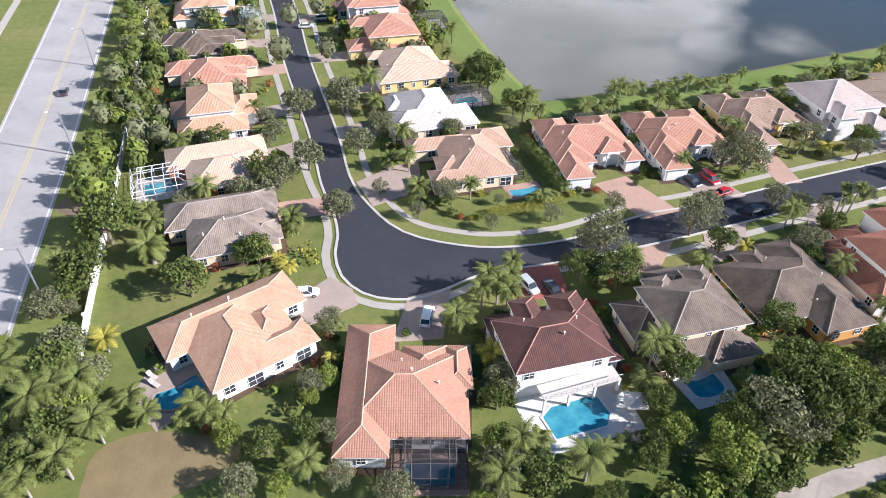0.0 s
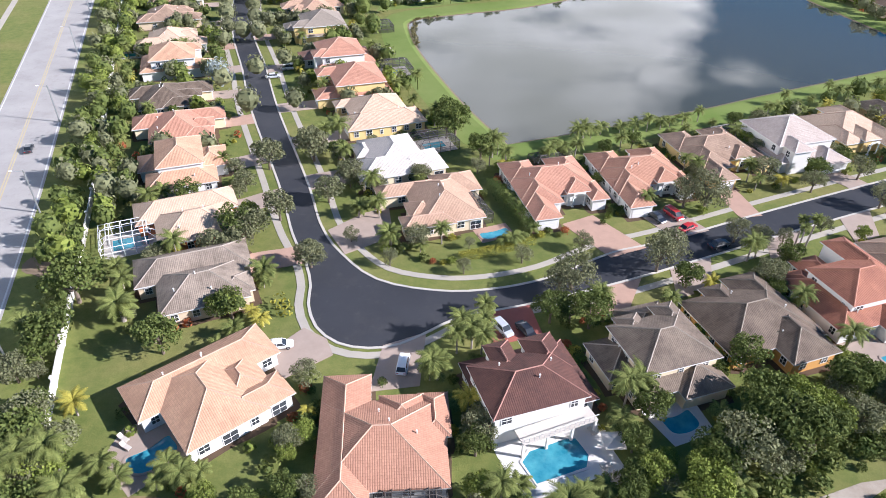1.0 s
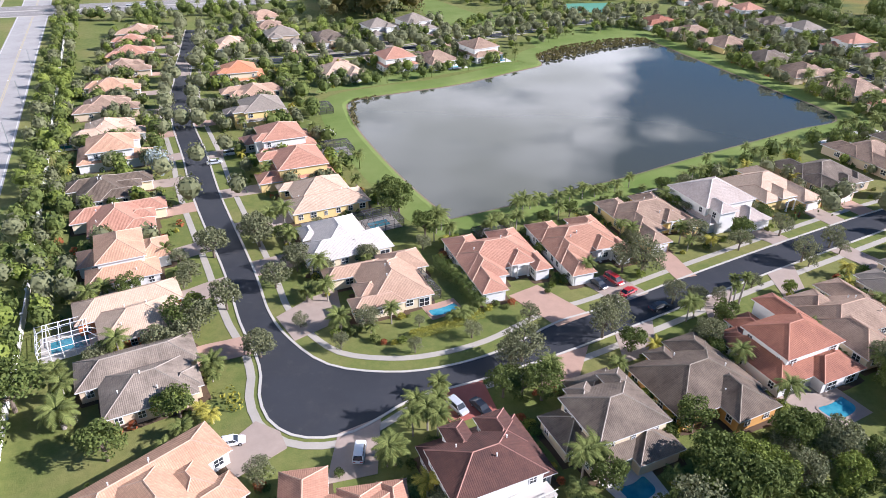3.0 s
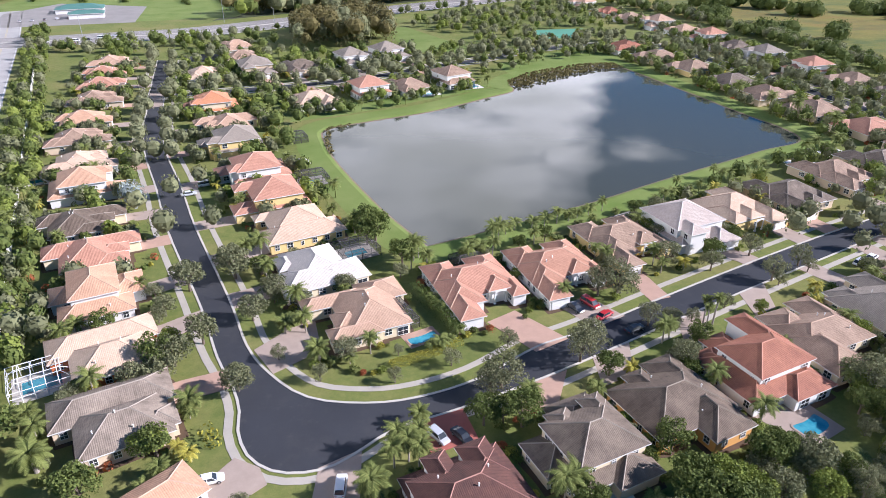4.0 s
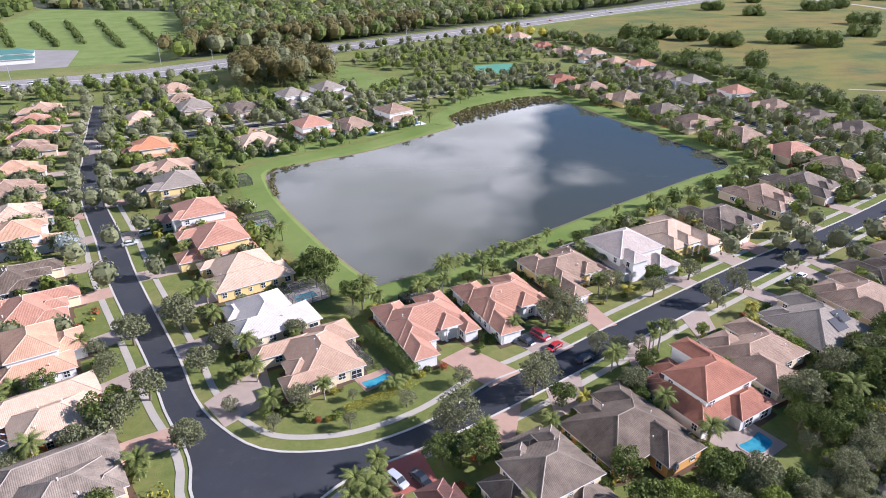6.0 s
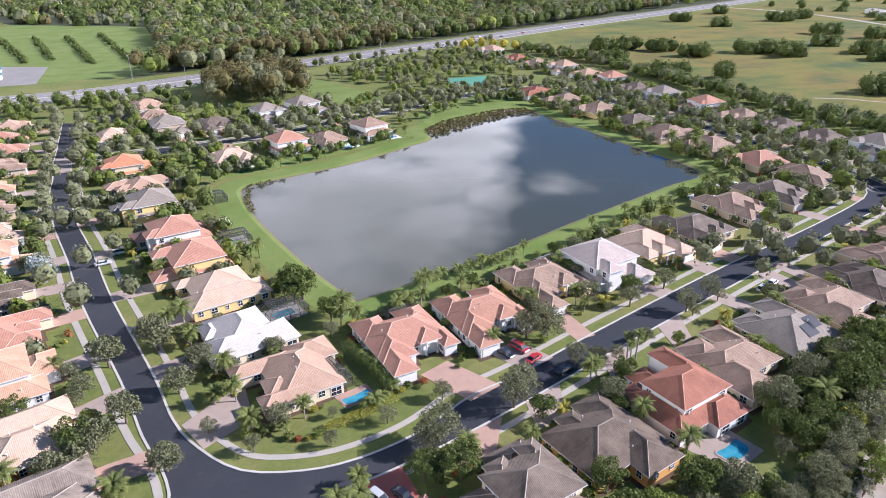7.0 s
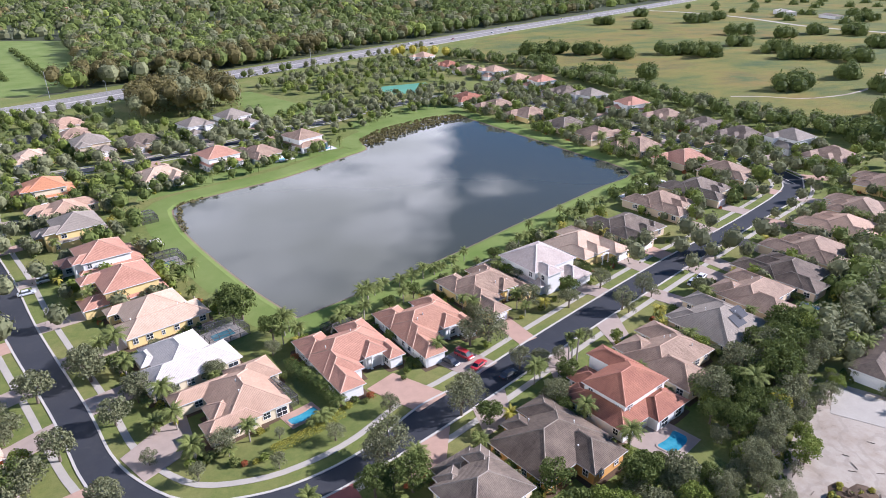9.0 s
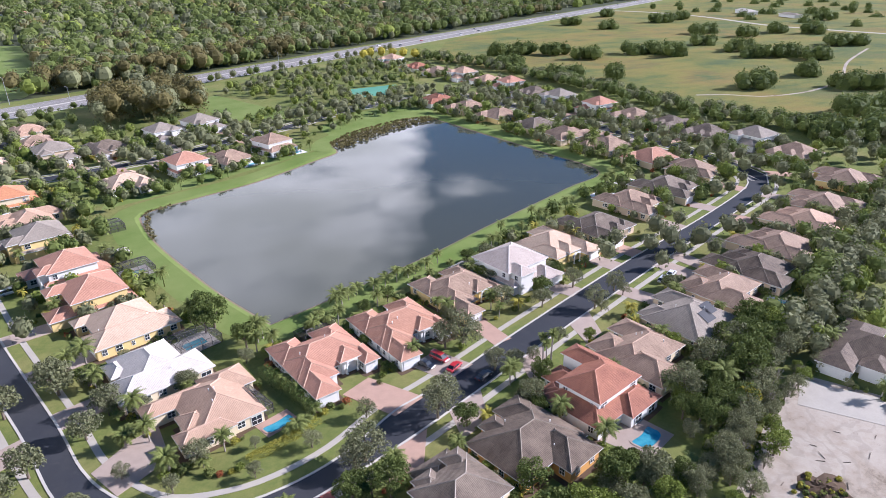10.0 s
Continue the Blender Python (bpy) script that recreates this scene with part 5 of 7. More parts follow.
south_wood = smooth_line([(5, 41), (30, 48), (50, 57), (70, 63), (88, 70), (105, 78), (118, 84), (145, 94), (170, 106), (205, 120), (240, 133), (290, 152)])
for lo, hi in ((-4, -1), (-1, 3), (3, 7)):
    along(south_wood, lo, hi, 6.2, wood_plant)
along(south_wood, -4.8, -3.8, 2.0, lambda x, y: shrub(rs.choice(("dark", "bright", "palm", "hedge")), x, y, rs.uniform(0.9, 1.8)))
along(south_wood, -14, -8.0, 3.0, lambda x, y: tree(rs.choice(("olive", "olive", "bright")), x, y, rs.uniform(0.4, 0.8)) if x > 78 else None)
along(south_wood, -7.5, -5.0, 2.6, lambda x, y: shrub("dark", x, y, rs.uniform(0.8, 1.5)) if x < 75 else tree("olive", x, y, rs.uniform(0.6, 1.0)))


def yard_plant(x, y, share=0.2):
    if not free(x, y, 0.5):
        return
    k = rs.random()
    if k < share:
        tree(rs.choice(("oak", "olive", "dark", "bright")), x, y, rs.uniform(0.4, 0.85))
    elif k < share + 0.18:
        palm(rs.choice(("queen", "queen", "areca", "areca", "areca", "gold", "date")), x, y, rs.uniform(0.55, 0.9))
    else:
        shrub(rs.choice(("dark", "bright", "hedge", "gold", "palm", "palm", "red")), x, y, rs.uniform(0.5, 1.1))


for n_, (hx, hy, mi, rects) in enumerate(FOOT):
    m = mi.inverted()
    x0, x1 = min(r_[0] for r_ in rects), max(r_[1] for r_ in rects)
    y0, y1 = min(r_[2] for r_ in rects), max(r_[3] for r_ in rects)
    for _ in range(34):
        side = rs.randrange(4)
        u = rs.random()
        o = rs.uniform(0.7, 2.6)
        q = [(x0 + u * (x1 - x0), y0 - o - 1), (x0 + u * (x1 - x0), y1 + o), (x0 - o * 0.7, y0 + u * (y1 - y0)), (x1 + o * 0.7, y0 + u * (y1 - y0))][side]
        p = m @ Vector((*q, 0))
        yard_plant(p.x, p.y, 0.10 if n_ < 15 else 0.25 if hy < 170 else 0.5)


def street_plant(x, y):
    if free(x, y, -0.6):
        tree(rs.choice(("oak", "olive")), x, y, rs.uniform(0.7, 1.15))


def small_street_plant(x, y):
    if free(x, y, -0.4):
        tree(rs.choice(("oak", "olive")), x, y, rs.uniform(0.5, 0.8))


along(INNER, 1.6, 2.2, 17, street_plant, 0.0, 0.36)
along(OUTER, -1.2, -1.8, 15, street_plant, 0.0, 0.32)
along(INNER, 2.2, 3.0, 17, small_street_plant, 0.82, 1.0)
along(OUTER, -2.0, -3.0, 15, small_street_plant, 0.70, 1.0)
along(east_street, 4.2, 8, 9, street_plant)
along(east_street, -4.2, -8, 9, street_plant)
for _ in range(2):
    along(east_street, 8, 30, 4.0, lambda x, y: yard_plant(x, y, 0.6))
    along(east_street, -8, -34, 4.0, lambda x, y: yard_plant(x, y, 0.6))
# trees along the lake lawn behind the far houses
for k in range(0, len(shore)):
    p = grow(shore, 14)[k]
    if rs.random() < 0.55 and free(p.x, p.y, 0.5) and not (85 < p.x < 165 and 320 < p.y < 370):
        (tree("dark", p.x, p.y, rs.uniform(0.5, 0.9)) if rs.random() < 0.4 else palm("queen", p.x, p.y, rs.uniform(0.9, 1.35) if p.x > 150 else rs.uniform(0.5, 0.85)))


# ---- woods too far to count: one object of many sprays each ----
def wood(name, spots, heights, radii, leaf, per, size, label, seed):
    r = np.random.RandomState(seed)
    n = len(spots)
    d = r.normal(0, 1, (n, per, 3))
    d[..., 2] = np.abs(d[..., 2]) * 1.0 - 0.25
    d /= np.linalg.norm(d, axis=2)[..., None]
    c = np.zeros((n, per, 3))
    c[..., :2] = np.array(spots)[:, None, :]
    h, rad = np.array(heights)[:, None], np.array(radii)[:, None]
    k = r.uniform(0.75, 1.1, (n, per))
    c[..., 0] += d[..., 0] * rad * k
    c[..., 1] += d[..., 1] * rad * k
    c[..., 2] = np.maximum(0.2, h - rad * 0.9 + d[..., 2] * rad * 1.15 * k)
    low = r.rand(n, per) < 0.12
    c[..., 2] = np.where(low, c[..., 2] * r.uniform(0.2, 0.7, (n, per)), c[..., 2])
    me = leaf_mesh(name, c.reshape(-1, 3), d.reshape(-1, 3), size * r.uniform(0.6, 1.3, n * per), LEAF[leaf], seed)
    ob = tagged(new(name, me), label, "woodland", "", "stuff")
    if max(radii) < 2.2:
        return ob
    # the leafy heart of every crown, close behind its outer sprays
    rings = ((0.30, -0.75), (0.80, -0.30), (0.84, 0.25), (0.46, 0.72))
    v, f = [], []
    for (x, y), hh, rr in zip(spots, heights, radii):
        o, mid = len(v), hh - rr * 0.9
        for wide, up in rings:
            for k in range(6):
                q = rr * wide * r.uniform(0.8, 1.1)
                v.append((x + q * math.cos(1.047 * k), y + q * math.sin(1.047 * k), max(0.0, mid + rr * up * r.uniform(0.85, 1.1))))
        for j in range(3):
            for k in range(6):
                f.append((o + 6 * j + k, o + 6 * j + (k + 1) % 6, o + 6 * j + 6 + (k + 1) % 6, o + 6 * j + 6 + k))
        f.append(tuple(o + 18 + k for k in range(6)))
    core = bpy.data.meshes.new("foliage_core")
    core.from_pydata(v, [], f)
    core.materials.append(LEAF[leaf])
    part("foliage_core", core, ob)
    return ob


def inside(x, y, poly):
    k, c = len(poly) - 1, False
    for j in range(len(poly)):
        (ax, ay), (bx, by) = poly[j], poly[k]
        if (ay > y) != (by > y) and x < (bx - ax) * (y - ay) / (by - ay) + ax:
            c = not c
        k = j
    return c


def scatter(poly, step, seed, keep=1.0):
    r = random.Random(seed)
    xs, ys = [p[0] for p in poly], [p[1] for p in poly]
    out = []
    y = min(ys)
    while y < max(ys):
        x = min(xs)
        while x < max(xs):
            px, py = x + r.uniform(-1.1, 1.1) * step, y + r.uniform(-1.1, 1.1) * step
            if inside(px, py, poly) and r.random() < keep:
                out.append((px, py))
            x += step
        y += step
    return out


def plant_wood(name, poly, step, leaf, hgt, rad, per, size, label, seed, keep=1.0):
    sp = scatter(poly, step, seed, keep)
    r = random.Random(seed + 1)
    f = [r.uniform(0.55, 1.35) for _ in sp]
    return wood(name, sp, [hgt * k for k in f], [rad * k for k in f], leaf, per, size, label, seed)


NEAR_WOOD = [(-58, 540), (62, 598), (330, 746), (560, 876), (700, 947), (520, 980), (300, 900), (-90, 900), (-62, 690)]
for k, (leaf, keep) in enumerate((("dark", 0.80), ("oak", 0.36), ("brown", 0.22), ("olive", 0.05), ("bright", 0.07))):
    plant_wood("woodland", NEAR_WOOD, 12, leaf, 12.5, 6.0, 60, 0.85, ("dense dark green", "grey-green", "russet-tinged", "pale olive", "bright green")[k] + " woodland beyond the highway", 21 + k, keep)
FAR_WOOD = [(-900, 1100), (-260, 1000), (-60, 890), (300, 900), (520, 985), (760, 990), (1000, 1110), (1900, 1600), (1500, 2400), (-900, 2400)]
for k, (leaf, keep) in enumerate((("dark", 0.50), ("oak", 0.22), ("brown", 0.08), ("bright", 0.04))):
    plant_wood("far_woodland", FAR_WOOD, 22, leaf, 12, 9.5, 20, 2.2, ("distant dark green", "distant grey-green", "distant russet", "distant yellow-green")[k] + " woodland to the horizon", 31 + k, keep)
plant_wood("cypress_edge", [(-72, 530), (60, 598), (170, 660), (160, 690), (40, 640), (-75, 575)], 7.5, "brown", 14, 4.2, 60, 0.8, "tall russet cypress trees along the highway", 45, 0.7)
WEST_WOOD = [(-900, 520), (-300, 520), (-262, 640), (-280, 1000), (-900, 1100)]
plant_wood("west_woodland", WEST_WOOD, 16, "dark", 9, 6.5, 26, 1.5, "dark green woodland west of the field", 41, 0.8)
for k, leaf in enumerate(("brown", "brown", "oak")):
    plant_wood("cypress_grove", [(-16, 470), (-14, 410), (30, 404), (50, 432), (46, 478), (20, 500)], 7.0, leaf, 15, 4.8, 190, 0.7, "dense russet cypress grove beside the highway", 51 + k, (0.5, 0.45, 0.25)[k])
# rows of low bushes on the farm field
rows_field = []
for (ax, ay), (bx, by) in (((-290, 850), (-240, 650)), ((-258, 820), (-197, 640)), ((-230, 832), (-161, 636)), ((-195, 823), (-144, 649)), ((-162, 815), (-108, 618)), ((-131, 825), (-74, 605))):
    for k in range(70):
        if rs.random() < 0.75:
            u = k / 70 + rs.uniform(-0.01, 0.01)
            rows_field.append((ax + (bx - ax) * u + rs.uniform(-2.5, 2.5), ay + (by - ay) * u))
wood("field_hedges", rows_field, [rs.uniform(2, 4.5) for _ in rows_field], [rs.uniform(1.5, 2.8) for _ in rows_field], "dark", 26, 0.7, "rows of dark bushes dividing a farm field", 61)
setting("farm_field", slab([(-62, 545), (-40, 640), (-60, 900), (-260, 1000), (-262, 640), (-230, 520)], 0.02), BANK, "pale green farm field in long strips", "field")


def highway_side(x, y):
    tree(rs.choice(("dark", "oak")), x, y, rs.uniform(0.6, 1.0))


along(highway, -23, -28, 14, lambda x, y: highway_side(x, y) if -60 < x < 260 else None)
along(highway, -20.5, -22, 6, lambda x, y: shrub("dark", x, y, rs.uniform(1, 1.8)) if -180 < x < 260 else None)
along(highway, -38, -48, 7, lambda x, y: highway_side(x, y) if -190 < x < -50 and free(x, y, 1) else None)
for x, y in ((-45, 452), (-40, 440), (-28, 430), (-70, 445), (-85, 450), (-100, 440)):
    tree("dark", x, y, 1.1)
# the park between the highway and the lake
PARK = [(62, 486), (96, 440), (100, 408), (170, 420), (210, 470), (230, 560), (190, 575), (110, 545)]
for px, py in scatter(PARK, 7.5, 71, 0.8):
    if free(px, py, 0.3) and not inside(px, py, [(140, 460), (143, 418), (178, 416), (187, 460)]):
        k = rs.random()
        palm("queen", px, py, rs.uniform(0.7, 1.0)) if k < 0.3 else tree(rs.choice(("oak", "olive", "bright", "dark")), px, py, rs.uniform(0.6, 1.05))
for px, py in ((205, 585), (214, 592), (224, 590), (232, 582), (240, 575), (247, 565)):
    tree("yellow", px, py, 1.5)
# beds round the pool and the lawn at the bend
for px, py, sc in ((17.5, 106.9, 0.85), (19.2, 107.3, 0.95), (21.2, 108.2, 0.9), (23.4, 110.6, 0.95), (23.1, 113, 0.8), (0.9, 105.2, 0.9), (-11.7, 121, 0.8), (-13.2, 127.4, 0.8), (22.8, 118.2, 0.9), (21.1, 124, 0.9)):
    palm("areca", px, py, sc)
for px, py, sc in ((10.6, 106.2, 0.42), (-14.8, 130.3, 0.6), (14.7, 136.6, 0.6)):
    tree("olive", px, py, sc)
for k, (px, py) in enumerate(((-5.9, 105.4), (-4.2, 104.7), (1.6, 102.4), (3.2, 101.6), (5.2, 101.2), (6.8, 101.6), (27.4, 111.2), (29.5, 110.3), (31.0, 111.5), (25.7, 110.2), (41.3, 117.0), (39.7, 114.6), (42.3, 118.6))):
    shrub(("bright", "dark", "palm", "red", "gold")[k % 5], px, py, rs.uniform(0.6, 1.0))
# thick dark growth between the south gardens and the sand
for px, py in scatter([(84, 70), (96, 70), (106, 73), (118, 78), (134, 88), (130, 96), (112, 90), (94, 82)], 4.2, 311, 0.9):
    if free(px, py, 0.6):
        tree(rs.choice(("dark", "dark", "oak", "bright")), px, py, rs.uniform(0.6, 1.1)) if rs.random() < 0.75 else palm("areca", px, py, rs.uniform(0.8, 1.1))
for px, py in scatter([(84, 60), (98, 65), (112, 70), (122, 77), (118, 80), (104, 72), (90, 68)], 3.4, 312, 0.7):
    tree("olive", px, py, rs.uniform(0.35, 0.75)) if rs.random() < 0.5 else shrub(rs.choice(("dark", "palm", "gold")), px, py, rs.uniform(0.8, 1.5))
for _ in range(26):
    px, py = 97.5 + rs.uniform(-5, 5), 49.5 + rs.uniform(-3.5, 3.5)
    shrub(rs.choice(("palm", "dark", "gold")), px, py, rs.uniform(0.3, 0.7))
# dry scrub along the sand's edge
for px, py in scatter([(80, 50), (92, 57), (104, 64.5), (114, 68), (112, 71), (100, 67), (86, 59)], 2.0, 313, 0.7):
    shrub(rs.choice(("palm", "gold", "dark", "hedge")), px, py, rs.uniform(0.4, 1.0))
for px, py in scatter([(38, 36), (44, 42.4), (58, 47), (66, 51), (70, 48), (60, 40)], 1.7, 314, 0.85):
    shrub(rs.choice(("bright", "dark", "hedge", "palm")), px, py, rs.uniform(0.4, 0.9))
# meadow: a broad hedgerow behind the houses, and clumps of round trees
hedgerow = smooth_line([(255, 575), (280, 500), (290, 400), (298, 341), (300, 284), (308, 250), (322, 215), (345, 170)], 6)
along(hedgerow, -9, 9, 1.6, lambda x, y: tree(rs.choice(("dark", "dark", "oak")), x, y, rs.uniform(0.7, 1.2)) if free(x, y, 1) else None)
along(hedgerow, -16, -6, 6, lambda x, y: tree("dark", x, y, rs.uniform(0.7, 1.2)) if y < 330 and free(x, y, 1) else None)
for px, py in scatter([(158, 82), (176, 88), (200, 108), (196, 122), (172, 116), (156, 100)], 5.5, 301) + scatter([(270, 158), (300, 166), (330, 200), (318, 222), (290, 190)], 8, 302):
    if free(px, py, 1.2):
        tree(rs.choice(("dark", "dark", "oak")), px, py, rs.uniform(0.6, 1.1))
MEADOW_TREES = [(324, 546, 8), (347, 540, 14), (372, 525, 10), (382, 488, 15), (440, 490, 12), (456, 480, 12), (458, 456, 13), (548, 741, 11), (662, 814, 12), (660, 704, 12), (674, 700, 12), (719, 714, 9), (611, 574, 16),
                (627, 529, 9), (508, 420, 13), (528, 410, 13), (528, 455, 14), (536, 501, 11), (685, 536, 12), (705, 508, 12), (862, 606, 17), (636, 432, 12), (652, 424, 12), (540, 382, 13), (539, 403, 7), (393, 319, 12),
                (463, 331, 9), (447, 285, 12), (458, 277, 12), (558, 673, 10), (334, 394, 4), (300, 480, 10), (303, 414, 11), (374, 236, 14), (400, 232, 16), (343, 196, 15), (365, 210, 14), (322, 208, 12)]
clumps, ch, cr_ = [], [], []
for x, y, s in MEADOW_TREES:
    for _ in range(10):
        a, d = rs.uniform(0, 6.28), s * math.sqrt(rs.uniform(0, 0.7))
        clumps.append((x + d * math.cos(a) * 1.3, y + d * math.sin(a)))
        ch.append(rs.uniform(7, 12))
        cr_.append(rs.uniform(4.5, 7.0))
wood("meadow_thicket", clumps, ch, cr_, "dark", 100, 0.75, "round dark green thickets standing in the meadow", 81)
more = scatter([(800, 900), (1200, 1000), (1400, 500), (900, 420), (780, 560)], 44, 83, 0.6)
wood("far_thicket", more, [rs.uniform(5, 9) for _ in more], [rs.uniform(4, 10) for _ in more], "dark", 210, 1.1, "scattered grey-green bushes far across the meadow", 84)
# fuller planting between the far houses
for poly, step, sd_ in (([(-72, 330), (-20, 335), (60, 372), (58, 400), (-10, 402), (-70, 440), (-80, 380)], 8.5, 201), ([(-120, 395), (-60, 430), (-50, 470), (-170, 450)], 9, 202),
                        ([(-25, 270), (-8, 284), (-8, 312), (-60, 318), (-60, 300)], 8, 203), ([(-20, 225), (-12, 262), (-30, 280), (-36, 245)], 7.5, 204),
                        ([(182, 205), (230, 205), (240, 260), (215, 390), (176, 396), (184, 330), (196, 250)], 9, 205), ([(240, 205), (285, 205), (270, 330), (250, 420), (225, 400), (236, 300)], 9, 206),
                        ([(190, 140), (265, 165), (275, 185), (230, 190), (185, 168)], 9, 207)):
    for px, py in scatter(poly, step, sd_, 0.8):
        if free(px, py, 0.9):
            palm("queen", px, py, rs.uniform(0.7, 1.0)) if rs.random() < 0.2 else tree(rs.choice(("dark", "dark", "oak", "bright")), px, py, rs.uniform(0.6, 1.1))
# the overgrown south-west corner and the strip between two near houses
for px, py in scatter([(-66, 42), (-44, 44), (-43, 55), (-52, 63), (-66, 64)], 3.6, 211, 0.9):
    if free(px, py, 0.4):
        palm(rs.choice(("queen", "areca")), px, py, rs.uniform(0.7, 1.1)) if rs.random() < 0.45 else tree(rs.choice(("dark", "bright", "oak")), px, py, rs.uniform(0.4, 0.8))
for px, py in scatter([(-21, 68), (-16, 64), (-15.5, 44), (-27, 42), (-25, 50), (-20, 58)], 2.3, 212, 0.85):
    if free(px, py, 0.3):
        tree("bright", px, py, rs.uniform(0.3, 0.55)) if rs.random() < 0.4 else shrub(rs.choice(("bright", "dark", "palm")), px, py, rs.uniform(0.7, 1.4))
for px, py in scatter([(-42, 53), (-30, 50), (-27, 54), (-33, 56), (-40, 54.5)], 1.9, 213, 0.8):
    if free(px, py, -0.8):
        palm("areca", px, py, rs.uniform(0.5, 0.8)) if rs.random() < 0.4 else shrub(rs.choice(("bright", "dark", "palm")), px, py, rs.uniform(0.5, 0.9))
# reeds at the marshy end of the lake
reeds = [(x, y) for x, y in scatter([(91, 306), (90, 319), (104, 334), (139, 351), (161, 352), (163, 338), (150, 338), (122, 326), (104, 311)], 1.5, 91, 0.7)]
wood("reed_bed", reeds, [rs.uniform(-0.1, 0.5) for _ in reeds], [rs.uniform(0.7, 1.1) for _ in reeds], "brown", 12, 0.45, "brown marsh reeds standing in shallow water", 92)
edge_reeds = [(p.x + rs.uniform(-1.2, 0.4), p.y + rs.uniform(-1, 1)) for p in resample([Vector((1.5, 228, 0)), Vector((0, 244, 0)), Vector((1, 257, 0)), Vector((10, 261, 0))], 50)]
wood("shore_reeds", edge_reeds, [0.3] * 50, [0.8] * 50, "brown", 10, 0.3, "dry brown reeds along the lake shore", 93)


# ---- raise the plants: the nearest as things, the rest joined ----
HEART = (35, 85)
for what, build, most in (("tree", build_tree, 300), ("palm", build_palm, 200), ("shrub", build_shrub, 300)):
    rows_ = sorted(PLACED[what], key=lambda q: math.hypot(q[1] - HEART[0], q[2] - HEART[1]))
    for k, (kind, x, y, s) in enumerate(rows_[:most]):
        if what == "shrub":
            build(kind, x, y, s)
        else:
            build(kind, x, y, s, k < (45 if what == "palm" else 130))
    rest = rows_[most:]
    if what == "palm":
        for kind in PALMS:
            mine = [q for q in rest if q[0] == kind]
            if mine:
                g = Geo()
                src = palm_cache["l", kind]
                tr = palm_cache["t", kind]
                allv, allf = [], []
                for kk, (_, x, y, s) in enumerate(mine):
                    m = Matrix.Translation((x, y, 0)) @ Matrix.Rotation(kk * 2.4, 4, "Z") @ Matrix.Scale(s, 4)
                    for me in (src, tr):
                        o = len(allv)
                        allv += [m @ v.co for v in me.vertices]
                        allf += [tuple(o + i for i in f.vertices) for f in me.polygons]
                me = bpy.data.meshes.new("palm_grove")
                me.from_pydata(allv, [], allf)
                me.materials.append(LEAF[PALMS[kind][5]])
                tagged(new("palm_grove", me), "many garden palms among far houses", "palm trees", "", "stuff")
    else:
        for kind in sorted({q[0] for q in rest}):
            mine = [q for q in rest if q[0] == kind]
            hh, rr = {"tree": (6.0, 2.7), "shrub": (1.3, 1.0)}[what]
            if kind == "brown":
                hh = 11
            wood("far_" + what + "s", [(q[1], q[2]) for q in mine], [hh * q[3] for q in mine], [rr * q[3] for q in mine], kind, 95 if what == "tree" else 34, 0.50 if what == "tree" else 0.34,
                 {"tree": "leafy green trees between far houses and streets", "shrub": "low green shrubs round far houses"}[what], 300 + len(mine))


# ---- pools, screen cages ----
def pool(x, y, outline, label, coping=DECK, deck=None, head=0.0):
    """A pool: a coping ring round a sunk basin of water, on a deck."""
    top = thing("swimming_pool", pose(x, y, 0, 0, 0, head), label, "swimming pool", "garden pools")
    loop = [Vector((*p, 0)) for p in outline]
    g = loop_strip([at_z(loop, 0.02), at_z(loop, 0.13), at_z(grow(loop, 0.4), 0.13), at_z(grow(loop, 0.4), 0.0)])
    part("coping", g.mesh("coping", coping), top)
    w = Geo()
    w.poly(at_z(loop, 0.045))
    part("pool_water", w.mesh("pool_water", POOL), top, "clear blue pool water")
    if deck:
        part("deck", slab(deck, 0.035).mesh("deck", coping), top)
    return top


def box_pts(w, d, n=1):
    return [(-w / 2, -d / 2), (w / 2, -d / 2), (w / 2, d / 2), (-w / 2, d / 2)]


def kidney(w, d):
    out = []
    for k in range(28):
        a = 2 * math.pi * k / 28
        out.append((w / 2 * math.cos(a), d / 2 * math.sin(a) + 0.22 * d * math.cos(2 * a) * (1 if math.sin(a) > 0 else -0.3)))
    return out


pool(-36.5, 58.2, kidney(6.4, 5.2), "turquoise kidney-shaped garden pool on a stone patio", PAVER_GREY, [(-5, -4.2), (5.5, -3.4), (6.5, 3.8), (-1, 7.5), (-5.5, 4)], 40)
pool(19.2, 56.0, [(-4.4, -2.4), (3.2, -2.6), (4.6, -1.0), (4.4, 2.2), (2.6, 2.6), (-2.8, 2.6), (-4.6, 1.4)], "blue angular pool on a wide white terrace", DECK_WHITE,
     [(-7.4, -4.4), (8.2, -4.6), (8.6, 5.4), (-7.4, 6.0)], 20)
pool(38.8, 62.0, kidney(5.2, 4.4), "small rounded blue pool on a pale deck", DECK_WHITE, [(-3.6, -3.2), (3.6, -3.4), (4.6, 3.6), (-4.4, 4.0)], 20)
pool(79.8, 73.9, kidney(6.6, 4.6), "deep blue free-form pool on a brick patio", PAVER_GREY, [(-5, -3.4), (4.4, -3.4), (4.6, 6.4), (-7, 7.0)], 20)
pool(146.6, 98.6, kidney(7.2, 5.2), "bright blue free-form garden pool", DECK_WHITE, [(-4.4, -3.6), (4.4, -3.6), (4.6, 3.6), (-5, 4)], 20)
pool(16.4, 111.2, kidney(6.4, 3.4), "pale blue free-form pool beside a house", PAVER_PINK, [(-3.8, -2.0), (3.8, -2.0), (3.8, 3.0), (-3.8, 3.0)], 20)
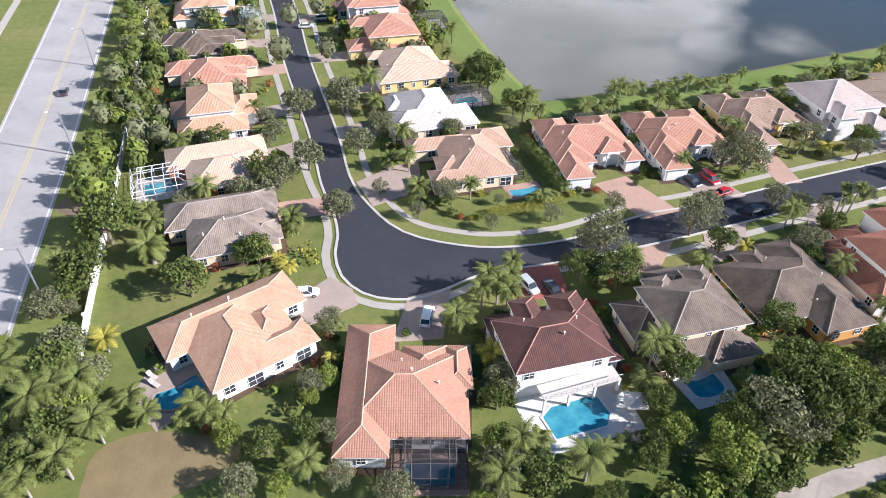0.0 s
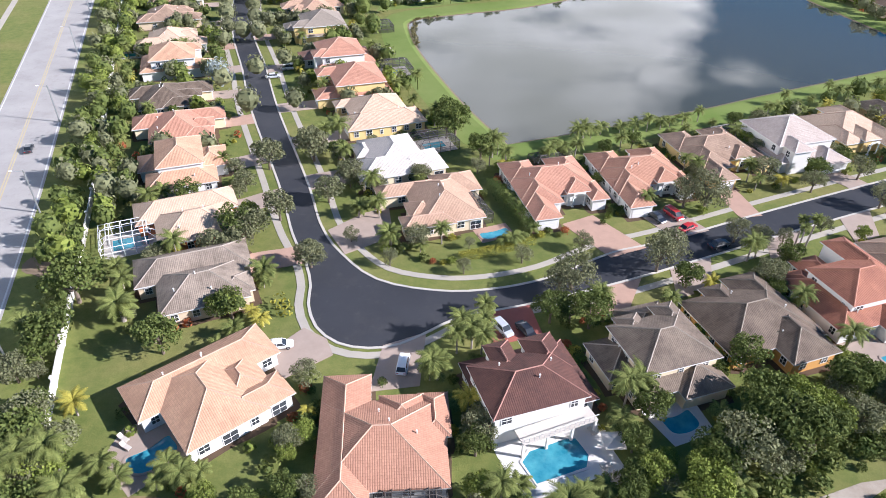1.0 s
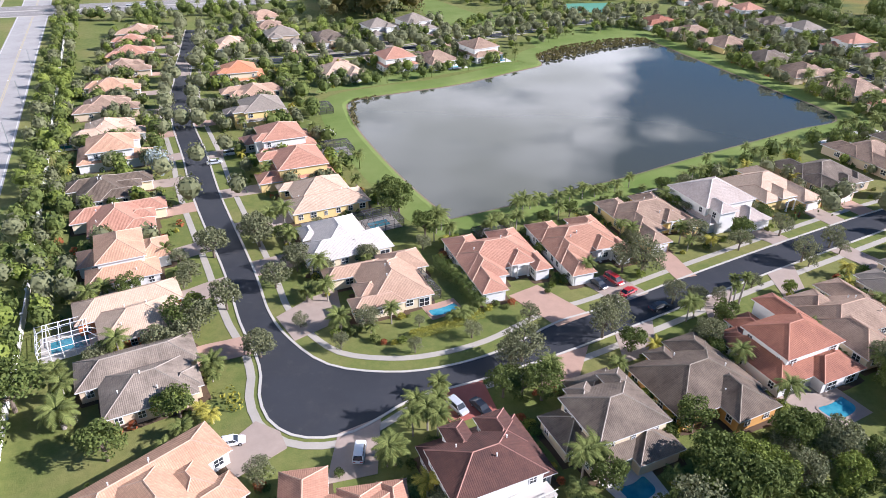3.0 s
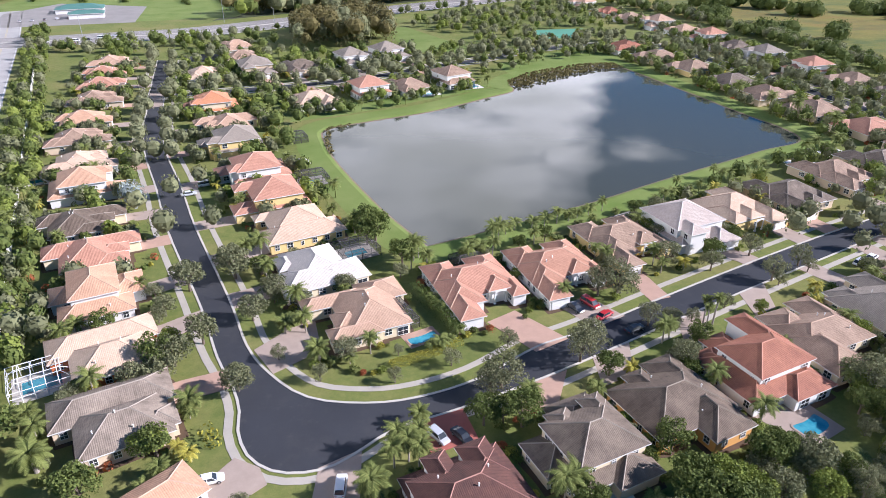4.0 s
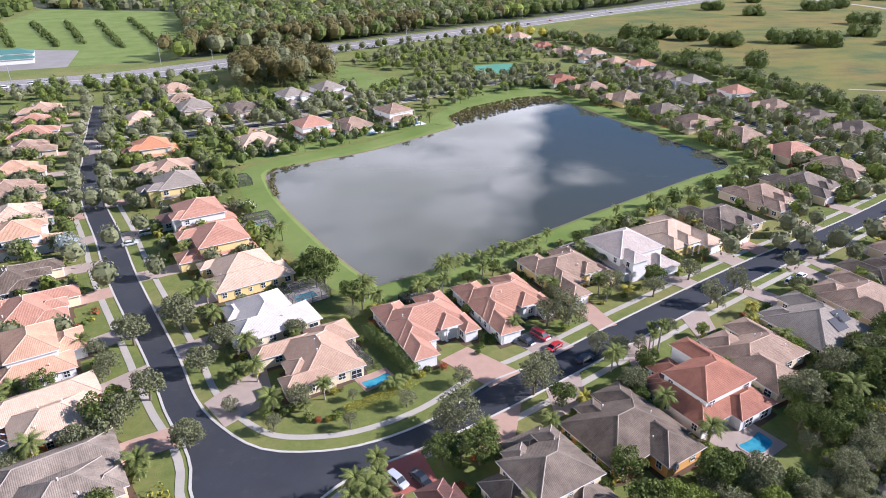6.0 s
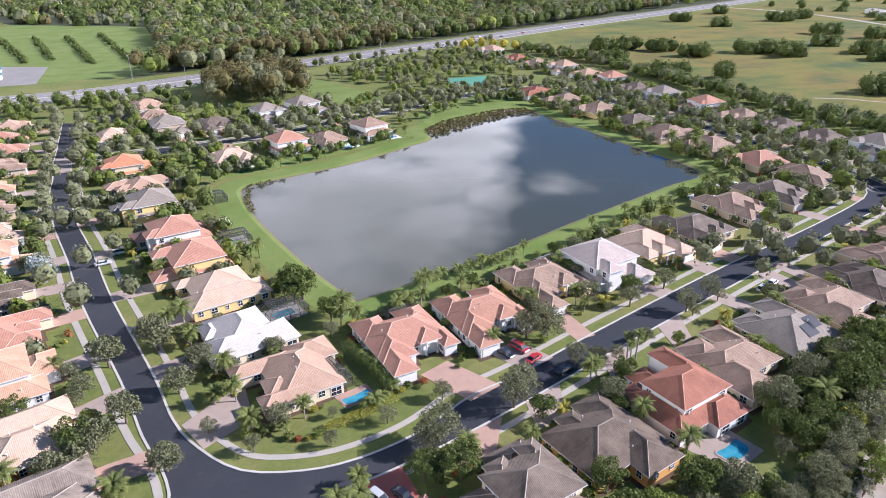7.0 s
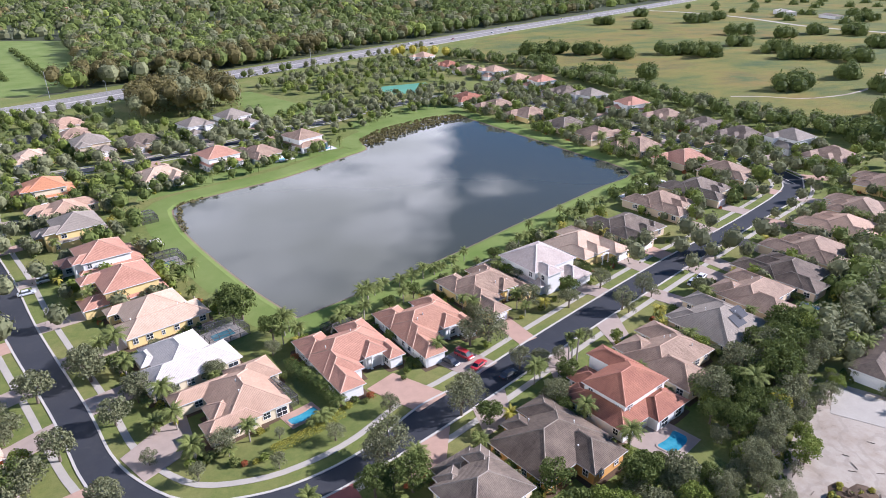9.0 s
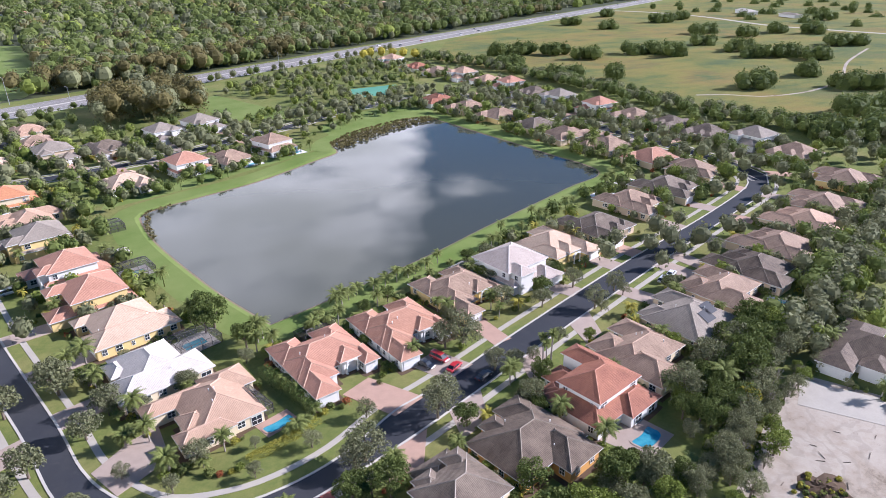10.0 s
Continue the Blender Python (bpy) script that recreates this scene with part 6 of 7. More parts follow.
pool(4.8, 151.2, box_pts(5.6, 3.2), "dark blue pool inside a screen cage", DECK, [(-5, -4), (5, -4), (5, 4), (-5, 4)], 20)
pool(-6.2, 202.4, kidney(5.4, 3.8), "dark blue pool inside a screen cage", DECK, [(-4.4, -4), (4.4, -4), (4.4, 4), (-4.4, 4)], 15)
pool(-11.0, 221.0, kidney(5.0, 3.6), "turquoise garden pool behind a house", DECK, [(-4, -3.4), (4, -3.4), (4, 3.4), (-4, 3.4)], 15)
pool(-56.8, 109.2, box_pts(6.6, 4.0), "blue pool inside a white screen cage", DECK, [(-5, -4.4), (5, -4.4), (5, 4.4), (-5, 4.4)], 22)
pool(-0.9, 46.6, box_pts(6.4, 3.4), "dark blue pool inside a screened patio", PAVER_PINK, [(-5, -3), (5, -3), (5, 3), (-5, 3)], 2)
FAR_POOLS = [(71, 311.5), (48.5, 302.5), (-94, 217), (-111, 277), (181, 198.5), (162.5, 191)]
for x, y in FAR_POOLS:
    pool(x, y, kidney(7.0, 4.4), "bright turquoise pool behind a house", DECK_WHITE, [(-5, -3.6), (5, -3.6), (5, 3.6), (-5, 3.6)], 15)


def cage(x, y, head, w, d, h, beam, label, bays=4):
    """A screened pool enclosure: posts, a mansard of beams and thin mesh panels."""
    top = thing("pool_cage", pose(x, y, 0, 0, 0, head), label, "pool cage", "screened pool enclosures")
    t = 0.075

    def bar(a, b, nm="beam"):
        g = Geo()
        g.tube(a, b, t, t, 4)
        part(nm, g.mesh(nm, beam), top)
    rise, inset = 0.9, 1.5
    xs = [-w / 2 + w * k / bays for k in range(bays + 1)]
    ys = [-d / 2 + d * k / 3 for k in range(4)]
    xi = [max(-w / 2 + inset, min(w / 2 - inset, v)) for v in xs]
    yi = [max(-d / 2 + inset, min(d / 2 - inset, v)) for v in ys]
    for a, b in zip(xs, xi):
        for s in (-1, 1):
            bar((a, s * d / 2, 0), (a, s * d / 2, h), "post")
            bar((a, s * d / 2, h), (b, s * (d / 2 - inset), h + rise))
        bar((b, -(d / 2 - inset), h + rise), (b, d / 2 - inset, h + rise))
    for a, b in zip(ys, yi):
        for s in (-1, 1):
            bar((s * w / 2, a, 0), (s * w / 2, a, h), "post")
            bar((s * w / 2, a, h), (s * (w / 2 - inset), b, h + rise))
        bar((-(w / 2 - inset), b, h + rise), (w / 2 - inset, b, h + rise))
    for s in (-1, 1):
        for z in (h, h * 0.5):
            bar((-w / 2, s * d / 2, z), (w / 2, s * d / 2, z))
            bar((s * w / 2, -d / 2, z), (s * w / 2, d / 2, z))
    a, b, ai, bi = w / 2, d / 2, w / 2 - inset, d / 2 - inset
    z1, z2 = h, h + rise
    for q in ([(-ai, -bi, z2), (ai, -bi, z2), (ai, bi, z2), (-ai, bi, z2)], [(-a, -b, z1), (a, -b, z1), (ai, -bi, z2), (-ai, -bi, z2)], [(a, b, z1), (-a, b, z1), (-ai, bi, z2), (ai, bi, z2)],
              [(a, -b, z1), (a, b, z1), (ai, bi, z2), (ai, -bi, z2)], [(-a, b, z1), (-a, -b, z1), (-ai, -bi, z2), (-ai, bi, z2)],
              [(-a, -b, 0), (a, -b, 0), (a, -b, z1), (-a, -b, z1)], [(a, -b, 0), (a, b, 0), (a, b, z1), (a, -b, z1)], [(-a, b, 0), (-a, -b, 0), (-a, -b, z1), (-a, b, z1)]):
        g = Geo()
        g.poly(q)
        part("screen", g.mesh("screen", SCREEN_PALE if beam is CAGE_WHITE else SCREEN), top)
    return top


SCREEN_PALE = SCREEN.copy()
SCREEN_PALE.node_tree.nodes["Principled BSDF"].inputs["Alpha"].default_value = 0.10
cage(-57.0, 109.4, 22, 10.5, 9.0, 2.6, CAGE_WHITE, "large white-framed screen cage over a pool", 5)
cage(-0.9, 47.6, 2, 9.4, 6.4, 2.6, CAGE_DARK, "dark bronze screen cage over a patio pool", 4)
cage(12.6, 119.2, 20, 4.4, 9.6, 2.5, CAGE_DARK, "dark bronze screen cage on a house side", 2)
cage(4.9, 151.2, 20, 10.5, 8.4, 2.5, CAGE_DARK, "dark bronze screen cage over a pool", 4)
cage(-6.0, 202.4, 15, 9.5, 8.6, 2.5, CAGE_DARK, "dark bronze screen cage over a pool", 4)
cage(-12, 244, 15, 8, 7, 2.5, CAGE_DARK, "dark bronze screen cage behind a house", 3)
cage(32, 140.6, 20, 8, 5, 2.5, CAGE_DARK, "dark bronze screen cage behind a house", 3)
cage(80, 154.4, 20, 9, 5, 2.5, CAGE_DARK, "dark bronze screen cage behind a house", 3)
cage(166, 106, 20, 8, 5.5, 2.5, CAGE_DARK, "dark bronze screen cage behind a house", 3)


# ---- vehicles ----
def paint(name, col, rough=0.28):
    m = Mat(name, rough, 0.0, 0.6)
    m.base(m.mix(m.noise(m.coord("object"), 2.0, 3), scale_col(col, 0.93), scale_col(col, 1.05)))
    m.b.inputs["Coat Weight"].default_value = 0.6
    return m.m


PAINTS = {"white": paint("paint_white", (0.78, 0.78, 0.77)), "silver": paint("paint_silver", (0.52, 0.53, 0.55)), "red": paint("paint_red", (0.45, 0.03, 0.035)),
          "dark": paint("paint_dark", (0.025, 0.028, 0.035)), "blue": paint("paint_blue", (0.05, 0.08, 0.16))}
TAIL = mottled("tail_lamp", (0.35, 0.02, 0.02), 0.3, 3, 9, 0.1, 0.02)
HEADLAMP = mottled("head_lamp", (0.75, 0.76, 0.78), 0.15, 3, 9, 0.05, 0.02)
RIM = mottled("wheel_rim", (0.55, 0.55, 0.56), 0.35, 3, 9, 0.1, 0.02, 0.8)
SHAPES = {
    # stations along x: x, half width, sill height, shoulder height
    "sedan": (4.75, 0.90, 0.88, 1.42, (-1.75, -1.0, 0.55, 1.25)), "wagon": (4.70, 0.92, 1.00, 1.68, (-2.2, -1.75, 0.65, 1.35)), "van": (4.95, 0.97, 1.02, 1.80, (-2.35, -2.1, 0.95, 1.75)),
}


def loft(sections):
    g = Geo()
    for a, b in zip(sections, sections[1:]):
        n = len(a)
        for k in range(n):
            g.poly([a[k], a[(k + 1) % n], b[(k + 1) % n], b[k]])
    g.poly(sections[0][::-1])
    g.poly(sections[-1])
    return g


def car(x, y, head, shape, colour, label, z=0.0):
    ln, hw, sh, roof_z, (c0, c1, c2, c3) = SHAPES[shape]
    top = thing("car", pose(x, y, z, 0, 0, head), label, "car", "parked and passing cars")

    def body():
        sec = []
        for t, wf, zt, zb in ((-0.5, 0.80, 0.80, 0.42), (-0.47, 0.93, 0.95, 0.30), (-0.30, 1.0, 1.0, 0.24), (0.0, 1.0, 0.98, 0.24), (0.25, 1.0, 0.97, 0.24), (0.40, 0.97, 0.88, 0.26), (0.475, 0.90, 0.76, 0.30), (0.5, 0.76, 0.62, 0.40)):
            w, h = hw * wf, sh * zt
            sec.append([Vector((ln * t, s * w * f, zz)) for s, f, zz in ((-1, 0.9, zb), (1, 0.9, zb), (1, 1.0, zb + 0.14), (1, 1.0, h * 0.82), (1, 0.88, h), (-1, 0.88, h), (-1, 1.0, h * 0.82), (-1, 1.0, zb + 0.14))])
        return loft(sec).mesh("body", PAINTS[colour], False)

    def cabin():
        b, t = sh - 0.05, roof_z - 0.05
        lo = [(c0, -hw * 0.87), (c3, -hw * 0.87), (c3, hw * 0.87), (c0, hw * 0.87)]
        hi = [(c1, -hw * 0.72), (c2, -hw * 0.72), (c2, hw * 0.72), (c1, hw * 0.72)]
        return loft([[Vector((*p, b)) for p in lo], [Vector((*p, t)) for p in hi]]).mesh("glasshouse", GLASS)

    def roof_panel():
        t = roof_z
        a = [(c1 - 0.06, -hw * 0.74), (c2 + 0.06, -hw * 0.74), (c2 + 0.06, hw * 0.74), (c1 - 0.06, hw * 0.74)]
        b = [(c1 + 0.15, -hw * 0.62), (c2 - 0.15, -hw * 0.62), (c2 - 0.15, hw * 0.62), (c1 + 0.15, hw * 0.62)]
        g = loft([[Vector((*p, t - 0.09)) for p in a], [Vector((*p, t - 0.03)) for p in a], [Vector((*p, t)) for p in b]])
        return g.mesh("roof", PAINTS[colour])

    def tyre():
        g = Geo()
        g.tube((0, -0.11, 0), (0, 0.11, 0), 0.33, 0.33, 14)
        return g.mesh("tyre", RUBBER)

    def rim():
        g = Geo()
        g.tube((0, -0.125, 0), (0, 0.125, 0), 0.20, 0.20, 10)
        return g.mesh("rim", RIM)

    def lamp(nm, mat):
        g = Geo()
        g.box(-0.06, 0.06, -0.20, 0.20, -0.07, 0.07)
        return g.mesh(nm, mat)
    part("body", cached(("body", shape, colour), body), top)
    part("glasshouse", cached(("cabin", shape), cabin), top, "dark tinted car windows")
    part("roof", cached(("croof", shape, colour), roof_panel), top)
    if y < 130:
        for s in (-1, 1):
            for xa, xb in ((c0, c1), (c3, c2), ((c0 + c3) / 2, (c1 + c2) / 2)):
                g = Geo()
                g.tube((xa, s * hw * 0.875, sh - 0.04), (xb, s * hw * 0.73, roof_z - 0.05), 0.045, 0.045, 4)
                part("pillar", g.mesh("pillar", PAINTS[colour]), top)
    for sx in (-0.29, 0.31):
        for sy in (-1, 1):
            w = part("wheel", cached("tyre", tyre), top, "", pose(ln * sx, sy * (hw - 0.10), 0.33))
            part("rim", cached("rim", rim), w)
    for sy in (-1, 1):
        part("headlight", cached("hl", lambda: lamp("headlight", HEADLAMP)), top, "", pose(ln * 0.478, sy * hw * 0.62, sh * 0.62))
        part("tail_light", cached("tl", lambda: lamp("tail_light", TAIL)), top, "", pose(-ln * 0.488, sy * hw * 0.62, sh * 0.76))
    return top


car(-22.6, 79.0, 8, "sedan", "white", "white saloon car parked on a paver driveway", 0.09)
car(-2.2, 74.2, 82, "wagon", "white", "white estate car parked on a driveway", 0.09)
car(14.6, 82.2, -60, "wagon", "silver", "silver-white car parked on a red driveway", 0.09)
car(18.6, 81.6, -62, "sedan", "dark", "black car parked beside a hedge", 0.09)
car(55.6, 117.2, -65, "van", "red", "red minivan parked on a driveway", 0.09)
car(57.0, 112.2, 30, "sedan", "red", "red saloon car parked near the kerb", 0.09)
car(51.6, 116.2, -65, "sedan", "dark", "dark blue car parked on a driveway", 0.09)
car(61.4, 106.2, 20, "sedan", "dark", "dark car parked at the kerb", 0.03)
car(130.2, 123.6, 24, "wagon", "silver", "silver car parked on a driveway", 0.09)
car(135.0, 125.4, 24, "sedan", "white", "white car parked on a driveway", 0.09)
car(-39.5, 204.2, 15, "van", "white", "white van parked on a driveway", 0.09)
car(-43.5, 197, 15, "sedan", "silver", "grey car parked on a driveway", 0.09)
car(-95.0, 149.2, 107, "sedan", "dark", "dark car driving on the main road", 0.03)
car(-46, 276, 15, "wagon", "white", "white car parked on a driveway", 0.09)
HIGHWAY_CARS = [(0.47, 9, "white"), (0.50, 12, "white"), (0.415, -9, "dark"), (0.40, -12, "white"), (0.42, 7, "silver"), (0.375, -8, "red"), (0.36, -12, "dark"), (0.355, 6, "white"), (0.345, -6, "white"), (0.33, -11, "silver"), (0.56, 8, "white"),
                (0.585, 12, "silver"), (0.61, 8, "white"), (0.64, -8, "white"), (0.67, 10, "dark"), (0.70, 8, "white"), (0.53, -9, "silver")]
hw_pts = resample(highway, 600)
for t, d, col in HIGHWAY_CARS:
    i = int(599 * t)
    dr = (hw_pts[i + 1] - hw_pts[i]).normalized()
    p = hw_pts[i] + Vector((-dr.y, dr.x, 0)) * d
    car(p.x, p.y, math.degrees(math.atan2(dr.y, dr.x)), "wagon" if col == "white" else "sedan", col, col + " car driving on the highway", 0.05)


for (cx, cy), col in zip(((-169, 460), (-161, 450), (-152, 453), (-152, 462), (-146, 466), (-139, 470), (-132, 476), (-172, 452)), ("white", "dark", "red", "white", "dark", "white", "silver", "white")):
    car(cx, cy, 12, "van" if col == "white" else "sedan", col, col + " car waiting in traffic on the highway", 0.05)
for k, col in enumerate(("white", "silver", "dark", "white", "red", "silver", "blue")):
    car(-214 + 7.5 * k, 545 + 3.0 * k, 100, "sedan", col, col + " car parked beside a service station", 0.04)


# ---- poles, boundary wall, solar panels, terrace ----
def street_lamp(x, y, hgt, head, arm=2.0):
    top = thing("utility_pole", pose(x, y, 0, 0, 0, head), "tall grey concrete roadside pole with a lamp arm", "pole", "roadside poles")
    g = Geo()
    g.tube((0, 0, -0.2), (0, 0, hgt), 0.20, 0.11, 8)
    part("pole", g.mesh("pole", METAL), top)
    g = Geo()
    g.tube((0, 0, hgt - 0.5), (arm, 0, hgt), 0.06, 0.05, 6)
    part("arm", g.mesh("arm", METAL), top)
    g = Geo()
    g.box(arm - 0.1, arm + 0.6, -0.15, 0.15, hgt - 0.08, hgt + 0.08)
    part("lamp_head", g.mesh("lamp_head", TRIM), top)
    return top


for px, py, ph in ((-64.6, 76.2, 11), (-79.6, 120.6, 10.4), (-94.6, 165.5, 10.4), (-109, 214, 10.4), (-124, 262, 10.4), (-139, 312, 10.4)):
    street_lamp(px, py, ph, 195)
for px, py, ph in ((-68, 522, 18), (-30, 487, 14), (-150, 470, 14), (130, 596, 12)):
    street_lamp(px, py, ph, 120)

wall_line = offset_line(resample(main_road, 300), -19.6)
wall_line = [p for p in wall_line if 60 < p.y < 430]
g = ribbon(wall_line, 0.12, -0.12, 2.0, 2.05)
setting("boundary_wall", g, WALL_MASONRY, "long white masonry wall behind the gardens", "wall")
g = Geo()
g.box(-0.25, 0.25, -0.25, 0.25, 0, 2.25)
g.box(-0.32, 0.32, -0.32, 0.32, 2.25, 2.36)
pier = g.mesh("wall_pier", WALL_MASONRY)
for p in wall_line[::4]:
    thing("wall_pier", pose(p.x, p.y, 0, 0, 0, 17), "square white masonry pier with a cap", "pier", "wall piers", "", pier)

SOLAR = Mat("solar_panel", 0.35, 0.0, 0.35)
SOLAR.base((0.016, 0.017, 0.021))


def on_roof(house_xyh, size, rect, u, v, mirror=False):
    """The pose of a point on the slope of a house's roof block; u and v run from -1 to 1 across its eaves."""
    x, y, h = house_xyh
    x0, x1, y0, y1, ev = [k * size for k in rect[:4]] + [rect[4]]
    if mirror:
        x0, x1 = -x1, -x0
    a, b = (x1 - x0) / 2 + 0.55, (y1 - y0) / 2 + 0.55
    da, db = a - abs(u) * a, b - abs(v) * b
    z = ev + 0.50 * min(da, db)
    turn = math.degrees(math.atan2(math.copysign(1, v), 0)) if db < da else (0 if u > 0 else 180)
    return pose(x, y, 0, 0, 0, h) @ pose((x0 + x1) / 2 + u * a, (y0 + y1) / 2 + v * b, z, 0, 0, turn) @ pose(0, 0, 0, 0, math.degrees(math.atan(0.50)), 0)


solar_house = (116.5, 100.6, 14)
for u, v in ((0.30, -0.34), (0.02, -0.50)):
    m = on_roof(solar_house, 1.0, TEMPLATES["panelled"][0], u, v)
    top = thing("solar_panel", m, "dark glossy solar panel mounted on a roof", "solar panel", "roof solar panels")
    g = Geo()
    g.box(-1.7, 1.7, -1.9, 1.9, 0.08, 0.14)
    part("panel", g.mesh("panel", SOLAR.m), top)
    g = Geo()
    for s in (-1.2, 1.2):
        g.box(s - 0.05, s + 0.05, -1.7, 1.7, -0.05, 0.08)
    part("rail", g.mesh("rail", METAL), top)

# the white house's rear balcony and its terrace furniture
m = pose(16.2, 66.6, 0, 0, 0, 20)
top = thing("balcony", m, "white rear balcony on columns with a thin rail", "balcony")
g = Geo()
g.box(-5.2, 6.8, -9.0, -6.3, 2.75, 2.95)
part("floor_slab", g.mesh("floor_slab", DECK), top)
for px in (-5.0, -1.2, 2.8, 6.6):
    g = Geo()
    g.box(px - 0.17, px + 0.17, -8.95, -8.62, 0, 2.75)
    part("column", g.mesh("column", TRIM), top)
for px in [k * 0.8 - 5.1 for k in range(15)]:
    g = Geo()
    g.box(px - 0.02, px + 0.02, -8.96, -8.92, 2.95, 3.95)
    part("baluster", g.mesh("baluster", METAL), top)
g = Geo()
g.box(-5.2, 6.8, -8.98, -8.89, 3.95, 4.02)
part("handrail", g.mesh("handrail", TRIM), top)


def lounger(x, y, head):
    top = thing("sun_lounger", pose(x, y, 0.04, 0, 0, head), "pale cushioned sun lounger on a terrace", "lounger", "terrace loungers")
    g = Geo()
    g.box(-0.33, 0.33, -0.95, 0.35, 0.28, 0.38)
    part("seat", g.mesh("seat", DECK), top)
    g = Geo()
    g.box(-0.33, 0.33, 0, 0.7, 0, 0.1, pose(0, 0.33, 0.30, 40))
    part("backrest", g.mesh("backrest", DECK), top)
    for sx in (-0.28, 0.28):
        for sy in (-0.85, 0.25):
            g = Geo()
            g.box(sx - 0.03, sx + 0.03, sy - 0.03, sy + 0.03, 0, 0.28)
            part("leg", g.mesh("leg", METAL), top)


for q in ((25.2, 60.4, 200), (26.4, 60.8, 200), (25.6, 54.6, 110), (-40.6, 59.6, 60), (-41.4, 61.0, 60)):
    lounger(*q)


def parasol(x, y, colour):
    top = thing("parasol", pose(x, y, 0.04), "open square garden parasol in pale cloth", "parasol")
    g = Geo()
    g.tube((0, 0, 0), (0, 0, 2.5), 0.03, 0.03, 6)
    part("pole", g.mesh("pole", METAL), top)
    g = Geo()
    rim_ = [(1.5, 1.5, 2.15), (-1.5, 1.5, 2.15), (-1.5, -1.5, 2.15), (1.5, -1.5, 2.15)]
    for k in range(4):
        g.poly([rim_[k], rim_[(k + 1) % 4], (0, 0, 2.6)])
        g.poly([Vector(rim_[(k + 1) % 4]) - Vector((0, 0, 0.12)), Vector(rim_[(k + 1) % 4]), Vector(rim_[k]), Vector(rim_[k]) - Vector((0, 0, 0.12))])
    part("canopy", g.mesh("canopy", colour), top)


parasol(27.2, 57.4, DECK)


def stake(x, y, hgt, lean, head):
    """A rough leaning post with a cross-bar, at the edge of the sand."""
    top = thing("fence_stake", pose(x, y, 0, lean, 0, head), "weathered leaning wooden stake at the sand's edge", "stake", "stakes beside the sand")
    g = Geo()
    g.tube((0, 0, -0.4), (0.05, 0, hgt), 0.09, 0.06, 6)
    part("post", g.mesh("post", BARK), top)
    g = Geo()
    g.tube((-0.7, 0.08, hgt * 0.7), (0.8, 0.08, hgt * 0.74), 0.045, 0.035, 5)
    part("cross_bar", g.mesh("cross_bar", BARK), top)


for q in ((101.6, 62.6, 3.2, 6, 20), (98.4, 60.4, 3.0, -5, 70), (95.6, 59.2, 3.4, 4, 130), (92.7, 57.8, 2.8, -8, 40)):
    stake(*q)


def bare_tree(x, y, hgt, seed):
    """A dead tree: a pale trunk that forks again and again into thin bare twigs."""
    r = random.Random(seed)
    top = thing("bare_tree", pose(x, y, 0, 0, 0, r.uniform(0, 360)), "pale leafless dead tree with thin forked twigs", "tree", "bare trees")
    g = Geo()

    def fork(p, d, length, rad, level):
        q = p + d * length
        g.tube(p, q, rad, rad * 0.7, 5)
        if level:
            for _ in range(3 if level > 1 else 4):
                n = (d + Vector((r.uniform(-0.8, 0.8), r.uniform(-0.8, 0.8), r.uniform(-0.1, 0.5)))).normalized()
                fork(q, n, length * r.uniform(0.6, 0.85), rad * 0.62, level - 1)

    fork(Vector((0, 0, -0.1)), Vector((0.05, 0.02, 1)).normalized(), hgt * 0.30, 0.11, 4)
    part("trunk", g.mesh("trunk", PALM_BARK), top)


for q in ((24.6, 50.6, 5.0, 1), (26.2, 50.2, 4.2, 2), (90.5, 61.5, 5.0, 3), (96.5, 64.5, 5.5, 4), (108.0, 69.5, 5.0, 5), (114.5, 74.0, 6.0, 6)):
    bare_tree(*q)

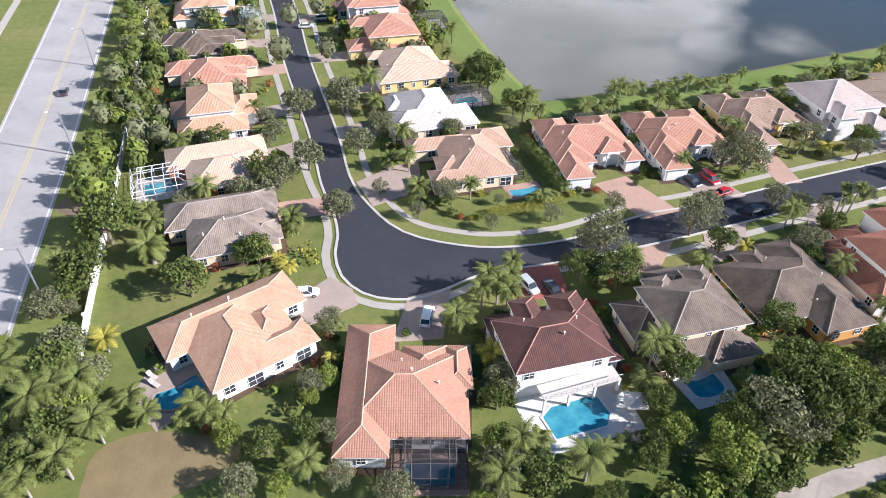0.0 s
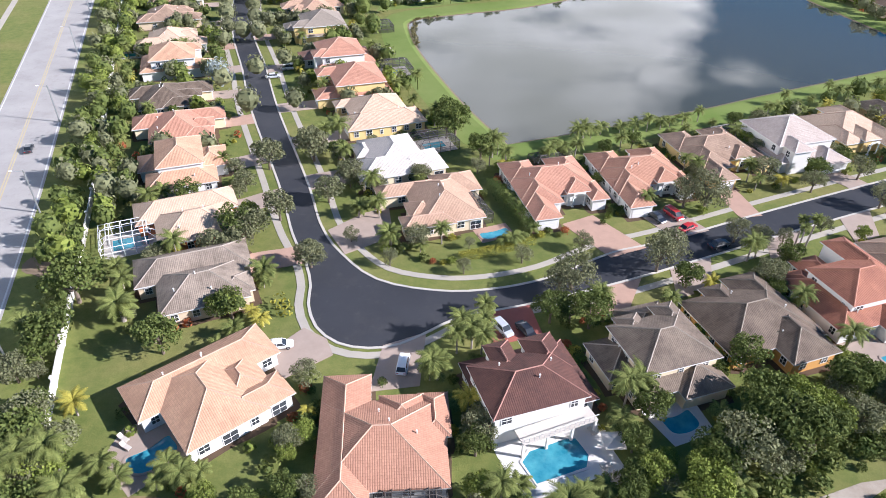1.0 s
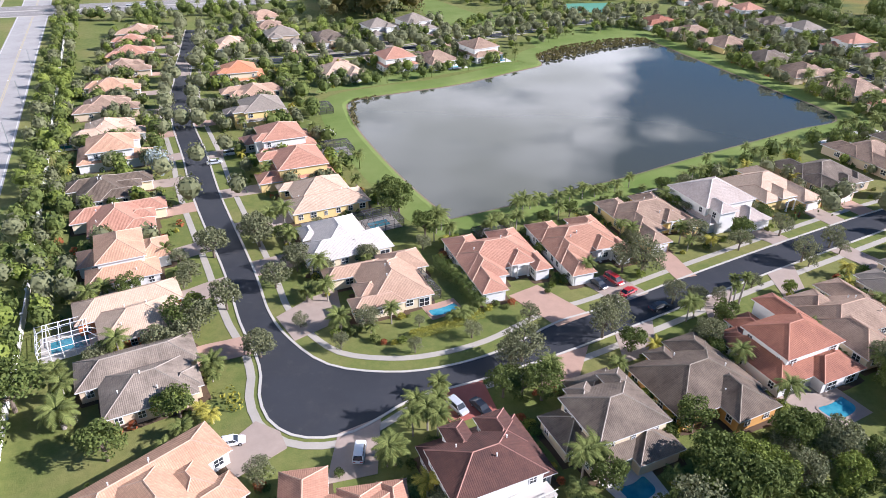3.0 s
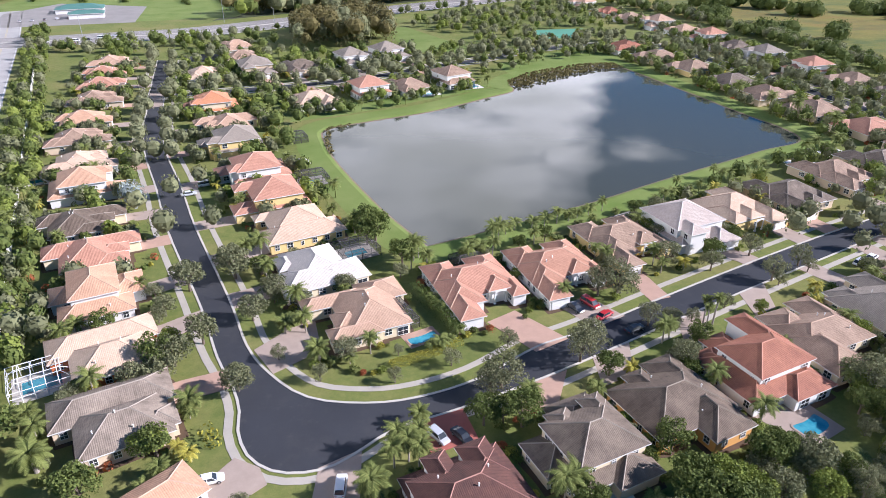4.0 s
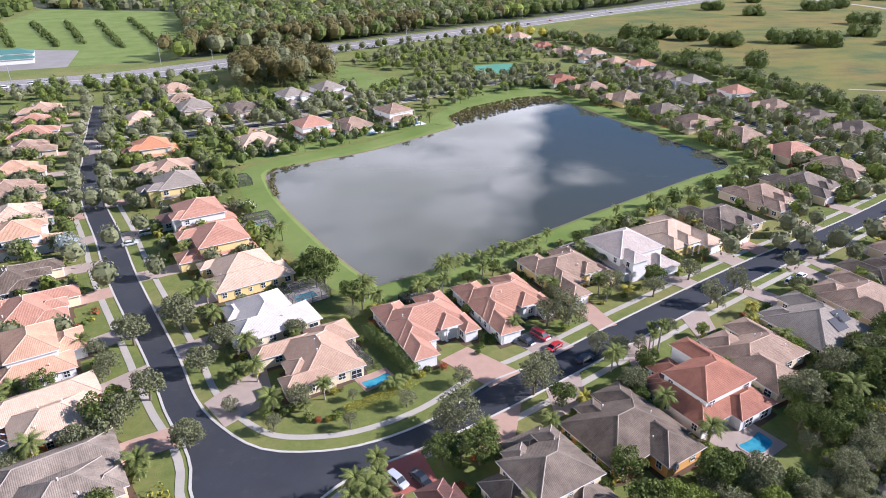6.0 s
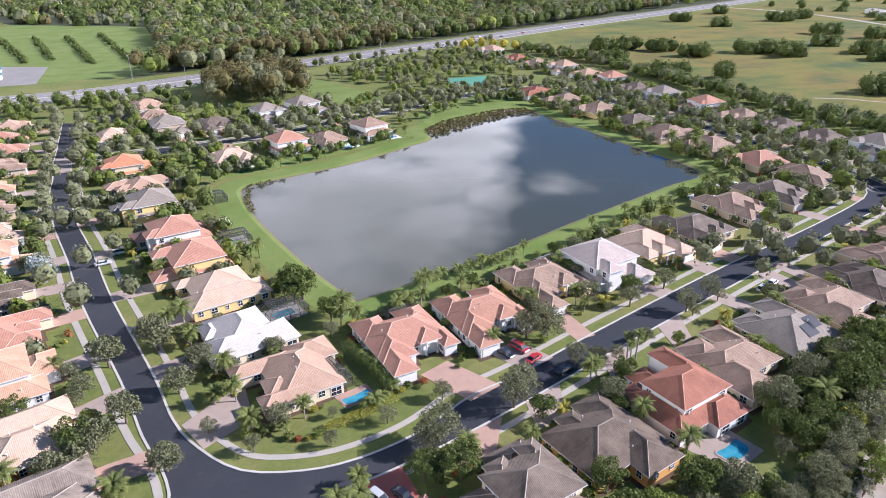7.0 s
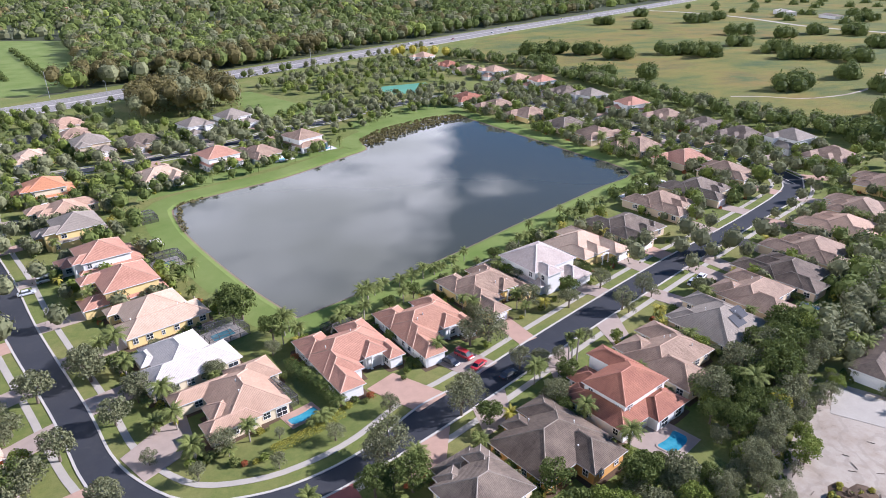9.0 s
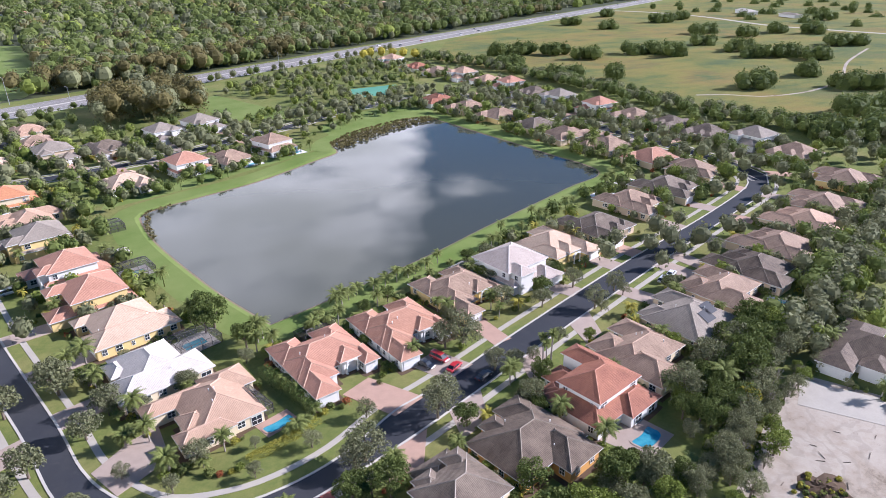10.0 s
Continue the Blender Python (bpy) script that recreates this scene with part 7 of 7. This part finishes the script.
# litter on the sand: short broken boards and branches
rl = random.Random(77)
for _ in range(34):
    lx, ly = rl.uniform(90, 122), rl.uniform(36, 62)
    if ly > 60 or lx + ly * 0.75 > 160 or (ly > 56 and lx < 96):
        continue
    g = Geo()
    g.tube((-rl.uniform(0.4, 1.3), 0, 0.05), (rl.uniform(0.4, 1.2), rl.uniform(-0.3, 0.3), 0.09), 0.07, 0.05, 5)
    thing("broken_branch", pose(lx, ly, 0.02, 0, 0, rl.uniform(0, 180)), "short broken branch lying on bare sand", "branch", "litter on the sand", "", g.mesh("broken_branch", BARK))

# ---- far buildings ----
def low_building(x, y, head, w, d, h, roof_mat, label):
    top = thing("commercial_building", pose(x, y, 0, 0, 0, head), label, "building")
    g = Geo()
    g.box(-w / 2, w / 2, -d / 2, d / 2, 0, h)
    part("wall", g.mesh("wall", WALLS["white"]), top)
    r, c, s = rect_roof(w, d, h, 0.30, 0.8)
    part("roof", r.mesh("roof", roof_mat), top)
    part("soffit", s.mesh("soffit", SOFFIT), top)
    for k in range(5):
        part("window", frame_mesh(1.5, 1.35), top, "", pose(-w / 2 + w * (k + 0.5) / 5, -d / 2 - 0.01, 1.0))


GREEN_ROOF = mottled("roof_green_metal", (0.085, 0.20, 0.165), 0.8, 0.3, 2, 0.15, 0.1)
low_building(-185, 590, 12, 34, 18, 3.4, GREEN_ROOF, "low white service station with a green roof")
low_building(-172, 560, 12, 24, 12, 3.6, GREEN_ROOF, "fuel canopy with a green roof")
setting("car_park", slab([(-225, 520), (-132, 532), (-140, 612), (-215, 640), (-240, 585)], 0.04), HIGHWAY, "pale asphalt car park beside the highway", "car park")
for k in range(22):
    r2 = random.Random(900 + k)
    low_building(-300 + 62 * k + r2.uniform(-20, 20), 1430 + r2.uniform(-110, 160) - 14 * k, r2.uniform(0, 60), 24, 16, 5, ROOFS[r2.choice(("tan", "salmon", "white", "slate", "pink"))], "distant low house among the woods")
low_building(854, 727, 65, 44, 14, 5, ROOFS["white"], "distant pale building beyond the meadow")
low_building(858, 655, 75, 34, 12, 4, ROOFS["slate"], "distant pale building beyond the meadow")
setting("meadow_road", ribbon(smooth_line([(740, 900), (769, 830), (772, 727), (745, 601), (753, 533), (768, 464), (800, 300)], 20), 4, -4, 0.06), PATHWAY, "pale road beyond the meadow", "road")
